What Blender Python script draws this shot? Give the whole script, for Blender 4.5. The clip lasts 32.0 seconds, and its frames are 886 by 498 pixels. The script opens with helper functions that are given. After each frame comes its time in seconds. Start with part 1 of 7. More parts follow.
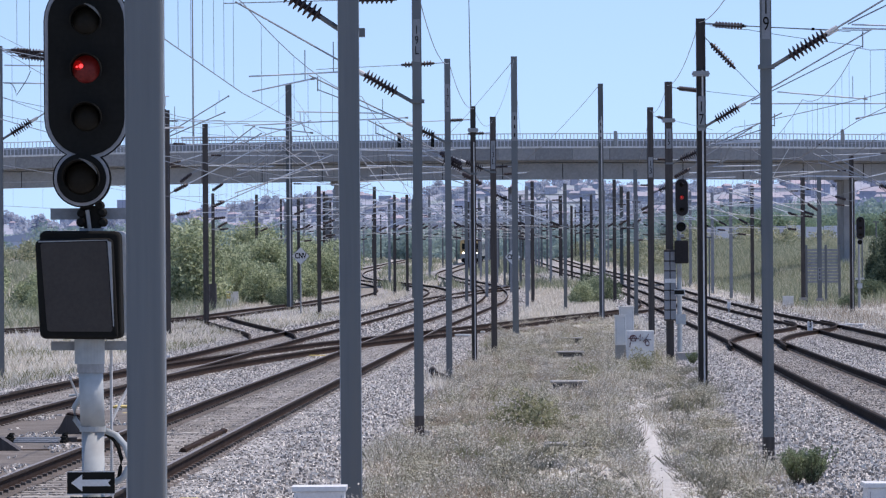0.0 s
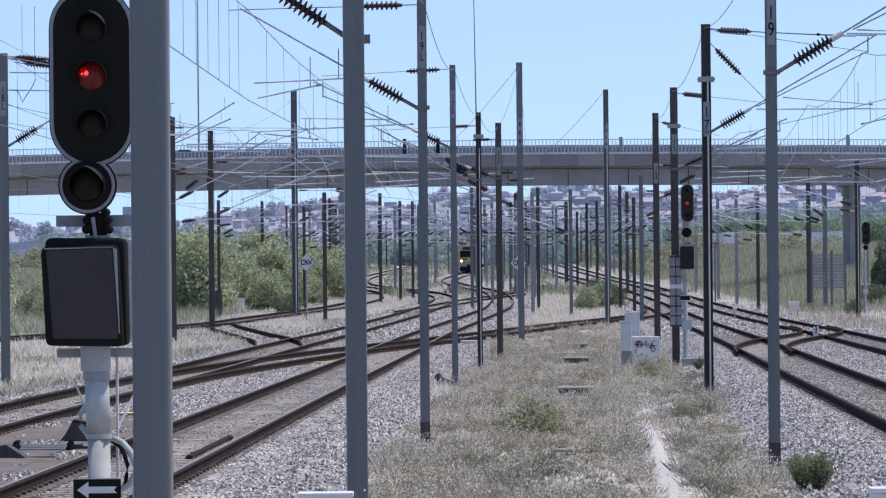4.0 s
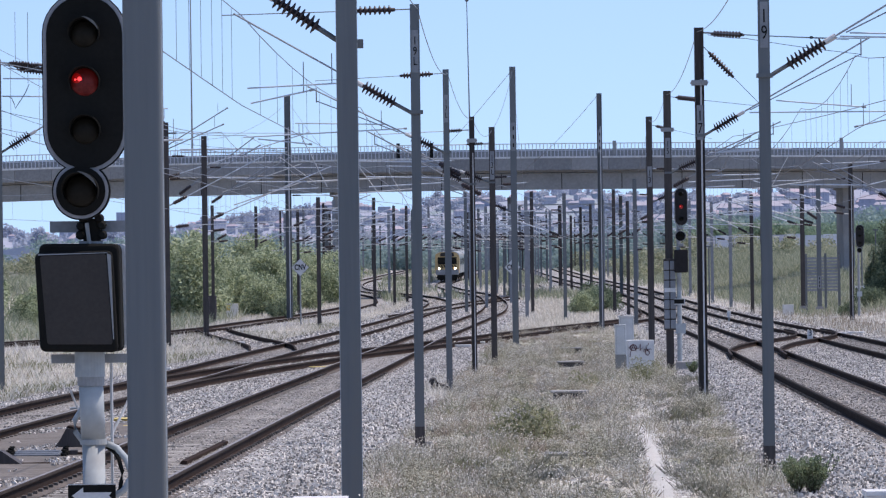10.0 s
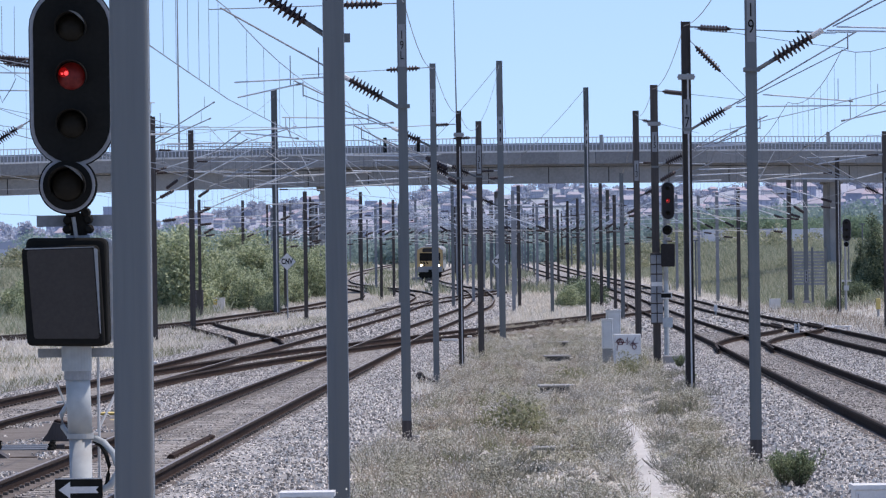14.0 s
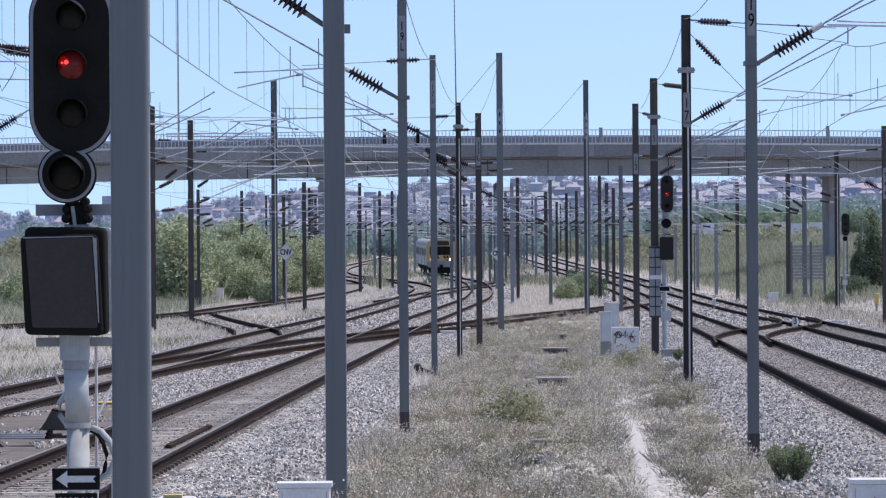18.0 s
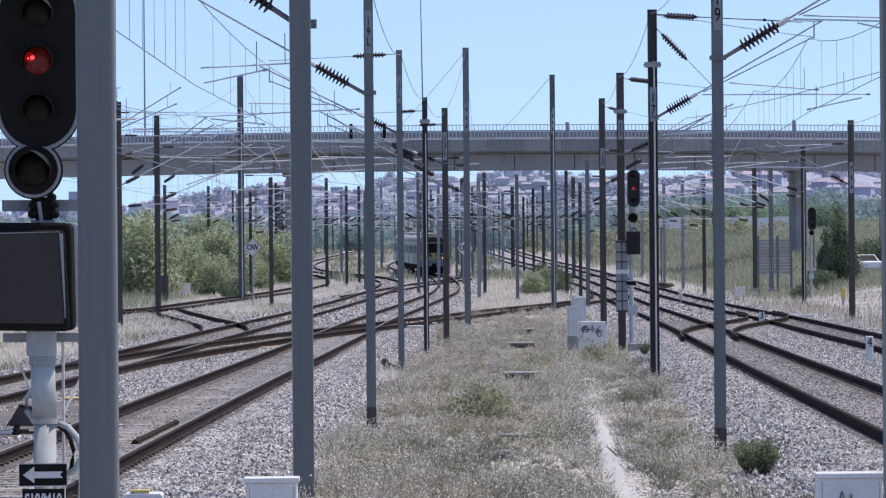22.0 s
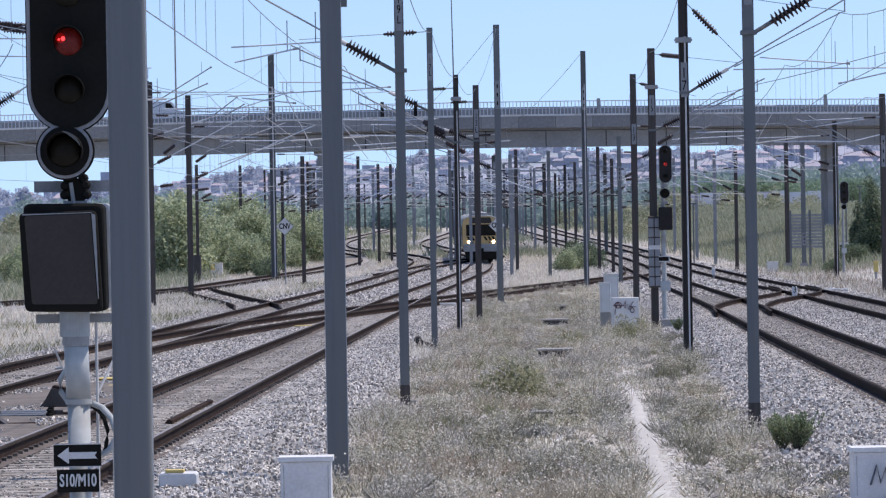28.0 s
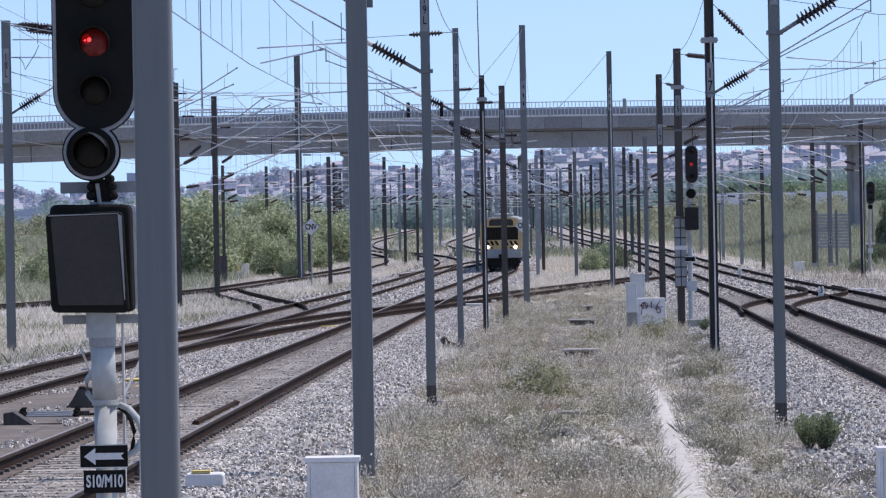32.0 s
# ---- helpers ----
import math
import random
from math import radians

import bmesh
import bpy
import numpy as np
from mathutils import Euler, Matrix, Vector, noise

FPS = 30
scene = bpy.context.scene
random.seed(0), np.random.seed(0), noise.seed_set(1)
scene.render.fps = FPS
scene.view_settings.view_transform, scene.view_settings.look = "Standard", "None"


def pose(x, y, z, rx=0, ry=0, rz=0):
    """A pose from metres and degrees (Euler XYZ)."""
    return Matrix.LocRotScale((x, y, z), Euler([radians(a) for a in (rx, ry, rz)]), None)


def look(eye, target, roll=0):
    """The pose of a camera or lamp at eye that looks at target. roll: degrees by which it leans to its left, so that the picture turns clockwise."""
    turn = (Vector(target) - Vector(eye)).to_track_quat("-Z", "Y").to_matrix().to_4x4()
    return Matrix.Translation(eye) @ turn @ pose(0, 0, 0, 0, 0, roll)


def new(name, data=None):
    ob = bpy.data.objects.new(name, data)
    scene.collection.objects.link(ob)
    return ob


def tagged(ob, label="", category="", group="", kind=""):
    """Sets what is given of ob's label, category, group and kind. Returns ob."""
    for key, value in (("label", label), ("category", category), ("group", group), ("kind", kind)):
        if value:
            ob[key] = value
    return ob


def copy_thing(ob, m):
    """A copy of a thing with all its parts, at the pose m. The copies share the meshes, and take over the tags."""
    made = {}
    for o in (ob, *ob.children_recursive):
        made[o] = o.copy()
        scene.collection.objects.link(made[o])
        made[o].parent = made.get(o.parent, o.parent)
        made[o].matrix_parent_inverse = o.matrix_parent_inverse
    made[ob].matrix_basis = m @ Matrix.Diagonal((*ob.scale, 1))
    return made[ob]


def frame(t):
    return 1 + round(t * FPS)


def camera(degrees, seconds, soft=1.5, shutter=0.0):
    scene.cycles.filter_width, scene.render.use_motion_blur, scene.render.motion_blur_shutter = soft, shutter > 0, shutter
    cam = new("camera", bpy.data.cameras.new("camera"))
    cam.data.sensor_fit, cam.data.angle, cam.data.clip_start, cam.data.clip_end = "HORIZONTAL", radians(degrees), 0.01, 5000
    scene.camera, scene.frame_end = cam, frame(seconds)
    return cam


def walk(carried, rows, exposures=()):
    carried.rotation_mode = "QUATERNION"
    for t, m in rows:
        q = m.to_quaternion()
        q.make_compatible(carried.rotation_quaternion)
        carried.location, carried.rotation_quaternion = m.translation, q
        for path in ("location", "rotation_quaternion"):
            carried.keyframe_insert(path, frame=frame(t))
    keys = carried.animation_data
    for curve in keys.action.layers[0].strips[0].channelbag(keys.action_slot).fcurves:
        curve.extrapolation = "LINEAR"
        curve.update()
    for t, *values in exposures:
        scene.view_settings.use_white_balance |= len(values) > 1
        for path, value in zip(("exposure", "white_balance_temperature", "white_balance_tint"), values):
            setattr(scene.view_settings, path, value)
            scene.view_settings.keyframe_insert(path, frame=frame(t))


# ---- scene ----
cam = camera(11.196, 32.0, soft=1.25)
EYE = 2.45
# seconds, yaw, pitch, lean: a long lens on a stand, panned and tilted by hand
ROWS = [
    (0.0, 0.0, 0.2793, -0.4),
    (0.5, 0.0138, 0.2062, -0.493),
    (1.0, 0.0343, 0.199, -0.513),
    (1.5, -0.0029, 0.2949, -0.504),
    (2.0, 0.0067, 0.3504, -0.559),
    (2.5, 0.0607, 0.4274, -0.394),
    (3.0, 0.0645, 0.4206, -0.372),
    (3.5, 0.0741, 0.3571, -0.55),
    (5.5, 0.0521, 0.4192, -0.422),
    (6.0, 0.1375, 0.4506, -0.526),
    (6.5, 0.1608, 0.4269, -0.648),
    (7.0, 0.0857, 0.4101, -0.701),
    (7.5, -0.0132, 0.3575, -0.701),
    (8.0, 0.0341, 0.293, -0.803),
    (8.5, 0.0825, 0.2701, -0.653),
    (9.0, 0.0322, 0.3348, -0.469),
    (9.5, -0.0033, 0.3895, -0.702),
    (10.0, -0.0071, 0.4139, -0.749),
    (10.5, 0.0769, 0.3504, -0.552),
    (11.0, 0.1987, 0.3026, -0.466),
    (11.5, 0.2423, 0.1849, -0.723),
    (12.0, 0.246, 0.21, -0.87),
    (12.5, 0.1128, 0.2134, -0.921),
    (13.0, -0.0129, 0.3139, -1.156),
    (13.5, -0.1716, 0.3344, -1.016),
    (14.0, -0.1723, 0.3373, -0.763),
    (14.5, -0.2358, 0.3143, -0.493),
    (16.5, -0.1904, 0.1567, -0.677),
    (17.0, -0.2383, 0.2023, -0.492),
    (17.5, -0.1973, 0.2392, -0.37),
    (18.0, -0.187, 0.2316, -0.374),
    (18.5, -0.1521, 0.1985, -0.391),
    (19.0, -0.1408, 0.1785, -0.475),
    (19.5, -0.1646, 0.2343, -0.713),
    (20.0, -0.1986, 0.3005, -0.635),
    (20.5, -0.2718, 0.262, -0.35),
    (21.0, -0.4099, 0.2799, -0.324),
    (21.5, -0.4944, 0.1862, -0.434),
    (22.0, -0.6079, 0.1636, -0.485),
    (22.5, -0.7877, 0.2123, -0.602),
    (23.0, -0.8111, 0.1928, -0.54),
    (23.5, -0.844, 0.1766, -0.35),
    (24.0, -0.8528, 0.2521, -0.477),
    (24.5, -0.7916, 0.2597, -0.667),
    (26.5, -0.5628, 0.0942, -0.964),
    (27.0, -0.4421, 0.0188, -0.973),
    (27.5, -0.2601, -0.0567, -0.975),
    (28.0, -0.195, -0.1173, -0.987),
    (28.5, -0.134, -0.0755, -0.774),
    (29.0, -0.0981, -0.018, -0.81),
    (29.5, -0.0092, 0.0023, -0.944),
    (30.0, 0.0744, -0.0381, -0.957),
    (30.5, 0.1626, -0.1353, -0.94),
    (31.0, 0.1649, -0.1552, -0.896),
    (31.5, 0.0964, -0.1178, -0.894),
    (32.0, 0.1365, -0.1052, -1.054),
]
walk(cam, [(t, pose(0, 0, EYE, 90 + pitch, 0, yaw) @ pose(0, 0, 0, 0, 0, lean)) for t, yaw, pitch, lean in ROWS], [(0.0, 0.17, 6500.0, 17.5), (32.0, 0.17, 6500.0, 17.5)])

# ---- light ----
world = bpy.data.worlds.new("world")
scene.world = world
world.use_nodes = True
nt = world.node_tree
sky = nt.nodes.new("ShaderNodeTexSky")
sky.sky_type, sky.sun_disc = "NISHITA", False
SUN = Vector((0.42, 0.1, 0.9)).normalized()
sky.sun_elevation = math.asin(SUN.z)
sky.sun_rotation = math.atan2(SUN.x, SUN.y)
sky.air_density, sky.dust_density, sky.ozone_density = 1.0, 0.4, 3.4
# the sky a little above the horizon, as under clear summer air
way, lift = nt.nodes.new("ShaderNodeTexCoord"), nt.nodes.new("ShaderNodeVectorMath")
lift.operation = "ADD"
lift.inputs[1].default_value = (0, 0, 0.13)
nt.links.new(way.outputs["Generated"], lift.inputs[0])
nt.links.new(lift.outputs[0], sky.inputs[0])
nt.links.new(sky.outputs[0], nt.nodes["Background"].inputs[0])
nt.nodes["Background"].inputs[1].default_value = 0.17
sun = new("sun", bpy.data.lights.new("sun", "SUN"))
sun.data.energy, sun.data.angle, sun.data.color = 3.8, radians(0.5), (1.0, 0.94, 0.85)
sun.matrix_world = look(SUN * 50, (0, 0, 0))


# ---- materials ----
def mat(name, dark, light, scale=4.0, rough=0.8, metal=0.0, bump=0.0, fine=40.0, stain=None, island=0.0, each=0.0, emit=None, spec=0.5, thin=0.0, streak=1.0, hard=0.18):
    """A surface with broad and fine variation; stain: a third colour in patches; island, each: change from piece to piece."""
    m = bpy.data.materials.new(name)
    m.use_nodes = True
    t = m.node_tree
    n, l = t.nodes, t.links
    p = n["Principled BSDF"]
    p.inputs["Roughness"].default_value, p.inputs["Metallic"].default_value = rough, metal
    p.inputs["Specular IOR Level"].default_value = spec
    co = n.new("ShaderNodeTexCoord")
    place = co.outputs["Object"]
    if streak != 1:
        mp = n.new("ShaderNodeMapping")
        mp.inputs["Scale"].default_value = (1, 1, streak)
        l.new(place, mp.inputs["Vector"])
        place = mp.outputs[0]
    broad, grain = n.new("ShaderNodeTexNoise"), n.new("ShaderNodeTexNoise")
    for q, s, d in ((broad, scale, 4), (grain, fine, 5)):
        q.inputs["Scale"].default_value, q.inputs["Detail"].default_value = s, d
        l.new(place, q.inputs["Vector"])
    add = n.new("ShaderNodeMath")
    add.operation = "MULTIPLY_ADD"
    l.new(grain.outputs[0], add.inputs[0])
    add.inputs[1].default_value = 0.45
    half = n.new("ShaderNodeMath")
    half.operation = "MULTIPLY"
    half.inputs[1].default_value = 0.55
    l.new(broad.outputs[0], half.inputs[0])
    l.new(half.outputs[0], add.inputs[2])
    fac = add.outputs[0]
    for on, node, out in ((island, "ShaderNodeNewGeometry", "Random Per Island"), (each, "ShaderNodeObjectInfo", "Random")):
        if on:
            g, k = n.new(node), n.new("ShaderNodeMath")
            k.operation = "MULTIPLY_ADD"
            l.new(g.outputs[out], k.inputs[0])
            k.inputs[1].default_value = on
            mid = n.new("ShaderNodeMath")
            mid.operation = "SUBTRACT"
            l.new(fac, mid.inputs[0])
            mid.inputs[1].default_value = on / 2
            l.new(mid.outputs[0], k.inputs[2])
            fac = k.outputs[0]
    ramp = n.new("ShaderNodeValToRGB")
    ramp.color_ramp.elements[0].position, ramp.color_ramp.elements[1].position = 0.5 - hard, 0.5 + hard
    ramp.color_ramp.elements[0].color, ramp.color_ramp.elements[1].color = (*dark, 1), (*light, 1)
    l.new(fac, ramp.inputs[0])
    col = ramp.outputs[0]
    if stain:
        s, r, x = n.new("ShaderNodeTexNoise"), n.new("ShaderNodeValToRGB"), n.new("ShaderNodeMix")
        s.inputs["Scale"].default_value, s.inputs["Detail"].default_value = scale * 0.45, 6
        l.new(place, s.inputs["Vector"])
        r.color_ramp.elements[0].position, r.color_ramp.elements[1].position = 0.5, 0.66
        l.new(s.outputs[0], r.inputs[0])
        x.data_type = "RGBA"
        l.new(r.outputs[0], x.inputs[0])
        l.new(col, x.inputs[6])
        x.inputs[7].default_value = (*stain, 1)
        col = x.outputs[2]
    l.new(col, p.inputs["Base Color"])
    if bump:
        b = n.new("ShaderNodeBump")
        b.inputs["Strength"].default_value, b.inputs["Distance"].default_value = 0.8, bump
        l.new(grain.outputs[0], b.inputs["Height"])
        l.new(b.outputs[0], p.inputs["Normal"])
    if thin:
        tr, mx = n.new("ShaderNodeBsdfTranslucent"), n.new("ShaderNodeMixShader")
        mx.inputs[0].default_value = thin
        l.new(col, tr.inputs[0])
        l.new(p.outputs[0], mx.inputs[1])
        l.new(tr.outputs[0], mx.inputs[2])
        l.new(mx.outputs[0], n["Material Output"].inputs[0])
    if emit:
        p.inputs["Emission Color"].default_value, p.inputs["Emission Strength"].default_value = (*emit[0], 1), emit[1]
    return m


GROUND = mat("ground", (0.24, 0.215, 0.185), (0.54, 0.50, 0.445), 0.25, 0.95, bump=0.06, fine=3.5, stain=(0.26, 0.25, 0.16), hard=0.1)
BALLAST = mat("ballast", (0.10, 0.095, 0.09), (0.44, 0.42, 0.395), 0.8, 0.95, bump=0.04, fine=16, stain=(0.26, 0.245, 0.23), hard=0.12)
STONE = mat("stone", (0.23, 0.208, 0.183), (0.79, 0.725, 0.645), 3, 0.9, fine=20, island=0.75)
BROWNSTONE = mat("brown_stone", (0.20, 0.18, 0.158), (0.56, 0.51, 0.455), 3, 0.9, fine=20, island=0.75)
TRACKBED = mat("trackbed", (0.11, 0.10, 0.088), (0.36, 0.33, 0.29), 1.5, 0.9, bump=0.04, fine=14, stain=(0.16, 0.14, 0.12))
DIRT = mat("oily_dirt", (0.075, 0.064, 0.053), (0.20, 0.172, 0.148), 2.5, 0.95, bump=0.02, fine=16, stain=(0.11, 0.095, 0.08))
SLEEPER = mat("sleeper", (0.21, 0.19, 0.166), (0.39, 0.357, 0.318), 3, 0.9, bump=0.004, fine=40, each=0.5)
RUST = mat("rust", (0.029, 0.0195, 0.016), (0.056, 0.039, 0.032), 3, 0.95, bump=0.002, fine=50, spec=0.05)
RAILTOP = mat("rail_top", (0.15, 0.13, 0.12), (0.30, 0.28, 0.27), 4, 0.6, 0.3)
STAINSHADE = mat("rust_and_shade_ballast", (0.05, 0.04, 0.033), (0.15, 0.122, 0.102), 2.0, 0.95, bump=0.03, fine=18)
RAILHEAD = mat("rail_head", (0.03, 0.023, 0.019), (0.07, 0.055, 0.047), 3, 0.85, fine=30, spec=0.08)
CLIP = mat("clip", (0.07, 0.058, 0.048), (0.15, 0.13, 0.11), 10, 0.7, each=0.5)
GALV = mat("galvanised", (0.112, 0.124, 0.131), (0.137, 0.149, 0.156), 7, 0.6, 0.15, bump=0.001, fine=30, streak=0.05, stain=(0.14, 0.143, 0.14))
EDGE = mat("sunlit_edge", (0.34, 0.36, 0.38), (0.50, 0.52, 0.54), 3, 0.5, 0.3, streak=0.2)
BROWN = mat("weathered_steel", (0.032, 0.027, 0.026), (0.075, 0.062, 0.057), 8, 0.7, 0.1, bump=0.002, fine=40, streak=0.08)
PALE = mat("pale_steel", (0.42, 0.42, 0.42), (0.60, 0.60, 0.59), 2, 0.65, 0.1, fine=20)
RIMGREY = mat("rim_paint", (0.20, 0.205, 0.22), (0.31, 0.315, 0.33), 6, 0.7)
PLATE = mat("plate_paint", (0.17, 0.18, 0.195), (0.26, 0.27, 0.285), 4, 0.6)
TUBE = mat("tube", (0.36, 0.40, 0.45), (0.58, 0.62, 0.68), 3, 0.55, 0.1)
WIRE = mat("wire", (0.10, 0.105, 0.12), (0.20, 0.21, 0.23), 5, 0.5, 0.4)
PORCELAIN = mat("porcelain", (0.018, 0.011, 0.013), (0.034, 0.021, 0.024), 6, 0.5)
# black paled for the far signals, haze put into the colour
FARBLACK = mat("hazed_black", (0.022, 0.02, 0.02), (0.036, 0.033, 0.033), 3, 0.85, fine=30, spec=0.1)
BLACK = mat("black_paint", (0.012, 0.0118, 0.0108), (0.019, 0.0186, 0.017), 3, 0.9, fine=30, spec=0.05)
SCREEN = mat("dull_panel", (0.032, 0.027, 0.024), (0.05, 0.043, 0.038), 2, 0.6, spec=0.25)
DARKGLASS = mat("dark_glass", (0.010, 0.009, 0.007), (0.020, 0.017, 0.013), 3, 0.45, spec=0.1)
WHITE = mat("white_paint", (0.50, 0.50, 0.50), (0.70, 0.70, 0.695), 3, 0.65, stain=(0.50, 0.48, 0.44))
OFFWHITE = mat("offwhite_pole", (0.28, 0.31, 0.32), (0.43, 0.455, 0.46), 3, 0.7, stain=(0.26, 0.255, 0.235), fine=15)
REDGLOW = mat("red_lens", (0.05, 0.008, 0.008), (0.17, 0.026, 0.023), 14, 0.4, emit=((1.0, 0.03, 0.022), 0.012), spec=0.2)
REDMID = mat("red_lens_inner", (0.2, 0.01, 0.01), (0.4, 0.015, 0.015), 20, 0.4, emit=((1.0, 0.015, 0.012), 0.13), spec=0.2)
# grey of the sun's glint on the black visors
VISORGLINT = mat("visor", (0.07, 0.068, 0.064), (0.12, 0.117, 0.11), 8, 0.4)
REDHOT = mat("red_lamp", (0.6, 0.02, 0.02), (0.8, 0.03, 0.03), 6, 0.3, emit=((1.0, 0.05, 0.05), 1.8))
REDFAR = mat("red_lens_far", (0.12, 0.01, 0.012), (0.2, 0.02, 0.02), 6, 0.3, emit=((1.0, 0.06, 0.06), 0.1))
CONCRETE = mat("concrete", (0.22, 0.215, 0.21), (0.33, 0.325, 0.315), 0.5, 0.9, bump=0.004, fine=8, stain=(0.20, 0.195, 0.19))
CONCRETE_B = mat("bridge_beam_concrete", (0.19, 0.19, 0.192), (0.30, 0.298, 0.296), 0.3, 0.9, bump=0.004, fine=5, stain=(0.235, 0.225, 0.215), each=0.2)
ASPHALT = mat("asphalt", (0.035, 0.035, 0.037), (0.06, 0.06, 0.062), 1, 0.9)
RAILING = mat("railing_paint", (0.50, 0.52, 0.56), (0.68, 0.70, 0.74), 2, 0.6)
# darker copy of the tube colour, for brackets seen from their shaded side
TUBESHADE = mat("bracket_shade", (0.19, 0.205, 0.225), (0.30, 0.315, 0.335), 3, 0.55, 0.1)
SAND = mat("sand", (0.56, 0.535, 0.50), (0.80, 0.775, 0.73), 1.5, 0.95, bump=0.02, fine=20)
STRAW = mat("straw", (0.19, 0.175, 0.12), (0.64, 0.61, 0.48), 0.45, 0.9, fine=2, island=0.75, stain=(0.40, 0.35, 0.27), thin=0.4)
PALESTRAW = mat("pale_straw", (0.50, 0.44, 0.345), (0.90, 0.84, 0.73), 0.35, 0.9, fine=2, island=0.7, thin=0.5)
WEED = mat("weed", (0.15, 0.155, 0.08), (0.36, 0.35, 0.21), 0.6, 0.85, fine=3, island=0.7, thin=0.4)
MAUVEWEED = mat("dead_weed", (0.155, 0.148, 0.12), (0.45, 0.425, 0.355), 0.6, 0.9, fine=3, island=0.7, thin=0.35)
DRYHEAD = mat("dry_flower", (0.33, 0.305, 0.26), (0.86, 0.82, 0.73), 0.5, 0.9, fine=3, island=0.8, thin=0.5)
LEAFSCRUB = mat("grey_scrub", (0.13, 0.13, 0.095), (0.34, 0.32, 0.24), 0.8, 0.85, fine=4, island=0.7, thin=0.35)
BROWNWEED = mat("brown_weed", (0.19, 0.15, 0.11), (0.50, 0.42, 0.325), 0.6, 0.9, fine=3, island=0.7, thin=0.35)
LEAF = mat("leaf", (0.19, 0.235, 0.13), (0.52, 0.56, 0.36), 0.5, 0.6, fine=4, island=0.8, thin=0.45)
LEAFDARK = mat("leaf_dark", (0.075, 0.105, 0.065), (0.20, 0.245, 0.145), 0.8, 0.75, fine=4, island=0.7, thin=0.35)
LEAFGREEN = mat("leaf_green", (0.11, 0.15, 0.075), (0.32, 0.37, 0.21), 3, 0.75, fine=14, island=0.7, thin=0.35)
# haze of the distance is mixed into these far leaf and hill colours
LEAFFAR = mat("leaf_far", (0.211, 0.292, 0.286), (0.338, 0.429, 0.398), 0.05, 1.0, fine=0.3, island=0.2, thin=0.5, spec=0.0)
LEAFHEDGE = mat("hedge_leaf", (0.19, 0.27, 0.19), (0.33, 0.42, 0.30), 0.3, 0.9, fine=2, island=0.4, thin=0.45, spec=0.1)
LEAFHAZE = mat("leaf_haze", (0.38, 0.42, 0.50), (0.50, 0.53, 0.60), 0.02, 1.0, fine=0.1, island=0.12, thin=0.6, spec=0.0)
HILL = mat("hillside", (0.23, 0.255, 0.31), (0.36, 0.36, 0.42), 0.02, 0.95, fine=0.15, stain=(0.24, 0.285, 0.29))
MEADOW = mat("meadow_grass", (0.20, 0.23, 0.14), (0.45, 0.45, 0.32), 0.12, 0.9, fine=1.2, island=0.6, thin=0.4)
BARK = mat("bark", (0.06, 0.045, 0.035), (0.13, 0.10, 0.08), 5, 0.9)
YELLOW = mat("train_yellow", (0.40, 0.27, 0.10), (0.54, 0.38, 0.17), 1.5, 0.5, fine=12, stain=(0.36, 0.27, 0.15))
SILVER = mat("train_silver", (0.25, 0.285, 0.275), (0.37, 0.40, 0.385), 1, 0.4, 0.5)
TEAL = mat("train_window_band", (0.06, 0.10, 0.095), (0.10, 0.15, 0.14), 1, 0.35)
ROOFGREY = mat("train_roof", (0.20, 0.21, 0.21), (0.34, 0.35, 0.35), 1, 0.7)
GREYMID = mat("grey_paint", (0.20, 0.21, 0.215), (0.30, 0.31, 0.32), 3, 0.6)
HEADLIGHT = mat("headlight", (0.9, 0.85, 0.7), (1, 0.95, 0.85), 3, 0.3, emit=((1.0, 0.88, 0.66), 14.0))
# town colours carry the haze: bluish walls, mauve roofs, paled windows
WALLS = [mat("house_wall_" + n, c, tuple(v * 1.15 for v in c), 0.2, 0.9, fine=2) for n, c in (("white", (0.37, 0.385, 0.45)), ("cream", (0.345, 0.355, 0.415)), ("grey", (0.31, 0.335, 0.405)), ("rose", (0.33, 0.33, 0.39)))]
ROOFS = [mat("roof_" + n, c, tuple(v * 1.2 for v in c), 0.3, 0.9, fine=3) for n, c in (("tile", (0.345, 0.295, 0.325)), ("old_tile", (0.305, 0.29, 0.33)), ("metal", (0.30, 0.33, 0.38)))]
WINDOWHAZE = mat("window_haze", (0.27, 0.295, 0.36), (0.31, 0.335, 0.40), 0.5, 0.4)
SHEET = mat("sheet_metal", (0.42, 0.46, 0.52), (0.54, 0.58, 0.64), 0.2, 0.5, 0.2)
AMBER = mat("amber_paint", (0.46, 0.35, 0.10), (0.60, 0.47, 0.18), 4, 0.7)
TEALBOX = mat("blue_grey_plastic", (0.06, 0.072, 0.088), (0.105, 0.12, 0.142), 5, 0.6)
GRAFFITI = mat("dark_red_spray", (0.06, 0.012, 0.022), (0.11, 0.022, 0.035), 8, 0.8)
BIRDBROWN = mat("bird_feathers", (0.035, 0.03, 0.02), (0.085, 0.07, 0.048), 30, 0.85)
CARWHITE = mat("car_white", (0.62, 0.63, 0.65), (0.75, 0.76, 0.78), 2, 0.3)


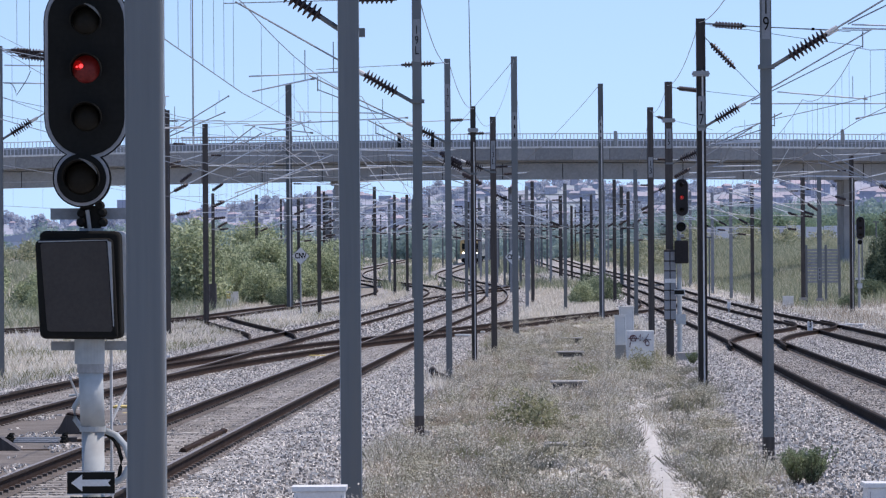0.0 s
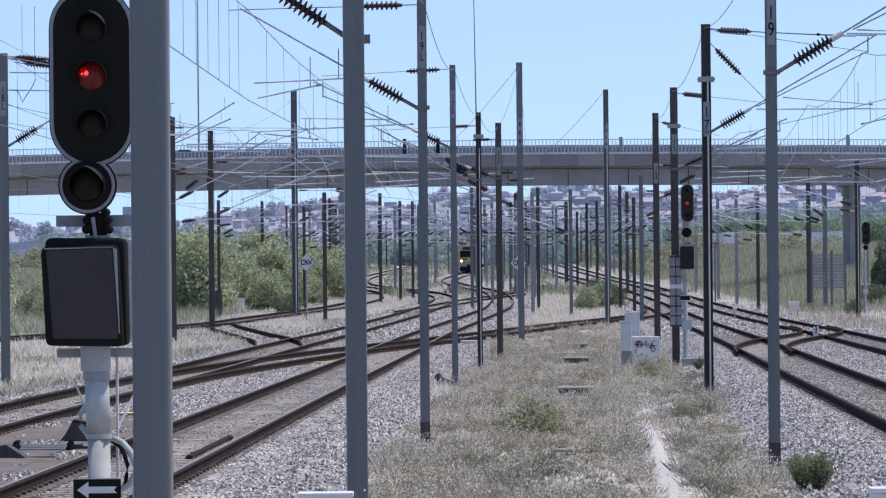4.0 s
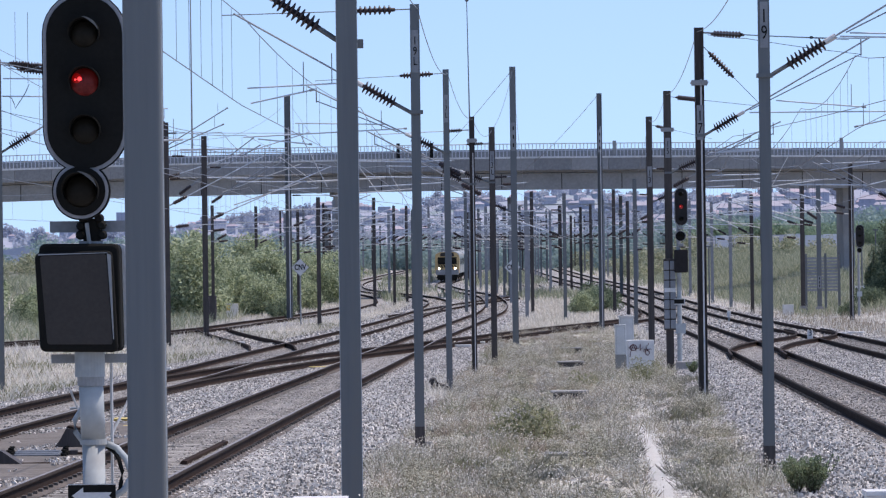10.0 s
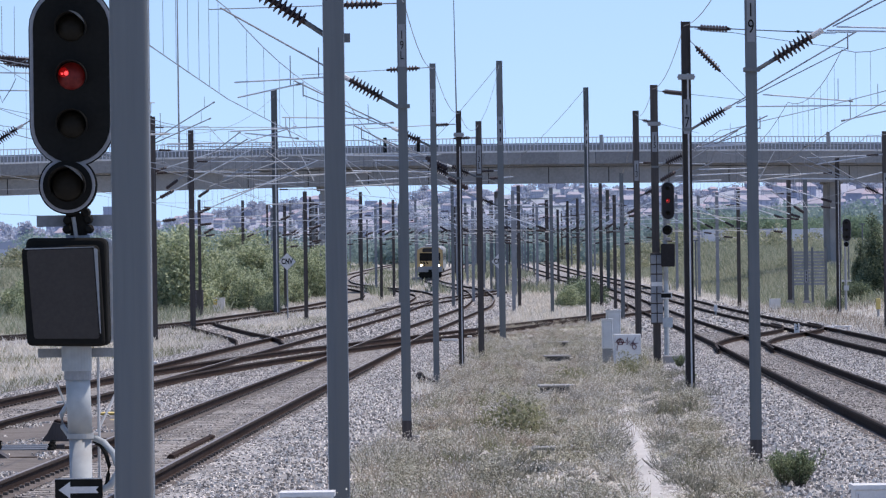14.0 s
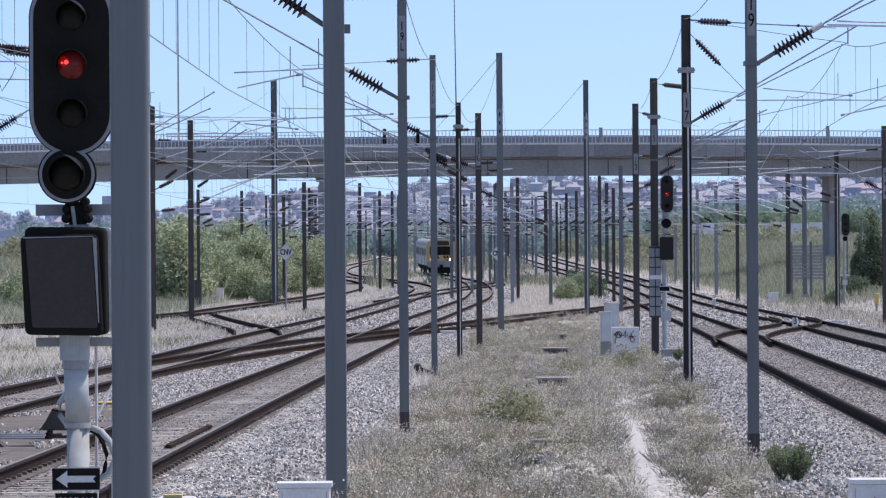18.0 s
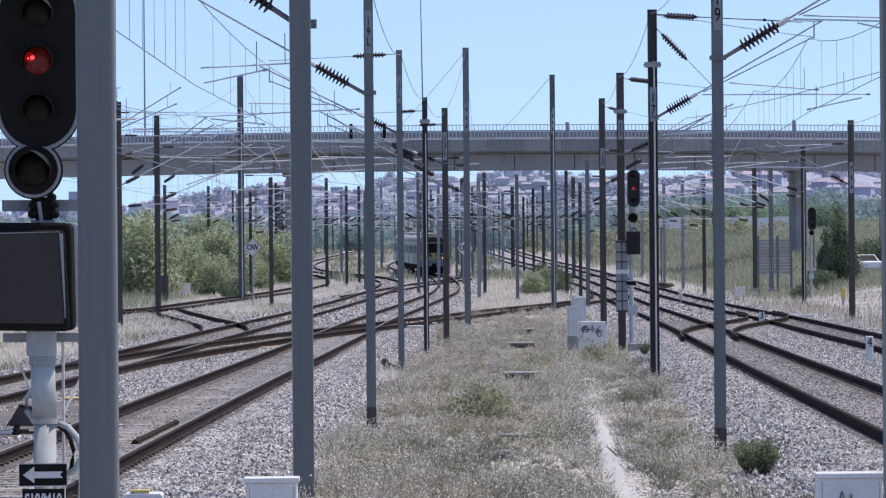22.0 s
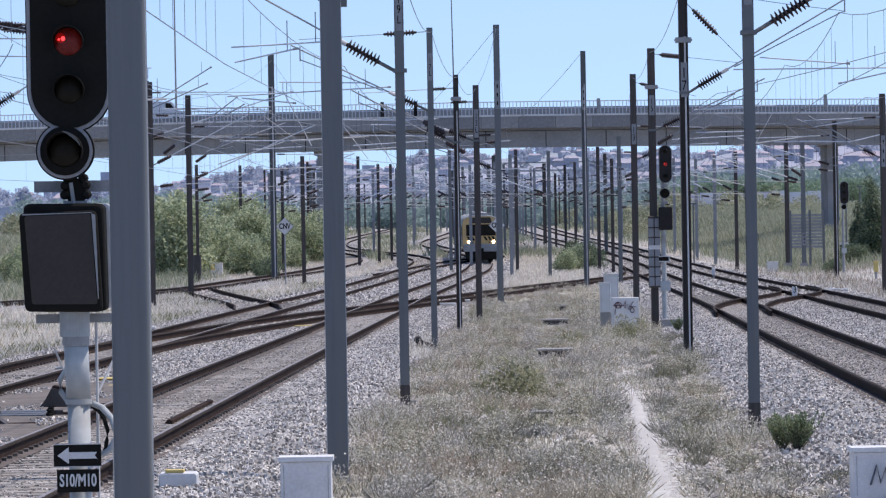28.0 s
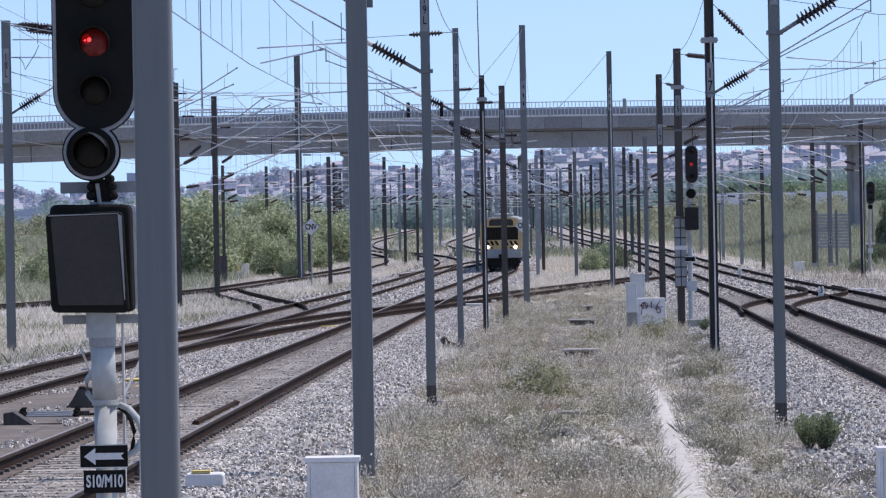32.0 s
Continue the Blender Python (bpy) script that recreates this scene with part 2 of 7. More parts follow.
# ---- building blocks ----
class Shape:
    """Corners and faces of one mesh."""

    def __init__(self):
        self.v, self.f = [], []

    def add(self, v, f):
        k = len(self.v)
        self.v += [tuple(p) for p in v]
        self.f += [tuple(i + k for i in q) for q in f]
        return self

    def box(self, x0, y0, z0, x1, y1, z1, turn=None):
        v = [Vector(p) for p in ((x0, y0, z0), (x1, y0, z0), (x1, y1, z0), (x0, y1, z0), (x0, y0, z1), (x1, y0, z1), (x1, y1, z1), (x0, y1, z1))]
        if turn:
            v = [turn @ p for p in v]
        return self.add(v, ((3, 2, 1, 0), (4, 5, 6, 7), (0, 1, 5, 4), (1, 2, 6, 5), (2, 3, 7, 6), (3, 0, 4, 7)))

    def bevelled(self, x0, y0, z0, x1, y1, z1, b):
        """A box whose upright and front edges are cut by b."""
        outline = ((x0 + b, z0), (x1 - b, z0), (x1, z0 + b), (x1, z1 - b), (x1 - b, z1), (x0 + b, z1), (x0, z1 - b), (x0, z0 + b))
        inner = [(x0 + (x - x0) * 1.0 + (b if x < (x0 + x1) / 2 else -b) * 0.6, z + (b if z < (z0 + z1) / 2 else -b) * 0.6) for x, z in outline]
        v = [(x, y0, z) for x, z in inner] + [(x, y0 + b, z) for x, z in outline] + [(x, y1, z) for x, z in outline]
        f = [tuple(range(8)), tuple(range(23, 15, -1))]
        for r in (0, 8):
            f += [(r + i, r + 8 + i, r + 8 + (i + 1) % 8, r + (i + 1) % 8) for i in range(8)]
        return self.add(v, f)

    def cyl(self, a, b, r, n=8, r2=None):
        a, b = Vector(a), Vector(b)
        q = (b - a).to_track_quat("Z", "Y")
        r2 = r if r2 is None else r2
        ring = [(math.cos(6.2832 * i / n), math.sin(6.2832 * i / n)) for i in range(n)]
        v = [a + q @ Vector((c * r, s * r, 0)) for c, s in ring] + [b + q @ Vector((c * r2, s * r2, 0)) for c, s in ring]
        return self.add(v, [(i, (i + 1) % n, n + (i + 1) % n, n + i) for i in range(n)] + [tuple(range(n - 1, -1, -1)), tuple(range(n, 2 * n))])

    def line(self, pts, r, n=3):
        """A thin round line through pts."""
        pts = [Vector(p) for p in pts]
        v, f = [], []
        for i, p in enumerate(pts):
            q = (pts[min(i + 1, len(pts) - 1)] - pts[max(i - 1, 0)]).to_track_quat("Z", "Y")
            v += [p + q @ Vector((math.cos(6.2832 * k / n) * r, math.sin(6.2832 * k / n) * r, 0)) for k in range(n)]
        for i in range(len(pts) - 1):
            f += [(i * n + k, i * n + (k + 1) % n, (i + 1) * n + (k + 1) % n, (i + 1) * n + k) for k in range(n)]
        return self.add(v, f)

    def extrude(self, outline, y0, y1):
        """outline in x and z, drawn out along y."""
        n = len(outline)
        v = [(x, y0, z) for x, z in outline] + [(x, y1, z) for x, z in outline]
        return self.add(v, [(i, n + i, n + (i + 1) % n, (i + 1) % n) for i in range(n)] + [tuple(range(n)), tuple(range(2 * n - 1, n - 1, -1))])

    def lathe(self, a, b, prof, n=12):
        """prof: (share of the way from a to b, radius)."""
        a, b = Vector(a), Vector(b)
        q = (b - a).to_track_quat("Z", "Y")
        v = []
        for u, r in prof:
            v += [a + (b - a) * u + q @ Vector((math.cos(6.2832 * i / n) * r, math.sin(6.2832 * i / n) * r, 0)) for i in range(n)]
        f = [(j * n + i, j * n + (i + 1) % n, (j + 1) * n + (i + 1) % n, (j + 1) * n + i) for j in range(len(prof) - 1) for i in range(n)]
        return self.add(v, f + [tuple(range(n - 1, -1, -1)), tuple(range((len(prof) - 1) * n, len(prof) * n))])

    def mesh(self, name, material, smooth=False):
        m = bpy.data.meshes.new(name)
        m.from_pydata(self.v, [], self.f)
        m.materials.append(material)
        if smooth:
            m.polygons.foreach_set("use_smooth", [True] * len(m.polygons))
        return m


def rounded(corners, r, n=5):
    """An outline in x and z through four corners (anticlockwise), each rounded by r."""
    out = []
    for i, p in enumerate(corners):
        p, q, o = Vector(p), Vector(corners[(i + 1) % 4]), Vector(corners[i - 1])
        a, b = p + (o - p).normalized() * r, p + (q - p).normalized() * r
        out += [tuple(a * (1 - u) ** 2 + p * 2 * u * (1 - u) + b * u * u) for u in (k / n for k in range(n + 1))]
    return out


def part(name, shape, material, parent, label="", smooth=False):
    ob = new(name, shape.mesh(name, material, smooth))
    ob.parent = parent
    return tagged(ob, label) if label else ob


def thing(name, x, y, z, label, category, group="", kind="", turn=0):
    ob = new(name)
    ob.empty_display_size = 0.2
    ob.matrix_basis = pose(x, y, z, 0, 0, turn)
    return tagged(ob, label, category, group, kind)


def solid(name, shape, material, label="", category="", group="", kind="", smooth=False):
    return tagged(new(name, shape.mesh(name, material, smooth)), label, category, group, kind)


def lettering(name, text, size, material, parent, m, label="", bold=0.0):
    """Built-in letters as a mesh; m places them under the parent."""
    c = bpy.data.curves.new(name, "FONT")
    c.body, c.size, c.align_x, c.align_y, c.extrude, c.space_line = text, size, "CENTER", "CENTER", 0.004, 0.85
    c.offset = bold
    tmp = bpy.data.objects.new(name, c)
    scene.collection.objects.link(tmp)
    data = bpy.data.meshes.new_from_object(tmp.evaluated_get(bpy.context.evaluated_depsgraph_get()))
    bpy.data.objects.remove(tmp)
    data.materials.clear()
    data.materials.append(material)
    ob = new(name, data)
    ob.parent = parent
    ob.matrix_basis = m @ pose(0, 0, 0, 90, 0, 0)
    return tagged(ob, label) if label else ob


def smooth01(v):
    v = min(1.0, max(0.0, v))
    return v * v * (3 - 2 * v)


def rise(y):
    """How high the line lies: level, then a climb of about one in a hundred."""
    return 0.0 if y < 200 else (0.0095 * (y - 200) ** 2 / 400 if y < 400 else 0.0095 * (min(y, 900) - 300))


def terrain(x, y):
    z = rise(y) - 0.25
    if 0 < y < 380:
        z -= 0.1 * smooth01((gap(x, y) - 2.0) / 1.2) * (1 - smooth01((y - 280) / 100))
    z += smooth01((x - 21 - 0.01 * y) / 12) * (1.1 * smooth01((y - 220) / 70) + max(0.0, min(y, 640) - 330) * 0.007)
    z += smooth01((-x - 24) / 25) * 1.2 * smooth01((y - 150) / 120)
    return z


def hills(x, y):
    z = terrain(x, y)
    if y > 900:
        a = x / y
        top = 0.0118 + 0.0055 * smooth01((a + 0.05) / 0.03) + 0.0012 * math.sin(a * 90) + 0.0006 * math.sin(a * 260 + 1)
        z += smooth01((y - 900) / 1300) * max(0.0, top * 2200 - 6)
    return z


def follow(points, y):
    """Where a track's middle lies at y: a smooth curve through its points."""
    for i in range(len(points) - 1):
        if y <= points[i + 1][1] or i == len(points) - 2:
            (x0, y0), (x1, y1) = points[i], points[i + 1]
            xp, yp = points[i - 1] if i else (2 * x0 - x1, 2 * y0 - y1)
            xn, yn = points[i + 2] if i + 2 < len(points) else (2 * x1 - x0, 2 * y1 - y0)
            h, u = y1 - y0, (y - y0) / (y1 - y0)
            m0, m1 = (x1 - xp) / (y1 - yp), (xn - x0) / (yn - y0)
            return (2 * u**3 - 3 * u**2 + 1) * x0 + (u**3 - 2 * u**2 + u) * h * m0 + (3 * u**2 - 2 * u**3) * x1 + (u**3 - u**2) * h * m1


MAIN = [(-5.44, 10), (-3.93, 78), (-1.98, 155), (-0.75, 205), (0.75, 250), (2.25, 290), (3.35, 318), (4.3, 365), (4.35, 390), (4.1, 417), (2.5, 450), (0.9, 483), (0.05, 520), (0.25, 545), (0.9, 571), (2.1, 604), (4.0, 670), (7.5, 780), (12, 900)]
SECOND = [(-10.0, 10), (-8.35, 85), (-7.57, 109), (-6.1, 173), (-4.1, 243), (-1.6, 320), (-0.5, 365), (-0.5, 390), (-2.6, 425), (-6.5, 458), (-9.5, 500), (-10.5, 560), (-9, 640), (-6, 760), (-2, 900)]
OUTER = [(-34, 120), (-19.7, 201), (-13.6, 246), (-11.7, 281), (-8.2, 337), (-6.6, 385), (-7.6, 425), (-11, 465), (-15, 510), (-17, 570), (-15, 660), (-10, 800)]
RIGHT = [(6.2, 10), (8.85, 99), (11.4, 179), (13.8, 274), (15.2, 345), (15.6, 403), (15.4, 470), (14.5, 560), (14, 700), (15, 850)]
FAR_RIGHT = [(11.0, 10), (14.45, 130), (15.0, 150), (15.75, 174), (16.4, 197), (17.9, 277), (18.9, 345), (19.5, 403), (19.6, 470), (19, 560), (19, 700), (20, 850)]
CROSSING = [(-8.15, 92), (-7.0, 118), (-3.7, 155), (-0.8, 178), (2.0, 201), (6.0, 233), (9.8, 257), (12.4, 276), (14.0, 300), (14.95, 330)]
LINK = [(10.05, 144), (10.75, 156), (12.3, 170), (15.5, 190), (16.7, 203), (17.1, 216)]
LEFT_LINK = [(-6.35, 168), (-7.0, 182), (-9.3, 208), (-11.8, 236), (-12.9, 250)]
NEAR_LEFT = [(-16.0, 10), (-13.6, 85), (-11.0, 173), (-9.6, 243), (-9, 300)]
MID = [(-2.9, 302), (2.0, 370), (6.2, 405), (9.0, 440), (10.0, 480), (9.5, 540), (9.5, 640), (10, 800)]

TRACK_X = [[follow(t, y) if t[0][1] <= y <= t[-1][1] else 1e6 for t in (MAIN, SECOND, OUTER, RIGHT, FAR_RIGHT, CROSSING, LINK, LEFT_LINK)] for y in range(0, 401)]


def gap(x, y):
    """How far a place lies from the middle of the nearest track."""
    return min(abs(x - q) for q in TRACK_X[int(y)])


# ---- ground ----
def ground_sheet():
    xs = sorted({round(v, 2) for v in [*np.arange(-30, 46, 1.5), *np.arange(-120, 140, 8), *np.arange(-600, 601, 40), *np.arange(-3200, 3201, 400)]})
    ys = sorted({round(v, 2) for v in [*np.arange(-40, 40, 8), *np.arange(40, 200, 2), *np.arange(200, 460, 5), *np.arange(460, 1000, 25), *np.arange(2200, 4801, 400)]})
    s = Shape()
    rnd = random.Random(3)
    for y in ys:
        for x in xs:
            near = 1 if 30 < y < 300 and -30 < x < 40 else 0
            s.v.append((x, y, terrain(x, y) + near * 0.05 * (noise.noise((x * 0.45, y * 0.25, 0)) - 0.2)))
    w = len(xs)
    s.f = [(j * w + i, j * w + i + 1, (j + 1) * w + i + 1, (j + 1) * w + i) for j in range(len(ys) - 1) for i in range(w - 1)]
    h = Shape()
    us, hs = np.arange(-0.6, 0.601, 0.01), [*np.arange(880, 2500, 60), 2900, 4500]
    for y in hs:
        for u in us:
            h.v.append((u * y, y, hills(u * y, y) + (0.3 if y > 900 else -2)))
    w = len(us)
    h.f = [(j * w + i, j * w + i + 1, (j + 1) * w + i + 1, (j + 1) * w + i) for j in range(len(hs) - 1) for i in range(w - 1)]
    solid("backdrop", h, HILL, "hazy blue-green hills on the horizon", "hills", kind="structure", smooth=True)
    return solid("ground", s, GROUND, "dry grassy railway land reaching the horizon", "ground", kind="structure", smooth=True)


def ribbon(points, y0, y1, step, offsets, lift):
    """A strip along a track: offsets (sideways, height) across it."""
    s = Shape()
    n = int((y1 - y0) / step) + 1
    k = len(offsets)
    for i in range(n):
        y = y0 + (y1 - y0) * i / (n - 1)
        x = follow(points, y)
        g = (follow(points, y + 0.5) - follow(points, y - 0.5))
        c = math.sqrt(1 + g * g)
        for ox, oz in offsets:
            s.v.append((x + ox / c, y - ox * g / c, rise(y) + oz + lift))
    s.f = [(i * k + j, i * k + j + 1, (i + 1) * k + j + 1, (i + 1) * k + j) for i in range(n - 1) for j in range(k - 1)]
    return s


RAILSHAPE = ((-0.036, 0.0), (0.036, 0.0), (0.036, -0.035), (0.010, -0.05), (0.010, -0.145), (0.072, -0.16), (0.072, -0.172), (-0.072, -0.172), (-0.072, -0.16), (-0.010, -0.145), (-0.010, -0.05), (-0.036, -0.035), (-0.036, 0.0))
GAUGE = 1.668


def track(name, points, y0, y1, label, lift=0.0, bed=True, near=None, shine=True):
    t = thing(name, 0, 0, 0, label, "railway track", "railway tracks", "structure")
    step = 2.0 if y1 < 300 else 3.0
    if bed:
        b = ribbon(points, y0, y1, step, ((-3.5, -0.385), (-2.3, -0.19), (-1.0, -0.168), (-0.8, -0.2), (0.8, -0.2), (1.0, -0.168), (2.3, -0.19), (3.5, -0.385)), lift)
        part("ballast_bed", b, BALLAST, t, "grey-white crushed stone ballast", True)
        part("trackbed", ribbon(points, y0, y1, step, ((-0.76, -0.19), (0, -0.182), (0.76, -0.19)), lift), TRACKBED, t, "darker grey ballast between the rails", True)
    for side in (-1, 1):
        o = side * (GAUGE / 2 + 0.036)
        if bed:
            # dark strip: rust stain together with the rail's shadow, both in the colour
            part("stained_strip", ribbon(points, y0, min(y1, 330), step, ((o - 0.24, -0.17), (o - 0.12, -0.158), (o + 0.12, -0.158), (o + 0.24, -0.17)), lift), STAINSHADE, t, "rust-stained ballast along the rail, darkened for its shadow")
        r = part("rail", ribbon(points, y0, y1, step, [(o + a, z) for a, z in RAILSHAPE], lift), RUST, t, "rusty brown steel rail")
        part("rail_head", ribbon(points, y0, y1, step, ((o - 0.039, -0.032), (o - 0.039, -0.004), (o - 0.034, 0.002), (o + 0.034, 0.002), (o + 0.039, -0.004), (o + 0.039, -0.032)), lift), RAILHEAD, r, "greyer worn head of the rail")
        part("running_face", ribbon(points, y0, y1, step, ((o - 0.026, 0.006), (o + 0.026, 0.006)), lift), RAILTOP if shine else RAILHEAD, r, "worn rail top")
    s = Shape().extrude(((-0.14, -0.24), (-0.12, -0.178), (0.12, -0.178), (0.14, -0.24)), -1.3, 1.3).mesh("sleeper", SLEEPER)
    c = Shape()
    for side in (-1, 1):
        for e in (-0.11, 0.11):
            yy = side * (GAUGE / 2 + 0.036) + e
            c.box(-0.05, yy - 0.03, -0.17, 0.05, yy + 0.03, -0.12)
    c = c.mesh("rail_clip", CLIP)
    rest, rest_clip = Shape(), Shape()
    y = y0
    while y < y1:
        x = follow(points, y)
        g = follow(points, y + 0.5) - follow(points, y - 0.5)
        m = pose(x, y, rise(y) + lift, 0, 0, 90 - math.degrees(math.atan(g)))
        m = pose(x, y, rise(y) + lift, 0, 0, -math.degrees(math.atan(g))) @ pose(0, 0, 0, 0, 0, 90)
        if near and near[0] <= y <= near[1]:
            for n, d in (("sleeper", s), ("rail_clip", c)):
                o = new(n, d)
                o.parent = t
                o.matrix_basis = m
        elif y < 330:
            rest.add([m @ v.co for v in s.vertices], [tuple(p.vertices) for p in s.polygons])
        y += 0.6
    if rest.v:
        tagged(part("sleepers", rest, SLEEPER, t), kind="stuff")
    return t


ground_sheet()
track("track_1", MAIN, 12, 860, "electrified main track curving into the distance", near=(45, 130))
solid("switch_bed", ribbon(MAIN, 40, 86, 2, ((-3.9, -0.15), (-2.6, -0.14), (-1.05, -0.158)), 0), DIRT, "dirty brown-grey bed between two tracks", "track bed", kind="structure")
track("track_2", SECOND, 12, 860, "second track beside the main track", lift=-0.01, near=(75, 130))
track("track_3", RIGHT, 12, 840, "track beyond the weedy strip of land", near=(85, 160), lift=-0.005, shine=False)
track("track_4", FAR_RIGHT, 12, 840, "outer track beyond the weedy strip", lift=-0.015, shine=False)
track("track_5", OUTER, 122, 780, "weedy outer siding before the bushes", lift=-0.02)
track("track_6", CROSSING, 93, 325, "crossing track that links both pairs of tracks", bed=False, lift=0.004, shine=False)
track("track_7", LINK, 144, 215, "short connecting track with switch rails", bed=False, lift=0.003, shine=False)
track("track_8", LEFT_LINK, 169, 249, "short rusty connection to the siding", bed=False, lift=0.003, shine=False)
track("track_9", MID, 303, 790, "branching track among the masts", bed=True, lift=-0.02)


def footpath():
    s = Shape()
    pts = [(2.3, 46), (2.66, 53.5), (3.1, 66), (3.6, 82), (3.95, 92), (4.26, 102), (4.5, 112)]
    n = 220
    for i in range(n):
        y = 46 + 64 * i / (n - 1)
        x = follow(pts, y) + 0.035 * noise.noise((5, y * 0.2, 2)) + 0.012 * noise.noise((5, y * 1.1, 2))
        w = 0.1 + 0.045 * noise.noise((0, y * 0.4, 3))
        w *= 1 - 0.75 * smooth01((y - 70) / 24)
        for o in (-w, 0, w):
            s.v.append((x + o * (1 + 0.35 * noise.noise((o * 9, y * 1.7, 1))), y, terrain(x, y) + 0.03))
    s.f = [(i * 3 + j, i * 3 + j + 1, i * 3 + j + 4, i * 3 + j + 3) for i in range(n - 1) for j in (0, 1)]
    solid("footpath", s, SAND, "narrow trodden sandy path through dry weeds", "path", kind="structure")


footpath()


def cloud_mesh(name, pts, material):
    m = bpy.data.meshes.new(name)
    m.from_pydata(pts.tolist(), [], np.arange(len(pts)).reshape(-1, 4).tolist())
    m.materials.append(material)
    return m


def blades(name, material, spots, height, width, label, seed, lean=0.35):
    """Upright tapered blades: spots is an array of x, y, z."""
    rng = np.random.default_rng(seed)
    n = len(spots)
    h = height * rng.uniform(0.4, 1.25, n)
    a = rng.uniform(0, 6.283, n)
    w = width * rng.uniform(0.6, 1.4, n)
    dx, dy = np.cos(a) * w, np.sin(a) * w
    lx, ly = rng.normal(0, lean, n) * h, rng.normal(0, lean, n) * h
    p = np.empty((n, 4, 3))
    p[:, 0] = spots + np.stack([-dx, -dy, np.full(n, -0.03)], 1)
    p[:, 1] = spots + np.stack([dx, dy, np.full(n, -0.03)], 1)
    p[:, 2] = spots + np.stack([lx * 0.5 + dx * 0.7, ly * 0.5 + dy * 0.7, h * 0.6], 1)
    p[:, 3] = spots + np.stack([lx, ly, h], 1)
    m = bpy.data.meshes.new(name)
    idx = np.arange(n * 4).reshape(n, 4)
    m.from_pydata(p.reshape(-1, 3).tolist(), [], idx.tolist())
    m.materials.append(material)
    return tagged(new(name, m), label, "grass", kind="stuff")


def scatter(n, x0, x1, y0, y1, seed, keep, power=1.0):
    rng = np.random.default_rng(seed)
    out = []
    while len(out) < n:
        u = rng.random((n, 2))
        xs, ys = x0 + (x1 - x0) * u[:, 0], y0 + (y1 - y0) * u[:, 1] ** power
        for x, y in zip(xs, ys):
            if keep(x, y):
                out.append((x, y, terrain(x, y)))
    return np.array(out[:n])


def clumpy(x, y, s=0.5, k=0.0):
    return noise.noise((x * s, y * s * 0.5, 7)) > k


def path_x(y):
    return 2.68 + (y - 53.5) * 0.0336


def median_edges(y):
    """The weedy strip between the main track and the right one."""
    return follow(MAIN, y) + 3.1 + 0.35 * noise.noise((3, y * 0.2, 0)), follow(RIGHT, y) - 3.1 + 0.5 * noise.noise((9, y * 0.2, 0))


COVERS = ((4.95, 175, 0.95), (4.07, 145.5, 0.95), (2.96, 106.7, 0.95), (2.0, 72.2, 0.85))


def in_median(x, y):
    a, b = median_edges(y)
    if any(-0.045 * v < y - v < 0.6 and abs(x - u * y / v) < 0.5 for u, v, q in COVERS):
        return False
    return a < x < b and (abs(x - path_x(y)) > 0.15 - 0.13 * smooth01((y - 66) / 22) or y > 100)


def off_tracks(x, y):
    return all(abs(x - follow(t, y)) > (0.95 if t is LEFT_LINK else 1.5 if t is OUTER else 2.5) for t in (MAIN, SECOND, RIGHT, FAR_RIGHT, OUTER, CROSSING, LEFT_LINK, LINK) if t[0][1] < y < t[-1][1])


def sparse(x, y):
    """Stony places where little grows: beside the path and along the ballast."""
    left = smooth01((1.0 - (x - follow(MAIN, y) - 3.1)) / 0.9) * smooth01((68 - y) / 8)
    right = smooth01((x - path_x(y) - 0.1) / 0.25) * smooth01((98 - y) / 25)
    return max(0.85 * left, 0.8 * right) * smooth01(0.55 + 1.6 * noise.noise((x * 0.8, y * 0.25, 21)))


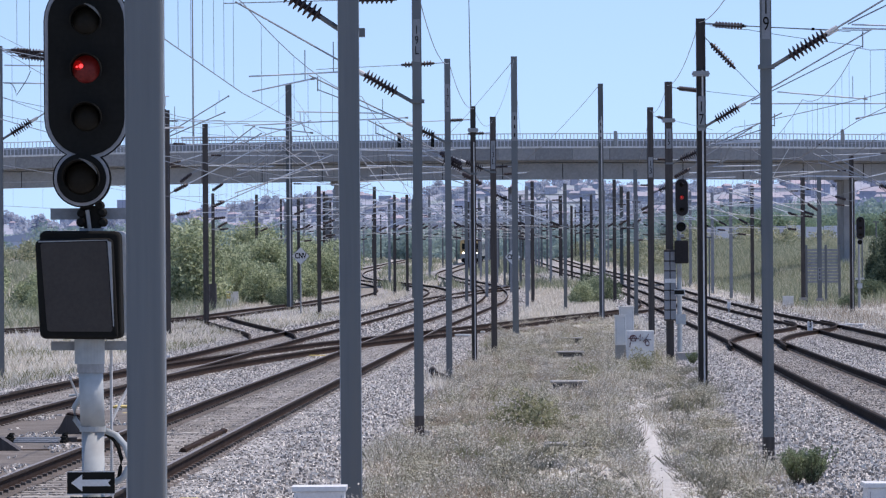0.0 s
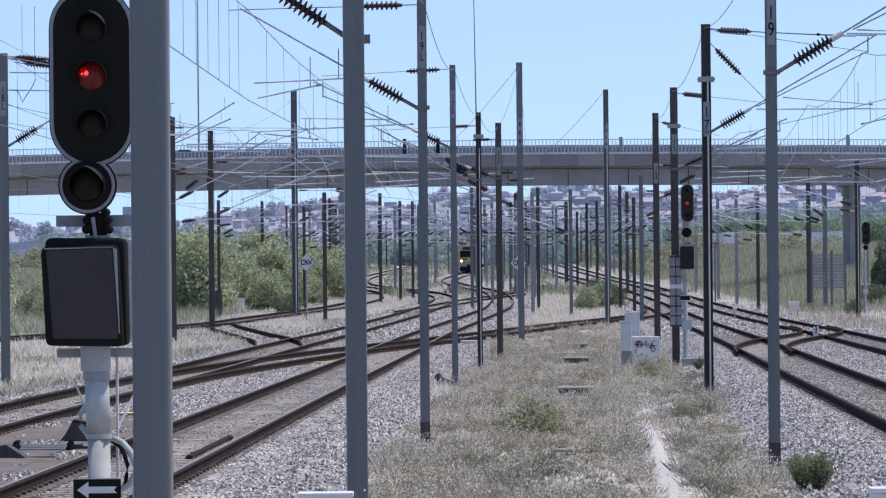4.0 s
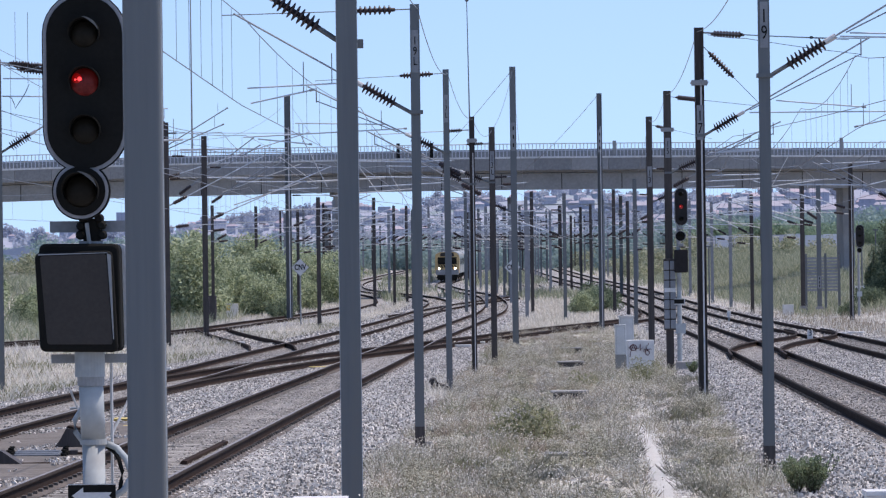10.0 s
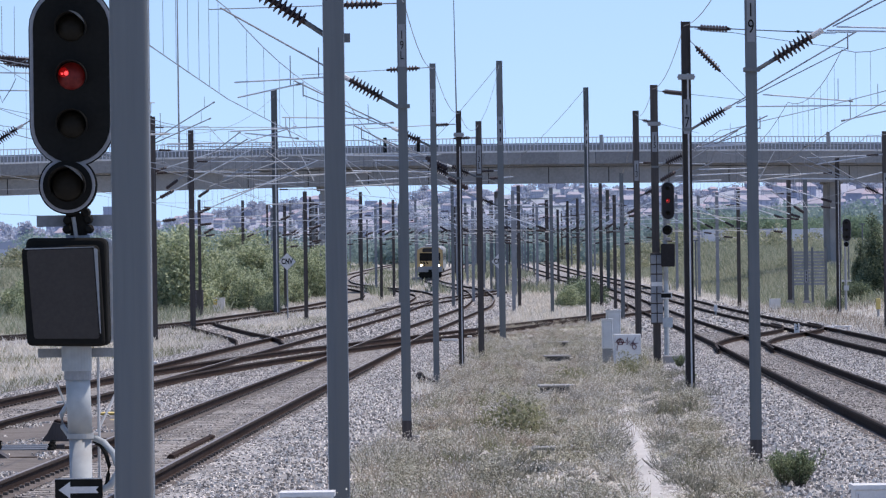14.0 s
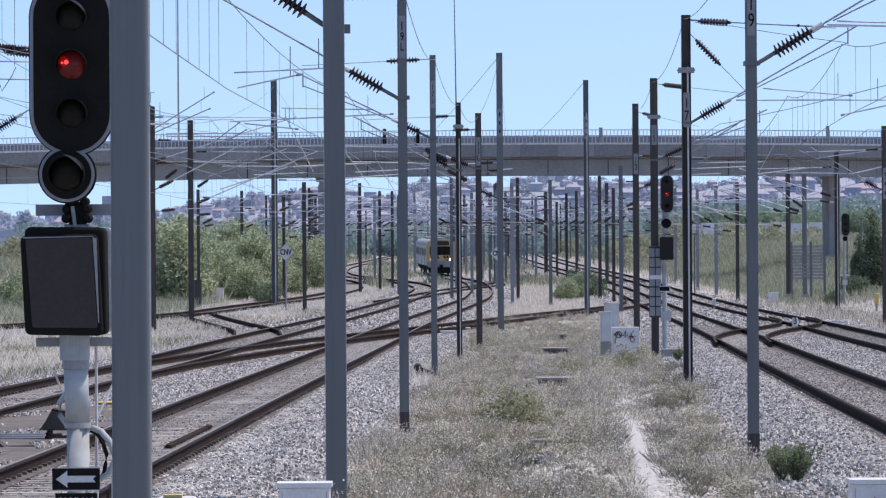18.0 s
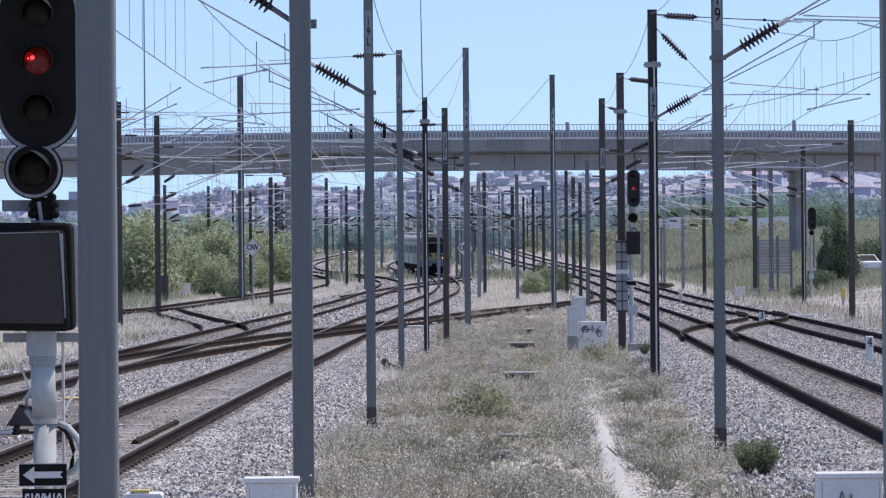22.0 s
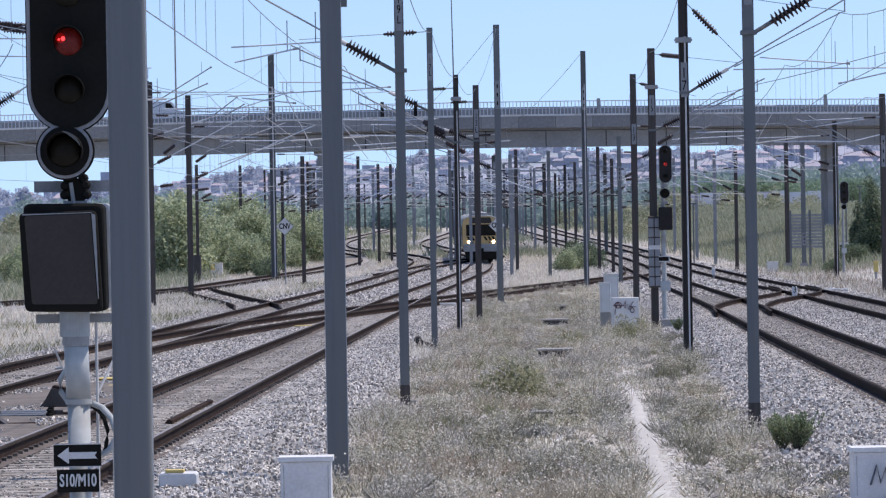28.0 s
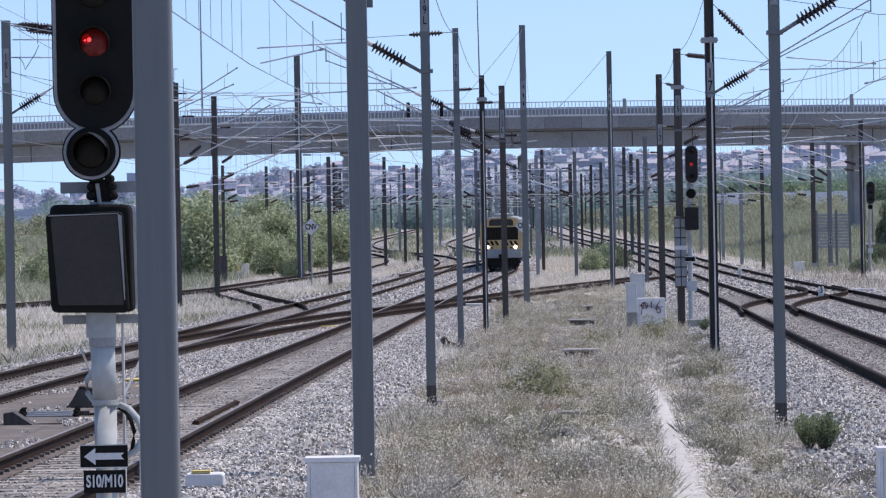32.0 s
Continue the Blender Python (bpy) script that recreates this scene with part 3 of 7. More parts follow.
def tufts(name, material, heads, spots, radius, height, count, width, label, seed, tip=0.0135):
    """Clumps of thin stems that fan out from one root, with small heads at their tips."""
    rng = np.random.default_rng(seed)
    n = len(spots)
    size = rng.uniform(0.5, 1.35, n)
    size *= np.array([(1 - 0.5 * sparse(x, y)) * (0.6 + 1.0 * smooth01(0.5 + 1.2 * noise.noise((x * 0.75, y * 0.16, 33)))) for x, y, z in spots])
    k = np.repeat(np.arange(n), count)
    m = len(k)
    a, u = rng.uniform(0, 6.283, m), np.sqrt(rng.random(m))
    r, h = radius * size[k], height * size[k]
    out = np.stack([np.cos(a), np.sin(a)], 1) * (r * u)[:, None]
    root = spots[k].copy()
    root[:, :2] += out * 0.3
    root[:, 2] -= 0.03
    top = spots[k].copy()
    top[:, :2] += out * rng.uniform(0.5, 1.1, (m, 1)) + rng.normal(0, 0.04, (m, 2))
    top[:, 2] += h * (1 - 0.55 * u * u) * rng.uniform(0.45, 1.1, m)
    w = width * rng.uniform(0.6, 1.4, m)
    b = rng.uniform(0, 6.283, m)
    side = np.stack([np.cos(b) * w, np.sin(b) * w, 0 * b], 1)
    mid = root * 0.45 + top * 0.55 + np.array((0, 0, 0.02))
    q = np.stack([root - side, root + side, mid + side * 0.8, top], 1).reshape(-1, 3)
    tagged(new(name, cloud_mesh(name, q, material)), label, "weeds", kind="stuff")
    if heads:
        pair = np.repeat(np.arange(m), 2)
        root, top, m = root[pair], top[pair], 2 * m
        along = rng.uniform(0.5, 1.1, m)[:, None]
        p = root + (top - root) * along + rng.normal(0, 0.02, (m, 3))
        c = rng.normal(size=(m, 3))
        c /= np.linalg.norm(c, axis=1)[:, None]
        d = np.cross(c, rng.normal(size=(m, 3)))
        d /= np.linalg.norm(d, axis=1)[:, None]
        e = tip * rng.uniform(0.5, 1.5, m)[:, None]
        q = np.stack([p - c * e, p + d * e * 0.55, p + c * e, p - d * e * 0.55], 1).reshape(-1, 3)
        tagged(new(name + "_heads", cloud_mesh(name + "_heads", q, heads)), "small dry flower heads on weeds", "weeds", kind="stuff")


def grows(k, scale, level):
    """A test for places where one kind of weed stands."""
    pick = random.Random(k)

    def keep(x, y):
        return in_median(x, y) and noise.noise((x * scale, y * scale * 0.4, k)) > level and (y > 80 or abs(x - path_x(y)) > 0.25) and pick.random() > sparse(x, y)
    return keep


grows_brown = grows(53, 0.4, 0.0)
blades("dry_grass", STRAW, scatter(60000, -2.5, 10.5, 46, 260, 1, lambda x, y: in_median(x, y) and clumpy(x, y, 0.6) and random.random() > sparse(x, y), 1.7), 0.07, 0.006, "short dry straw on the strip between tracks", 11, 0.5)
tufts("straw_tufts", STRAW, PALESTRAW, scatter(1900, -2.5, 10.5, 47, 250, 51, grows(51, 0.55, -0.08), 1.6), 0.18, 0.27, 26, 0.003, "dry straw tufts with pale seed heads", 61)
tufts("dead_weeds", MAUVEWEED, DRYHEAD, scatter(1350, -2.5, 10.5, 47, 190, 52, grows(52, 0.45, 0.02), 1.7), 0.22, 0.24, 34, 0.003, "grey-brown dead weeds in low bushy clumps", 62, 0.0135)
tufts("brown_weeds", BROWNWEED, BROWNWEED, scatter(800, -2.5, 10.5, 47, 230, 53, lambda x, y: grows_brown(x, y) and x < path_x(y) - 0.6, 1.5), 0.18, 0.17, 30, 0.003, "reddish brown dry weeds beside the masts", 63)
tufts("tall_stalks", BROWNWEED, DRYHEAD, scatter(150, -1.5, 8, 50, 150, 66, lambda x, y: in_median(x, y) and x < path_x(y) + 1.5, 1.4), 0.1, 0.5, 8, 0.004, "single tall dry stalks with pale heads", 67, 0.015)
tufts("green_weeds", WEED, None, scatter(320, -2.5, 10, 50, 220, 54, grows(54, 0.4, 0.18), 1.5), 0.16, 0.22, 36, 0.004, "green weeds among dry grass", 64)
rng_scrub = np.random.default_rng(58)
SCRUB = ((4.05, 74, 1.0), (3.35, 57, 0.6), (2.35, 50, 0.35), (4.25, 51.8, 0.9), (5.5, 98, 0.9), (6.0, 112, 0.8), (6.4, 122, 0.8), (1.55, 67, 0.5), (1.6, 92, 0.6), (0.9, 60, 0.8), (3.9, 66, 0.7), (4.6, 90, 0.8), (2.05, 50.5, 0.4), (1.5, 53, 0.5), (1.9, 57, 0.5), (1.0, 50, 0.5))
scrub = np.array([(x, y, terrain(x, y)) for cx, cy, q in SCRUB for x, y in [(cx + rng_scrub.normal(0, 0.3 * q), cy + rng_scrub.normal(0, 2.6 * q)) for k in range(12)] if abs(x - path_x(y)) > 0.3])
tufts("low_scrub", LEAFSCRUB, LEAFSCRUB, scrub, 0.2, 0.27, 70, 0.0022, "dark grey-green scrub beside the path and ballast", 65, 0.01)
blades("verge_grass", PALESTRAW, scatter(110000, -32, 0, 105, 420, 4, off_tracks, 1.5), 0.29, 0.0055, "tall pale straw beside the siding", 14, 0.3)
blades("verge_weeds", WEED, scatter(16000, -32, -6, 105, 300, 44, lambda x, y: off_tracks(x, y) and clumpy(x, y, 0.25, 0.15), 1.4), 0.28, 0.011, "green weeds in the straw beside the siding", 45, 0.4)
blades("verge_grass_right", DRYHEAD, scatter(60000, 9, 48, 120, 420, 5, lambda x, y: off_tracks(x, y) and x > follow(FAR_RIGHT, y) - 6 and (y > 260 or x > 17), 1.2), 0.36, 0.0075, "tall tan straw on the railway verge", 15, 0.16)
blades("crossing_grass", PALESTRAW, scatter(16000, 0, 19, 195, 420, 59, lambda x, y: off_tracks(x, y) and not (y < 230 and in_median(x, y)), 1.2), 0.3, 0.012, "pale dry grass beyond the crossing track", 60, 0.3)
blades("verge_brush_right", BROWNWEED, scatter(16000, 17, 40, 150, 330, 56, lambda x, y: off_tracks(x, y) and clumpy(x, y, 0.25, 0.0), 1.2), 0.42, 0.007, "brown dry brush on the railway verge", 57, 0.2)
blades("far_verge", PALESTRAW, scatter(34000, -34, 24, 395, 700, 8, off_tracks), 0.5, 0.03, "pale dry grass between the far tracks", 18, 0.3)
blades("far_weeds", MEADOW, scatter(22000, -34, 24, 395, 760, 9, lambda x, y: off_tracks(x, y) and clumpy(x, y, 0.06, 0.05)), 0.9, 0.05, "green weeds between the far tracks", 19, 0.3)
blades("meadow", MEADOW, scatter(150000, 20, 75, 290, 640, 6, lambda x, y: x > 22 + 0.005 * y), 0.75, 0.02, "green and straw coloured meadow on the slope", 16, 0.3)
blades("meadow_left", MEADOW, scatter(60000, -75, -14, 210, 560, 7, off_tracks), 0.8, 0.022, "green scrub and long grass behind the siding", 17, 0.3)


def stones(name, n, x0, x1, y0, y1, seed, keep, size, material):
    """Broken stones: three-sided blocks with a tilted top."""
    rng = np.random.default_rng(seed)
    pts = scatter(n, x0, x1, y0, y1, seed, keep, 1.6)
    n = len(pts)
    a = rng.uniform(0, 6.283, n)[:, None] + np.array((0, 2.1, 4.2)) + rng.uniform(-0.5, 0.5, (n, 3))
    s = size * rng.uniform(0.5, 1.3, n)[:, None]
    v = np.zeros((n, 6, 3))
    for k, (r, up) in enumerate(((1.05, -0.5), (0.75, 0.75))):
        q = s * r * rng.uniform(0.7, 1.3, (n, 3))
        v[:, 3 * k:3 * k + 3, 0], v[:, 3 * k:3 * k + 3, 1] = np.cos(a) * q, np.sin(a) * q
        v[:, 3 * k:3 * k + 3, 2] = s * up * rng.uniform(0.55, 1.25, (n, 3))
    v += pts[:, None, :]
    b = np.arange(0, 6 * n, 6)[:, None]
    f = np.concatenate([b + np.array(q) for q in ((0, 1, 4), (0, 4, 3), (1, 2, 5), (1, 5, 4), (2, 0, 3), (2, 3, 5), (3, 4, 5))])
    m = bpy.data.meshes.new(name)
    m.from_pydata(v.reshape(-1, 3).tolist(), [], f.tolist())
    m.materials.append(material)
    return tagged(new(name, m), "loose crushed stones of the ballast", "gravel", kind="stuff")


def bed_height(x, y):
    """Top of the ballast at a place, or None off the beds."""
    best = None
    if y < 86 and follow(MAIN, y) - 3.9 < x < follow(MAIN, y) - 1.1:
        return -0.142 if noise.noise((x * 1.3, y * 0.6, 8)) > 0.25 else None
    for t in (MAIN, SECOND, RIGHT, FAR_RIGHT, LEFT_LINK, LINK):
        if not t[0][1] < y < t[-1][1]:
            continue
        d = abs(x - follow(t, y))
        if d < 3.6 and (d < 0.7 or d > 1.0):
            z = (-0.186 if d < 0.8 else -0.178) - max(0.0, d - 2.3) * 0.155
            best = z if best is None else max(best, z)
    return best


def between_rails(x, y):
    return min(abs(x - follow(t, y)) for t in (MAIN, SECOND, RIGHT, FAR_RIGHT)) < 0.8


def ballast_stones():
    settle(stones("ballast_stones", 150000, -11, 20, 44, 200, 21, lambda x, y: bed_height(x, y) is not None and not between_rails(x, y), 0.0245, STONE))
    settle(stones("trackbed_stones", 50000, -9, 20, 44, 200, 23, lambda x, y: between_rails(x, y) and noise.noise((x * 3, y * 3, 2)) > -0.3 and (x > 0 or noise.noise((x * 3, y * 3, 2)) > 0.0), 0.023, BROWNSTONE))
    settle(stones("far_ballast_stones", 26000, -15, 21, 195, 560, 22, lambda x, y: bed_height(x, y) is not None, 0.06, STONE))
    stones("strip_gravel", 12000, -1.5, 6.5, 46, 100, 24, lambda x, y: median_edges(y)[0] - 0.3 < x < median_edges(y)[1] + 0.3 and random.random() < sparse(x, y) + 0.06, 0.026, STONE)


def settle(ob):
    co = np.empty(len(ob.data.vertices) * 3)
    ob.data.vertices.foreach_get("co", co)
    co = co.reshape(-1, 6, 3)
    for q in co:
        x, y = q[:3, 0].mean(), q[:3, 1].mean()
        z = bed_height(x, y)
        q[:, 2] += (z if z is not None else -0.3) + rise(y) - terrain(x, y)
    ob.data.vertices.foreach_set("co", co.ravel())


ballast_stones()


def path_crumbs():
    """Loose sand and small stones that fray the edges of the path."""
    rng = np.random.default_rng(5)
    n = 16000
    y = 47 + 60 * rng.random(n) ** 1.3
    x = path_x(y) + rng.normal(0, 0.15, n)
    a, s = rng.uniform(0, 6.283, n), rng.uniform(0.015, 0.05, n)
    p = np.stack([x, y, np.array([terrain(u, v) for u, v in zip(x, y)]) + rng.uniform(0.02, 0.06, n)], 1)
    d, e = np.stack([np.cos(a) * s, np.sin(a) * s, 0 * a], 1), np.stack([-np.sin(a) * s * 0.7, np.cos(a) * s * 0.7, 0 * a], 1)
    q = np.stack([p - d, p - e, p + d, p + e], 1).reshape(-1, 3)
    m = bpy.data.meshes.new("path_sand")
    m.from_pydata(q.tolist(), [], np.arange(n * 4).reshape(n, 4).tolist())
    m.materials.append(SAND)
    tagged(new("path_sand", m), "loose pale sand along the trodden path", "sand", kind="stuff")


path_crumbs()


# ---- masts and overhead line ----
def hbeam(h, b, d, web_front, z0=0.0, t=0.014):
    """An upright H section: flanges towards the viewer, or the hollow side when web_front."""
    u, w, e = (d / 2, b / 2, 0.006) if web_front else (b / 2, d / 2, 0.006)
    o = [(-u, -w), (u, -w), (u, -w + t), (e, -w + t), (e, w - t), (u, w - t), (u, w), (-u, w), (-u, w - t), (-e, w - t), (-e, -w + t), (-u, -w + t)]
    if web_front:
        o = [(-y, x) for x, y in o]
    n = len(o)
    s = Shape().add([(x, y, z0) for x, y in o] + [(x, y, h) for x, y in o], [(i, (i + 1) % n, n + (i + 1) % n, n + i) for i in range(n)])
    for k in (0, n):
        s.f += [(k, k + 1, k + 2, k + 11), (k + 10, k + 3, k + 4, k + 9), (k + 8, k + 5, k + 6, k + 7)]
    return s


def insulator(a, b, r=0.085, n=9):
    core = 0.035 if n > 7 else r * 0.62
    prof = [(0, 0.03), (0.06, core)]
    for i in range(n):
        u = 0.08 + 0.84 * i / n
        prof += [(u, core), (u + 0.03, r), (u + 0.045, r * 0.95), (u + 0.06, core)]
    prof += [(0.94, core), (1, 0.03)]
    return Shape().lathe(a, b, prof, 10)


def cantilever(m, h, reach, low, top, tie=True, reg=True, detail=True):
    """Bracket on a mast: sloping tube with its insulator, upper tie, and the arm that holds the contact wire. reach: to the wire, sideways."""
    s = 1 if reach > 0 else -1
    a, e = Vector((s * 0.09, 0, low)), Vector((reach, 0, top))
    d = (e - a).normalized()
    n = 9 if detail else 5
    thick = 0.009 + 0.0001 * m.location.y
    # near tubes take the shaded colour, as if backlit
    part("tube", Shape().cyl(a + d * 0.95, e + d * 0.25, thick, 6), TUBESHADE if detail else TUBE, m, "grey bracket tube")
    part("clamp", Shape().box(-0.105, -0.13, low - 0.03, 0.12, 0.13, low + 0.03).cyl(a - d * 0.05, a + d * 0.28, 0.035, 6), GALV if detail else GREYMID, m, "galvanised clamp")
    if detail and m.location.y > 60 and m.location.x > 0:
        off = Vector((0, 0, -0.2))
        part("brace_tube", Shape().cyl(a + d * 1.25 + off * 0.2, e + off * 1.3, thick * 0.75, 6), TUBESHADE, m, "second parallel bracket tube")
        part("end_fitting", Shape().cyl((e.x, 0, e.z - 0.3), (e.x, 0, e.z + 0.08), 0.016, 6), GREYMID, m)
    if detail:
        part("end_cap", Shape().cyl(a + d * 0.9, a + d * 1.08, 0.042, 8), PALE, m, "pale metal end cap")
    part("insulator", insulator(a + d * 0.25, a + d * 0.95, 0.085 + 0.0004 * m.location.y if detail else 0.12, n), PORCELAIN, m, "ribbed dark brown insulator", True)
    if tie:
        zt = min(h - 0.12, top + 0.12)
        b = Vector((s * 0.09, 0, zt))
        e2 = Vector((reach * 0.97, 0, top + 0.02))
        d2 = (e2 - b).normalized()
        part("tie", Shape().cyl(b + d2 * 0.75, e2, thick * 0.6, 5).cyl(b, b + d2 * 0.2, 0.02, 5), TUBE, m, "thin upper tie rod")
        part("insulator", insulator(b + d2 * 0.2, b + d2 * 0.75, 0.07, n), PORCELAIN, m, "ribbed dark brown insulator", True)
    if reg:
        u = 0.45
        p = a + (e - a) * u
        q = Vector((reach + s * 0.55, 0, p.z + 0.06))
        part("registration_arm", Shape().cyl(p, q, thick * 0.85, 6).cyl(q - Vector((s * 0.1, 0, 0)), (q.x - s * 0.1, 0, q.z - 0.25), 0.012, 5), TUBE, m, "horizontal registration tube")
        part("steady_arm", Shape().cyl((q.x - s * 0.1, 0, q.z - 0.22), (reach - s * 0.25, 0, 5.25), 0.012, 5), PALE, m, "pale steady arm")
    if not detail:
        k = a + Vector((0, 0.3, -0.5 - 0.45 * math.sin(7 * m.location.x + m.location.y)))
        part("pull_off_arm", Shape().cyl(k + Vector((s * 0.9, 0, 0.1)), (reach * 1.15, 0.3, k.z + 0.22), 0.017, 5).cyl(k, k + Vector((s * 0.3, 0, 0.03)), 0.03, 5), PALE, m, "pale horizontal pull-off tube")
        part("insulator", insulator(k + Vector((s * 0.3, 0, 0.03)), k + Vector((s * 0.9, 0, 0.1)), 0.1, 5), PORCELAIN, m, "ribbed dark brown insulator", True)


def mast(x, y, z, h, b, kind, web=False, reach=None, low=5.3, top=6.9, number="", plate=None, foot=True, detail=True, label="", group="overhead line masts", reg=True, tie=True, footpaint=False):
    steel = {"grey": GALV, "brown": BROWN, "hazed": PLATE}[kind]
    deep = max(0.0, z - terrain(x, y)) if y < 280 else 0.0
    z, h, low, top = z - deep, h + deep, low + deep, top + deep
    plate = plate and (plate[0] + deep, plate[1] + deep)
    m = thing("catenary_mast", x, y, z, label or ("blue-grey steel overhead line mast" if kind == "grey" else "dark weathered steel overhead line mast"), "mast", group)
    if y < 30:
        o = rounded([(-b / 2, -b / 2), (b / 2, -b / 2), (b / 2, b / 2), (-b / 2, b / 2)], 0.035, 6)
        n = len(o)
        tube = Shape().add([(u, v, 0.0) for u, v in o] + [(u, v, h) for u, v in o], [(i, (i + 1) % n, n + (i + 1) % n, n + i) for i in range(n)] + [tuple(range(n, 2 * n))])
        part("beam", tube, steel, m, "blue-grey hollow steel section")
        # pale strip stands in for sunlight along the right edge
        part("edge_strip", Shape().box(b / 2 - 0.004, -b / 2 + 0.036, 0.05, b / 2 + 0.003, -b / 2 + 0.05, h - 0.05), EDGE, m, "pale strip for the sunlit edge")
    else:
        part("beam", hbeam(h, b, b * 1.05, web), steel, m)
    if b > 0.23 and 30 < y < 60:
        for s in (-1, 1):
            # flange edges coloured pale, as if the sun caught them
            part("flange_edge", Shape().box(s * b / 2 - 0.003, -b * 0.535, 0.02, s * b / 2 + 0.003, -b * 0.535 + 0.018, h - 0.01), EDGE, m, "flange edge paled for sunlight")
    if web:
        # bright strip laid on the front stands in for sunlight on the web
        part("web_strip", Shape().box(b * 0.06, -b * 0.56, 0.1, b * 0.24, -b * 0.5, h * 0.86), PALE, m, "pale strip for the sunlit web of the beam")
    if foot:
        part("foot", Shape().box(-b * 0.9, -b * 0.9, -0.12, b * 0.9, b * 0.9, 0.03).box(-b * 0.55, -b * 0.6, 0.03, b * 0.55, b * 0.6, 0.07), CONCRETE, m, "concrete footing")
    if footpaint:
        coat = BLACK if footpaint is True else footpaint
        part("foot_coating", hbeam(0.42, b * 1.04, b * 1.1, web, 0.02), coat, m, "dark coated lower end")
    if plate:
        part("number_plate", Shape().box(-b * 0.36, -b * 0.53 - 0.008, plate[0], b * 0.36, -b * 0.53, plate[1]), PLATE, m, "pale painted number field")
        if number:
            lettering("number", "\n".join(number), (plate[1] - plate[0]) / len(number) * 0.85, BLACK, m, pose(0, -b * 0.53 - 0.012, (plate[0] + plate[1]) / 2) @ Matrix.Diagonal((0.7, 1, 1, 1)), "black stencilled number")
        else:
            for k in range(3):
                zz = plate[0] + (plate[1] - plate[0]) * (0.2 + 0.3 * k)
                part("number_bar", Shape().box(-b * 0.09, -b * 0.53 - 0.014, zz - 0.08, b * 0.12, -b * 0.53 - 0.008, zz + 0.08), BLACK, m, "dark illegible number")
    if reach is not None:
        cantilever(m, h, reach, low, top, detail=detail, reg=reg, tie=tie)
    return m


def collar(m, z, b):
    z -= 0.25 + m.location.z
    part("collar", Shape().box(-b * 0.9, -b * 0.8, z - 0.06, b * 0.9, b * 0.8, z + 0.06).box(-b, -b * 0.85, z - 0.02, b, b * 0.85, z + 0.02), GREYMID, m, "pale clamp collar")


def reach_to(points, x, y):
    return follow(points, y) - x


# near masts along the main track
mast(-1.775, 27.0, -0.25, 8.6, 0.228, "grey", label="broad blue-grey steel mast close to the signal")
mast(3.035, 27.0, -0.25, 8.6, 0.235, "grey", label="broad blue-grey steel mast beside the outer track")
m = mast(-1.07, 52.0, -0.25, 8.0, 0.24, "grey", reach=-3.1, low=5.48, top=7.5, tie=False, reg=False, label="blue-grey steel mast with concrete footing")
part("junction_box", Shape().box(0.12, -0.06, 5.5, 0.19, 0.06, 5.6), GALV, m)
m = mast(-0.41, 74.5, -0.25, 7.28, 0.155, "grey", reach=-2.77, low=5.5, top=7.04, tie=False, reg=False, number="19L", plate=(6.15, 6.85), footpaint=BROWN, label="slim grey mast numbered 19L in dry grass")
m = mast(0.14, 115.0, -0.25, 8.1, 0.155, "grey", reach=-3.3, low=6.0, top=7.6, tie=False, number="17L", plate=(6.75, 7.45), label="slim grey mast numbered 17L in dry grass")
m = mast(0.92, 135.0, -0.25, 7.62, 0.16, "brown", web=True, reach=-2.9, low=5.6, top=7.1, label="dark mast with pale strip and a tall rod")
collar(m, 6.9, 0.16)
part("lightning_rod", Shape().cyl((-0.06, 0, 7.7), (-0.1, 0, 11.2), 0.022, 5, 0.012).lathe((-0.1, 0, 11.15), (-0.1, 0, 11.3), ((0, 0.02), (0.3, 0.06), (0.7, 0.06), (1, 0.02)), 8), WIRE, m, "thin grey rod with a small knob")
m = mast(1.70, 151.5, -0.25, 7.86, 0.20, "brown", reach=-3.0, low=6.0, top=7.2, number="13L", plate=(6.1, 7.05))
m = mast(3.06, 191.5, -0.25, 11.77, 0.26, "grey", plate=(8.2, 9.4), reach=-3.2, low=5.6, top=7.0)
m = mast(8.40, 239.5, -0.21, 12.54, 0.27, "grey", web=True, plate=(9.4, 10.6))
mast(-12.2, 200.0, -0.25, 9.9, 0.27, "brown", reach=4.2, low=6.2, top=8.3, reg=False, detail=False)
# right side
m = mast(4.59, 64.0, -0.25, 7.9, 0.155, "grey", reach=3.2, low=5.56, top=7.4, reg=False, number="19", plate=(5.95, 6.6), footpaint=BROWN, label="grey mast numbered 19 with black lower end")
m = mast(5.99, 104.5, -0.25, 8.5, 0.21, "brown", web=True, reach=3.75, low=6.0, top=8.1, tie=False, reg=False, number="17", plate=(5.9, 6.7), label="dark mast with pale strip and clamp collar")
collar(m, 7.22, 0.2)
m = mast(6.84, 136.5, -0.25, 8.37, 0.22, "brown", reach=3.2, low=5.9, top=7.3, tie=False, number="15", plate=(6.35, 6.95), label="dark mast beside the small signal")
collar(m, 7.2, 0.2)
m = mast(8.7, 189.0, -0.25, 9.49, 0.25, "brown", reach=3.0, low=5.9, top=7.2, number="13", plate=(6.55, 7.4))
mast(10.9, 255.5, -0.18, 8.3, 0.22, "grey", reach=3.1, low=5.9, top=7.3, detail=False, plate=(5.8, 6.6))
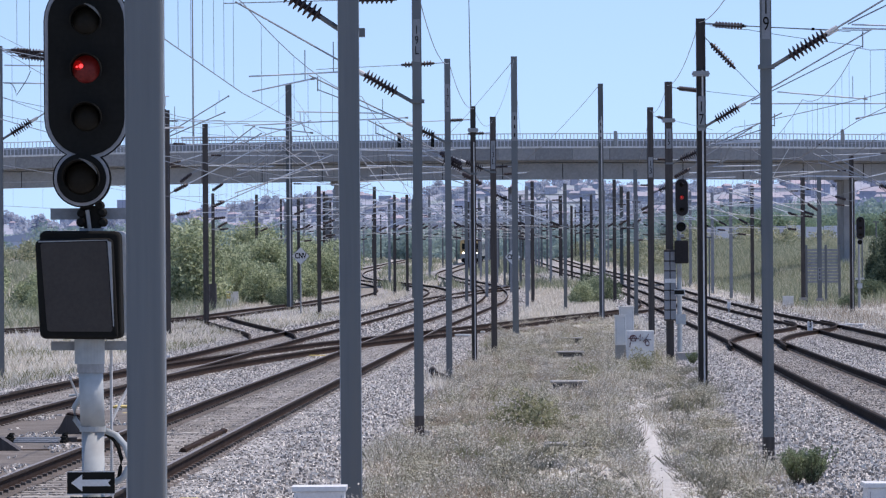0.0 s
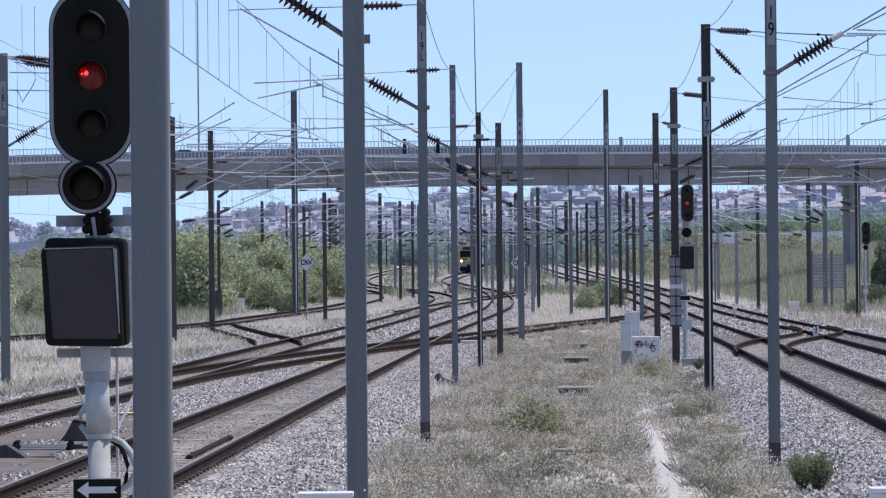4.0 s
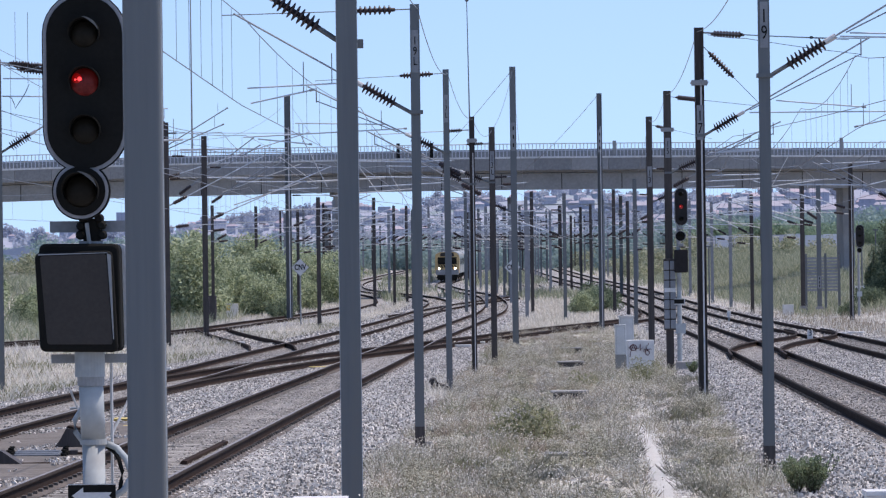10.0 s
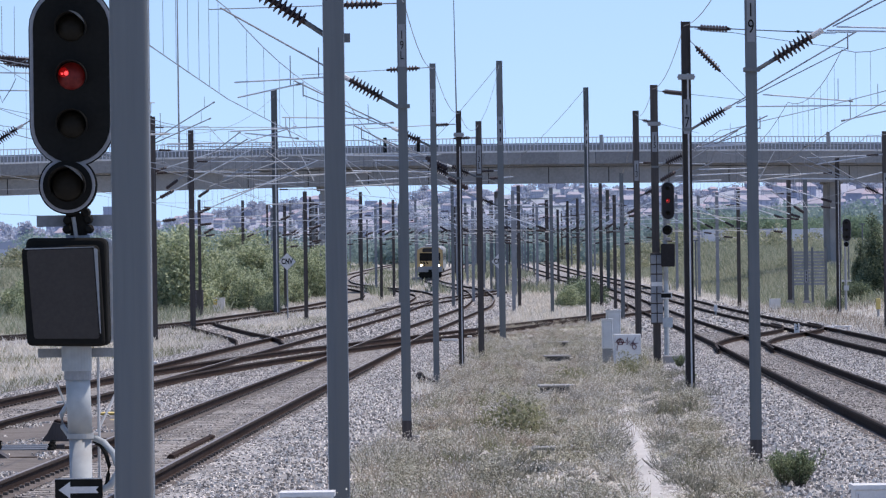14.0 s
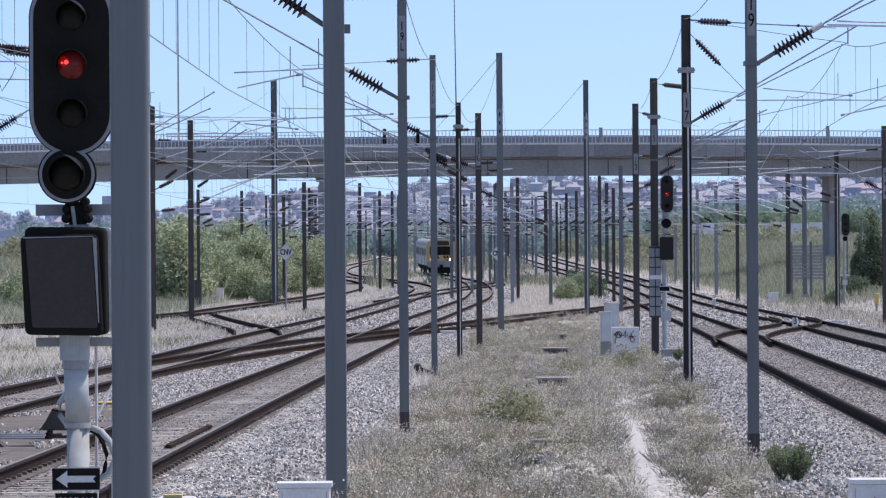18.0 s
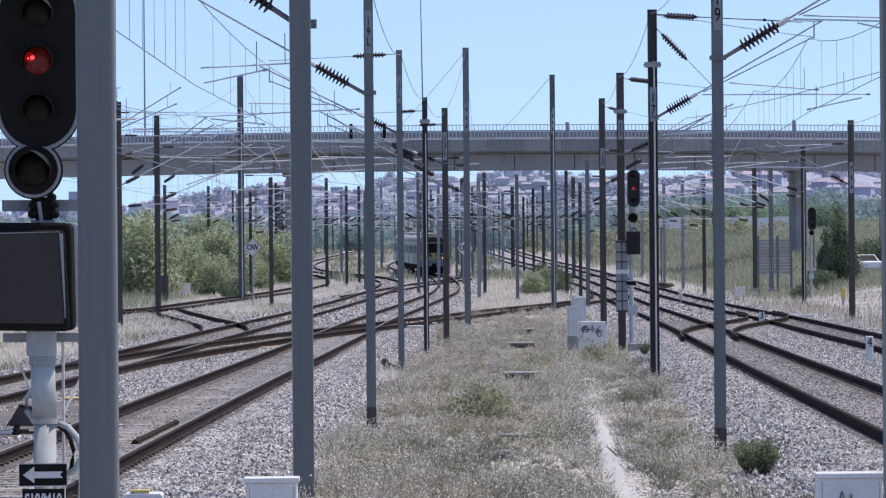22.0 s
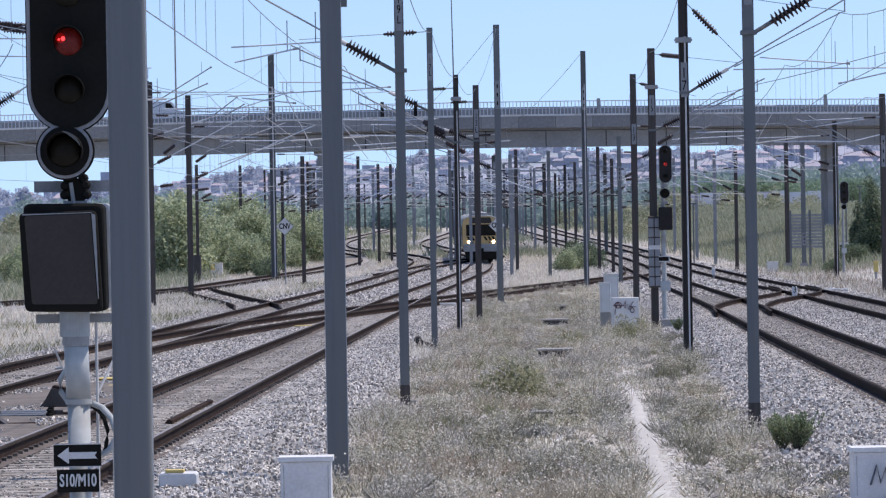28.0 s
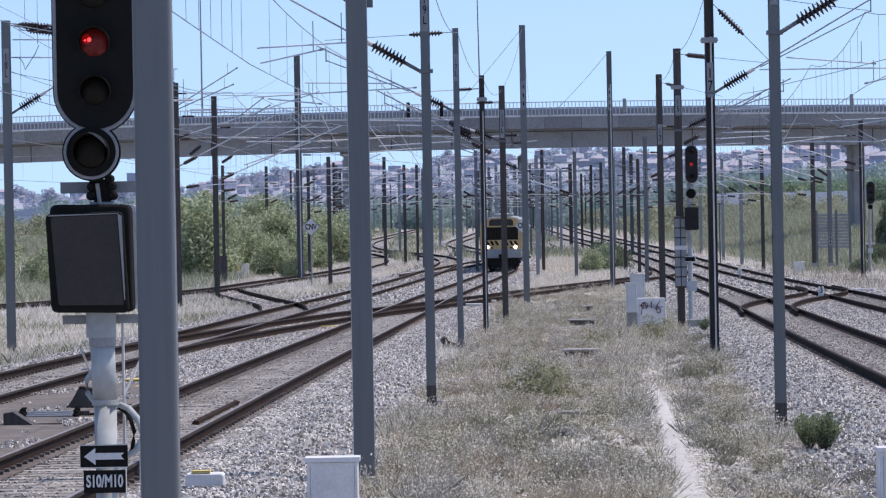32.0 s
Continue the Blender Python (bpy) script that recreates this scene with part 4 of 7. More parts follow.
# left side
mast(-11.54, 117.5, -0.25, 8.63, 0.22, "grey", reach=3.9, low=6.2, top=8.5, number="18L", plate=(7.0, 7.9), label="grey mast beside the second track")
mast(-16.16, 262.0, -0.15, 12.1, 0.32, "brown", reach=8.3, low=8.8, top=11.3, reg=False, detail=False)
mast(-11.99, 228.5, -0.23, 10.2, 0.27, "brown", reach=6.2, low=5.9, top=8.5, reg=False, detail=False)
mast(-14.77, 290.5, -0.06, 7.6, 0.2, "brown", reach=3.2, detail=False, top=7.0)
mast(-15.8, 383.5, 0.55, 8.5, 0.25, "brown", reach=4.0, detail=False, plate=(1.4, 1.9))
mast(-10.15, 299.0, -0.02, 14.9, 0.4, "grey", web=True, reach=5.2, low=6.2, top=8.2, detail=False)
mast(-10.7, 335.0, 0.18, 7.8, 0.22, "brown", reach=2.6, detail=False)
mast(-7.55, 275.5, -0.11, 7.8, 0.24, "brown", reach=4.0, low=5.4, detail=False)
mast(-11.45, 446.0, 1.14, 8.9, 0.3, "grey", reach=-3, detail=False)
mast(-5.5, 364.5, 0.39, 8.9, 0.26, "brown", reach=4.2, detail=False)
mast(-4.04, 377.5, 0.5, 8.35, 0.24, "brown", reach=3, detail=False)
mast(-3.1, 391.0, 0.62, 8.45, 0.24, "brown", reach=2.8, detail=False)
mast(7.83, 289.5, -0.06, 8.06, 0.22, "grey", reach=-4.6, detail=False)
mast(12.47, 304.0, 0.01, 7.7, 0.22, "brown", reach=2.4, detail=False)
mast(23.5, 295.0, 0.5, 7.9, 0.27, "brown", reach=-4.6, detail=False)
mast(24.07, 289.0, 0.5, 7.8, 0.27, "grey", reach=-5.0, detail=False, plate=(1.2, 2.0))
mast(24.56, 271.5, 0.3, 8.9, 0.26, "brown", web=True, reach=-5.6, low=6.2, top=7.9, detail=False)
mast(20.33, 201.0, -0.25, 8.86, 0.25, "brown", reach=-3.6, low=6.0, top=7.7, plate=(5.6, 7.0))

# farther masts, set along each track
rnd = random.Random(8)
for points, side, y0, y1, step in ((MAIN, 2.9, 300, 720, 38), (MAIN, -2.8, 430, 760, 46), (SECOND, -2.8, 420, 780, 42), (OUTER, -2.9, 400, 760, 44), (RIGHT, -2.6, 322, 800, 40), (FAR_RIGHT, 2.9, 312, 800, 41), (MID, 2.7, 330, 760, 37), (MID, -2.7, 350, 760, 49)):
    y = y0
    while y < y1:
        x = follow(points, y) + side
        # many far masts take a paler steel, haze put into its colour
        mast(x, y, rise(y) - 0.25, rnd.uniform(7.7, 9.2), 0.235, rnd.choice(("brown", "grey", "hazed", "hazed")), reach=-side, low=5.4, top=6.9, detail=False, foot=False)
        y += step * rnd.uniform(0.65, 1.0)


def overhead(name, points, supports, z_wire=5.35, z_top=6.85, label="", stagger=0.2, shift=0.0, sag=0.42, drops=8):
    """Contact wire, sagging carrier and droppers over one track, from support to support."""
    t = thing(name, 0, 0, 0, label, "overhead wire", "overhead wires")
    low, top, drop = [], [], Shape()
    for k, (y, after) in enumerate(zip(supports, supports[1:])):
        span = after - y
        for i in range(drops):
            u = i / drops
            yy = y + span * u
            st = stagger * (1 - 2 * u) * (1 if k % 2 else -1) + shift * (1 - smooth01((yy - 150) / 100))
            x, g = follow(points, yy) + st, rise(yy)
            hang = sag * min(1.0, (span / 40) ** 2) * 4 * u * (1 - u)
            low.append((x, yy, z_wire + g))
            top.append((x, yy, z_top + g - hang))
            if i and yy < 420:
                drop.line((top[-1], low[-1]), 0.0045)
    part("contact_wire", Shape().line(low, 0.010), WIRE, t)
    part("carrier_wire", Shape().line(top, 0.010), WIRE, t)
    tagged(part("dropper_set", drop, WIRE, t), kind="stuff")


def steps(y0, y1, span):
    return [y0 + span * i for i in range(int((y1 - y0) / span) + 2)]


overhead("overhead_line", MAIN, [27, 52, 74.5, 115, 151.5, 191.5, 230] + steps(268, 760, 38.8), 5.4, 6.9, stagger=0.12, shift=0.85, sag=0.28, drops=9, label="contact wire with carrier and droppers over the main track")
overhead("overhead_line", SECOND, steps(18, 760, 40.0), 5.4, 7.1, label="contact wire with carrier and droppers over the second track")
overhead("overhead_line", RIGHT, [27, 64, 104.5, 136.5, 189, 228] + steps(255, 760, 40.2), 5.85, 7.55, stagger=0.12, shift=0.7, sag=0.7, drops=9, label="contact wire with carrier and droppers beyond the weedy strip")
overhead("overhead_line", FAR_RIGHT, steps(30, 760, 43.0), 5.4, 7.2, label="contact wire with carrier and droppers over the outer track")
overhead("overhead_line", OUTER, steps(125, 760, 45.0), 5.5, 6.9, label="contact wire with carrier and droppers over the siding")
overhead("overhead_line", CROSSING, steps(95, 320, 37.0), 5.45, 6.8, label="contact wire with carrier above the crossing track")
overhead("overhead_line", LINK, steps(145, 214, 36.0), 5.5, 6.9, label="contact wire above the connecting track")
overhead("overhead_line", NEAR_LEFT, steps(22, 290, 41.0), 5.5, 7.3, label="contact wire with carrier and droppers beside the signal")
overhead("overhead_line", LEFT_LINK, steps(170, 248, 40.0), 5.6, 7.4, label="contact wire above the short connection")
overhead("overhead_line", MID, steps(305, 780, 44.0), 5.5, 6.9, label="contact wire above the branching track")


def loose_wire(points, sag, r, label):
    pts = []
    for a, b in zip(points, points[1:]):
        a, b = Vector(a), Vector(b)
        for i in range(10):
            u = i / 10
            p = a + (b - a) * u
            pts.append((p.x, p.y, p.z - sag * 4 * u * (1 - u)))
    pts.append(points[-1])
    solid("earth_wire", Shape().line(pts, r), WIRE, label, "wire", "earth wires")


loose_wire([(-1.775, 27, 8.4), (-1.0, 52, 7.7), (-0.36, 74.5, 6.95), (0.19, 115, 7.75), (0.95, 135, 7.3), (1.7, 151.5, 7.5), (3.06, 191.5, 11.4), (5.5, 300, 8.3)], 0.35, 0.009, "thin earth wire between the mast heads")
loose_wire([(3.035, 27, 8.4), (4.62, 64, 7.5), (5.95, 104.5, 8.15), (6.8, 136.5, 8.0), (8.7, 189, 9.1), (10.9, 255, 8.0), (12.5, 304, 7.6)], 0.35, 0.009, "thin earth wire between the mast heads")
loose_wire([(-11.5, 117.5, 8.3), (-11.99, 228.5, 9.8), (-10.1, 299, 14.5), (-5.5, 364, 9.2)], 0.6, 0.012, "thin earth wire between the mast heads")
loose_wire([(3.06, 191.5, 11.4), (-3.6, 330, 9.0)], 0.5, 0.012, "guy wire from the tall mast head")
loose_wire([(8.3, 239.5, 12.2), (4.3, 330, 9.4)], 0.5, 0.014, "guy wire from the tall mast head")
loose_wire([(8.99, 80, 5.85), (7.69, 104.5, 5.92), (7.63, 118, 6.15), (8.3, 150, 6.3)], 0.03, 0.009, "contact wire that leads over to the crossing")
loose_wire([(6.2, 104.5, 8.08), (7.08, 104.6, 7.99), (9.68, 104.5, 7.59)], 0.02, 0.008, "thin cross wire to the bracket head")


def stay(m_head, a, b, label):
    """A head anchor: short insulator, then a thin wire."""
    a, b = Vector(a), Vector(b)
    d = (b - a).normalized()
    t = thing("anchor_wire", *a, label, "wire", "anchor wires")
    part("insulator", insulator(d * 0.25, d * 1.1, 0.08, 9), PORCELAIN, t, "ribbed dark brown insulator", True)
    part("wire", Shape().line((d * 0.0, d * 0.25), 0.012).line((d * 1.1, b - a), 0.009), WIRE, t)


def strain_set():
    """Anchored wires at the mast beside the signal: insulators side by side, jumper loops and stays."""
    for k, (z0, z1) in enumerate(((8.30, 8.24), (8.22, 8.12), (8.14, 7.97))):
        stay("", (-11.43 + 0.1 * k, 117.4 + 0.05 * k, z0), (-8.1, 118.0, z1 - 0.2), "anchor wire with insulator beside the signal")
    loop = thing("jumper_wire", -11.4, 117.4, 7.42, "bent jumper wire hanging at a mast", "wire", "jumper wires")
    part("wire", Shape().line([(0, 0, 0), (0.16, 0, 0.0), (0.26, 0, -0.06), (0.32, 0, -0.2), (0.35, 0, -0.33), (0.45, 0, -0.18), (0.62, 0, 0.08), (0.72, 0, 0.3)], 0.012, 6), WIRE, loop)
    loop = thing("jumper_wire", -11.0, 117.3, 8.2, "curved jumper wire between insulators", "wire", "jumper wires")
    part("wire", Shape().line([(-0.3, 0, 0.05), (-0.1, 0, -0.07), (0.15, 0, -0.14), (0.4, 0, -0.1), (0.62, 0, 0.0)], 0.01, 6), WIRE, loop)
    for x, y, z, e in ((-12.6, 100, 9.3, (-10.88, 117.5, 8.34)), (-11.59, 117.5, 7.13, (-9.8, 119, 6.5)), (-11.5, 117.5, 7.05, (-9.2, 119, 6.65)), (-11.03, 117.4, 9.6, (-11.04, 117.5, 8.2)), (-10.7, 117.4, 9.6, (-10.72, 117.5, 7.75))):
        loose_wire([(x, y, z), e], 0.04, 0.008, "thin stay wire beside the signal")


strain_set()
stay("", (6.05, 104.5, 8.12), (9.6, 106, 8.0), "anchor wire with insulator at a mast head")
stay("", (6.05, 104.5, 7.85), (7.4, 105, 6.5), "anchor wire with insulator sloping down")
stay("", (6.9, 136.5, 7.95), (9.6, 138, 7.7), "anchor wire with insulator at a mast head")
stay("", (8.75, 189, 8.9), (11.4, 190, 8.3), "anchor wire with insulator at a mast head")
stay("", (0.06, 115, 7.75), (-3.2, 115.4, 7.62), "anchor wire with insulator at a mast head")
stay("", (-0.48, 74.5, 6.95), (-3.6, 74.7, 6.9), "anchor wire with insulator at a mast head")


# lattice gantries among the far tracks
def gantry(x0, x1, y, h, label):
    g = thing("gantry", (x0 + x1) / 2, y, rise(y) - 0.25, label, "gantry", "gantries")
    w = (x1 - x0) / 2
    for s in (-1, 1):
        part("leg", hbeam(h + 0.8, 0.32, 0.32, False).add([], []), GALV, g).matrix_basis = pose(s * w, 0, 0)
    part("chord", Shape().box(-w, -0.06, h, w, 0.06, h + 0.1), TUBE, g)
    part("chord", Shape().box(-w, -0.06, h - 0.8, w, 0.06, h - 0.7), TUBE, g)
    n = int(2 * w / 1.0)
    for i in range(n):
        a, b = -w + 2 * w * i / n, -w + 2 * w * (i + 1) / n
        part("brace", Shape().cyl((a, 0, h if i % 2 else h - 0.75), (b, 0, h - 0.75 if i % 2 else h), 0.04, 4), TUBE, g)


gantry(6.4, 17.0, 430, 8.6, "grey lattice gantry over the far tracks")
gantry(7.2, 22.3, 520, 8.4, "grey lattice gantry over the far tracks")
gantry(-14, 4.5, 560, 8.4, "grey lattice gantry over the curved tracks")


# ---- signals ----
def stadium(r, half, n=14):
    return [(r * math.cos(math.pi * i / n), half + r * math.sin(math.pi * i / n)) for i in range(n + 1)] + [(-r * math.cos(math.pi * i / n), -half - r * math.sin(math.pi * i / n)) for i in range(n + 1)]


def hood(x, z, r, y=-0.02, depth=0.2):
    """A half-open visor over a lens."""
    s = Shape()
    n = 14
    for i in range(n + 1):
        a = math.radians(-25 + 230 * i / n)
        d = depth * (0.35 + 0.65 * max(0.0, math.sin(a)))
        for q, yy in ((r, y), (r, y - d), (r * 0.93, y - d), (r * 0.93, y)):
            s.v.append((x + q * math.cos(a), yy, z + q * math.sin(a)))
    for i in range(n):
        s.f += [(i * 4 + k, i * 4 + (k + 1) % 4, (i + 1) * 4 + (k + 1) % 4, (i + 1) * 4 + k) for k in range(3)]
    return s


def crescent(x, z, r, y):
    """A pale strip that stands in for the sun's glint on a visor, thickest up to the side."""
    s = Shape()
    n = 10
    for i in range(n + 1):
        a = math.radians(10 + 80 * i / n)
        w = 0.14 * r * math.sin(math.pi * i / n) + 0.002
        for q in (r, r - w):
            s.v.append((x + q * math.cos(a), y, z + q * math.sin(a)))
    s.f = [(2 * i, 2 * i + 1, 2 * i + 3, 2 * i + 2) for i in range(n)]
    return s


def disc(x, z, r, y, t=0.02, n=24):
    return Shape().cyl((x, y, z), (x, y + t, z), r, n)


def signal_head(sig, z, r, half, lens, lit, rim=0.024, paint=None):
    """Stadium-shaped black board with a white rim and three hooded lenses; the middle one is red."""
    head = part("backboard", Shape().extrude(stadium(r - rim, half), 0.0, 0.05), paint or BLACK, sig, "black backboard of the signal")
    head.matrix_basis = pose(0, -0.14, z)
    part("rim", Shape().extrude(stadium(r, half), 0.012, 0.045), RIMGREY, head, "grey-white rim of the board")
    part("outer_band", Shape().extrude(stadium(r * 1.025, half), 0.02, 0.07), BLACK, head)
    part("housing", Shape().extrude(stadium(r * 0.75, half * 0.95), 0.05, 0.22), BLACK, head)
    for k, dz in enumerate((half * 1.0, 0.0, -half * 1.0)):
        on = k == 1
        part("lens", Shape().lathe((0, 0.008, dz), (0, -0.03, dz), ((0, lens), (0.5, lens * 0.85), (0.85, lens * 0.5), (1, 0.002)), 24), lit if on else DARKGLASS, head, "red lens" if on else "unlit dark lens", True)
        if on and lit is not DARKGLASS:
            part("lamp", Shape().lathe((-lens * 0.32, -0.02, dz + lens * 0.2), (-lens * 0.32, -0.034, dz + lens * 0.2), ((0, lens * 0.2), (1, lens * 0.1)), 10).lathe((-lens * 0.6, -0.02, dz + lens * 0.16), (-lens * 0.6, -0.03, dz + lens * 0.16), ((0, lens * 0.1), (1, lens * 0.05)), 8), REDHOT, head, "glowing red lamp spot")
            part("inner_lens", Shape().lathe((-lens * 0.36, -0.01, dz + lens * 0.18), (-lens * 0.36, -0.026, dz + lens * 0.18), ((0, lens * 0.5), (1, lens * 0.26)), 14), REDMID if lit is REDGLOW else REDFAR, head, "brighter red inner lens", True)
        part("hood", hood(0, dz, lens * 1.08, 0.0, lens * 1.7), BLACK, head, "black visor")
        if k == 0:
            part("visor_lip", crescent(0, dz, lens * 1.08, -lens * 1.72), VISORGLINT, head, "pale crescent for the sun's glint on the visor")


def arrow_sign(sig, x, z, w, h, y):
    board = part("arrow_sign", Shape().box(x - w / 2, y, z - h / 2, x + w / 2, y + 0.015, z + h / 2), BLACK, sig, "black sign with a white left arrow")
    a = Shape()
    a.extrude(((x - w * 0.42, z), (x - w * 0.18, z - h * 0.36), (x - w * 0.18, z - h * 0.14), (x + w * 0.42, z - h * 0.14), (x + w * 0.36, z), (x + w * 0.42, z + h * 0.14), (x - w * 0.18, z + h * 0.14), (x - w * 0.18, z + h * 0.36)), y - 0.004, y - 0.001)
    part("arrow", a, WHITE, board, "white arrow")
    e = Shape()
    for zz in (-0.5, 0.46):
        e.box(x - w / 2, y - 0.003, z + h * zz, x + w / 2, y - 0.0005, z + h * (zz + 0.04))
    part("border", e, PALE, board)


def pillow(outline, y0, y1, inset):
    """A plate with a rounded front edge: the front outline shrinks towards its middle."""
    n = len(outline)
    cx, cz = sum(p[0] for p in outline) / n, sum(p[1] for p in outline) / n
    rings = ((inset, y0), (inset * 0.3, y0 + 0.008), (0.0, y0 + 0.025), (0.0, y1))
    s = Shape()
    for k, yy in rings:
        for x, z in outline:
            d = Vector((cx - x, cz - z)).normalized() * k
            s.v.append((x + d.x, yy, z + d.y))
    for j in range(len(rings) - 1):
        s.f += [(j * n + i, j * n + (i + 1) % n, (j + 1) * n + (i + 1) % n, (j + 1) * n + i) for i in range(n)]
    s.f += [tuple(range(n)), tuple(range(4 * n - 1, 3 * n - 1, -1))]
    return s


def near_signal():
    s = thing("railway_signal", -2.35, 30.0, -0.35, "black railway signal on a pale pole showing red", "signal", "railway signals")
    up = pose(0, 0, 0.05)

    def add(name, shape, material, parent=s, label="", smooth=False):
        ob = part(name, shape, material, parent, label, smooth)
        if parent is s:
            ob.matrix_basis = up
        return ob

    add("pole", Shape().cyl((0.03, 0, -0.05), (0.018, 0, 1.72), 0.075, 28).cyl((0.018, 0, 1.72), (0.005, 0, 2.15), 0.081, 28), OFFWHITE, label="weathered pale blue-white pole", smooth=True)
    add("pole_joint", Shape().cyl((0.018, 0, 1.70), (0.018, 0, 1.735), 0.088, 24), OFFWHITE)
    add("pole_joint", Shape().cyl((0.006, 0, 2.09), (0.006, 0, 2.15), 0.09, 24), GREYMID)
    add("pole_sleeve", Shape().cyl((0, 0, 2.15), (0, 0, 2.34), 0.1, 28), OFFWHITE)
    add("cross_plate", Shape().box(-0.26, 0.05, 2.24, 0.3, 0.09, 2.3), GREYMID, label="grey mounting plate")
    panel = add("indicator_panel", pillow(rounded([(-0.318, 2.335), (0.226, 2.315), (0.216, 3.03), (-0.316, 3.035)], 0.05), -0.15, 0.1, 0.02), BLACK, label="black route indicator box, dark")
    add("front_frame", pillow(rounded([(-0.312, 2.322), (0.205, 2.312), (0.172, 2.985), (-0.342, 2.975)], 0.045), -0.2, -0.14, 0.022), BLACK, panel, "black raised front frame")
    add("screen", Shape().extrude(rounded([(-0.262, 2.37), (0.168, 2.365), (0.132, 2.962), (-0.305, 2.952)], 0.02), -0.208, -0.2), SCREEN, panel, "dull dark indicator face")
    # grey strips stand in for light on the frame's right and top edges
    add("side_lip", Shape().extrude([(0.172, 2.40), (0.178, 2.40), (0.163, 2.955), (0.138, 2.965)], -0.21, -0.2), GREYMID, panel, "grey strip for the lit edge of the face")
    add("top_lip", Shape().extrude([(-0.318, 2.957), (0.14, 2.967), (0.14, 2.972), (-0.318, 2.966)], -0.21, -0.198), GREYMID, panel)
    add("back_cover", pillow(rounded([(-0.24, 2.35), (0.258, 2.33), (0.25, 3.03), (-0.24, 3.04)], 0.05), 0.08, 0.2, 0.02), PALE, panel, "pale sunlit back cover")
    add("bracket", Shape().box(-0.03, -0.03, 3.02, 0.08, 0.05, 3.2), BLACK, label="black bracket")
    for bx, bz in ((-0.05, 3.09), (0.095, 3.09), (-0.045, 3.15), (0.09, 3.155), (-0.03, 3.20), (0.075, 3.20)):
        add("bolt", Shape().lathe((bx, -0.06, bz), (bx, 0.03, bz), ((0, 0.02), (0.3, 0.032), (1, 0.032)), 10), BLACK)
    add("strut", Shape().cyl((-0.005, -0.06, 3.17), (0.012, -0.05, 3.03), 0.014, 8).cyl((-0.06, -0.02, 3.035), (0.1, -0.02, 3.035), 0.018, 8), GREYMID, label="grey bracket strut")
    add("cross_bar", Shape().box(-0.26, 0.07, 3.11, 0.32, 0.11, 3.185), PLATE, label="pale grey cross bar behind the bracket")
    low = add("lower_unit", disc(-0.035, 3.38, 0.163, -0.145, 0.06, 36), BLACK, label="round black lower light")
    add("rim", disc(-0.035, 3.38, 0.183, -0.13, 0.04, 36), RIMGREY, low, "grey-white rim")
    add("outer_band", disc(-0.035, 3.38, 0.193, -0.12, 0.07, 36), BLACK, low)
    add("lens", Shape().lathe((-0.035, -0.146, 3.38), (-0.035, -0.18, 3.38), ((0, 0.11), (0.5, 0.095), (0.85, 0.055), (1, 0.003)), 24), DARKGLASS, low, "unlit dark lens", True)
    add("hood", hood(-0.035, 3.38, 0.125, -0.14, 0.24), BLACK, low, "black visor")
    add("visor_lip", crescent(-0.035, 3.38, 0.125, -0.385), VISORGLINT, low, "pale crescent for the sun's glint on the visor")
    signal_head(s, 4.15, 0.275, 0.32, 0.098, REDGLOW)
    arrow_sign(s, 0.012, 1.416, 0.314, 0.155, -0.12)
    name = add("name_sign", Shape().box(-0.125, -0.12, 1.123, 0.152, -0.105, 1.273), BLACK, label="black sign reading S10/M10")
    lettering("letters", "S10/M10", 0.112, WHITE, name, pose(0.014, -0.124, 1.198) @ Matrix.Diagonal((0.62, 1, 1, 1)), bold=0.003)
    add("ladder_rail", Shape().cyl((0.135, 0.1, 0.3), (0.135, 0.1, 2.3), 0.01, 6), PALE)
    add("ladder_rail", Shape().cyl((0.24, 0.1, 0.3), (0.24, 0.1, 1.42), 0.009, 6), PALE)
    add("hose", Shape().line([(0.0, 0.1, 1.95), (-0.07, 0.12, 1.93), (-0.115, 0.12, 1.86), (-0.11, 0.12, 1.78), (-0.06, 0.12, 1.71), (0.0, 0.1, 1.67)], 0.018, 8), OFFWHITE, label="pale cable hose", smooth=True)
    for k, m in ((0, OFFWHITE), (1, BLACK)):
        add("hose", Shape().line([(0.10, 0.1, 1.70 - 0.02 * k), (0.17 - 0.02 * k, 0.05, 1.67 - 0.02 * k), (0.235 - 0.05 * k, 0.0, 1.60), (0.262 - 0.055 * k, 0.0, 1.52), (0.255 - 0.055 * k, 0.0, 1.46), (0.22 - 0.03 * k, 0.0, 1.40), (0.16, 0.0, 1.36)], 0.023 - 0.009 * k, 10), m, label="pale cable hose" if k == 0 else "black cable hose", smooth=True)
    add("stay", Shape().cyl((0.12, 0.15, 1.74), (0.28, 0.3, 2.08), 0.009, 5), PALE)
    add("stay", Shape().cyl((-0.145, 0.15, 2.06), (-0.085, 0.2, 1.9), 0.008, 5), PALE)


near_signal()


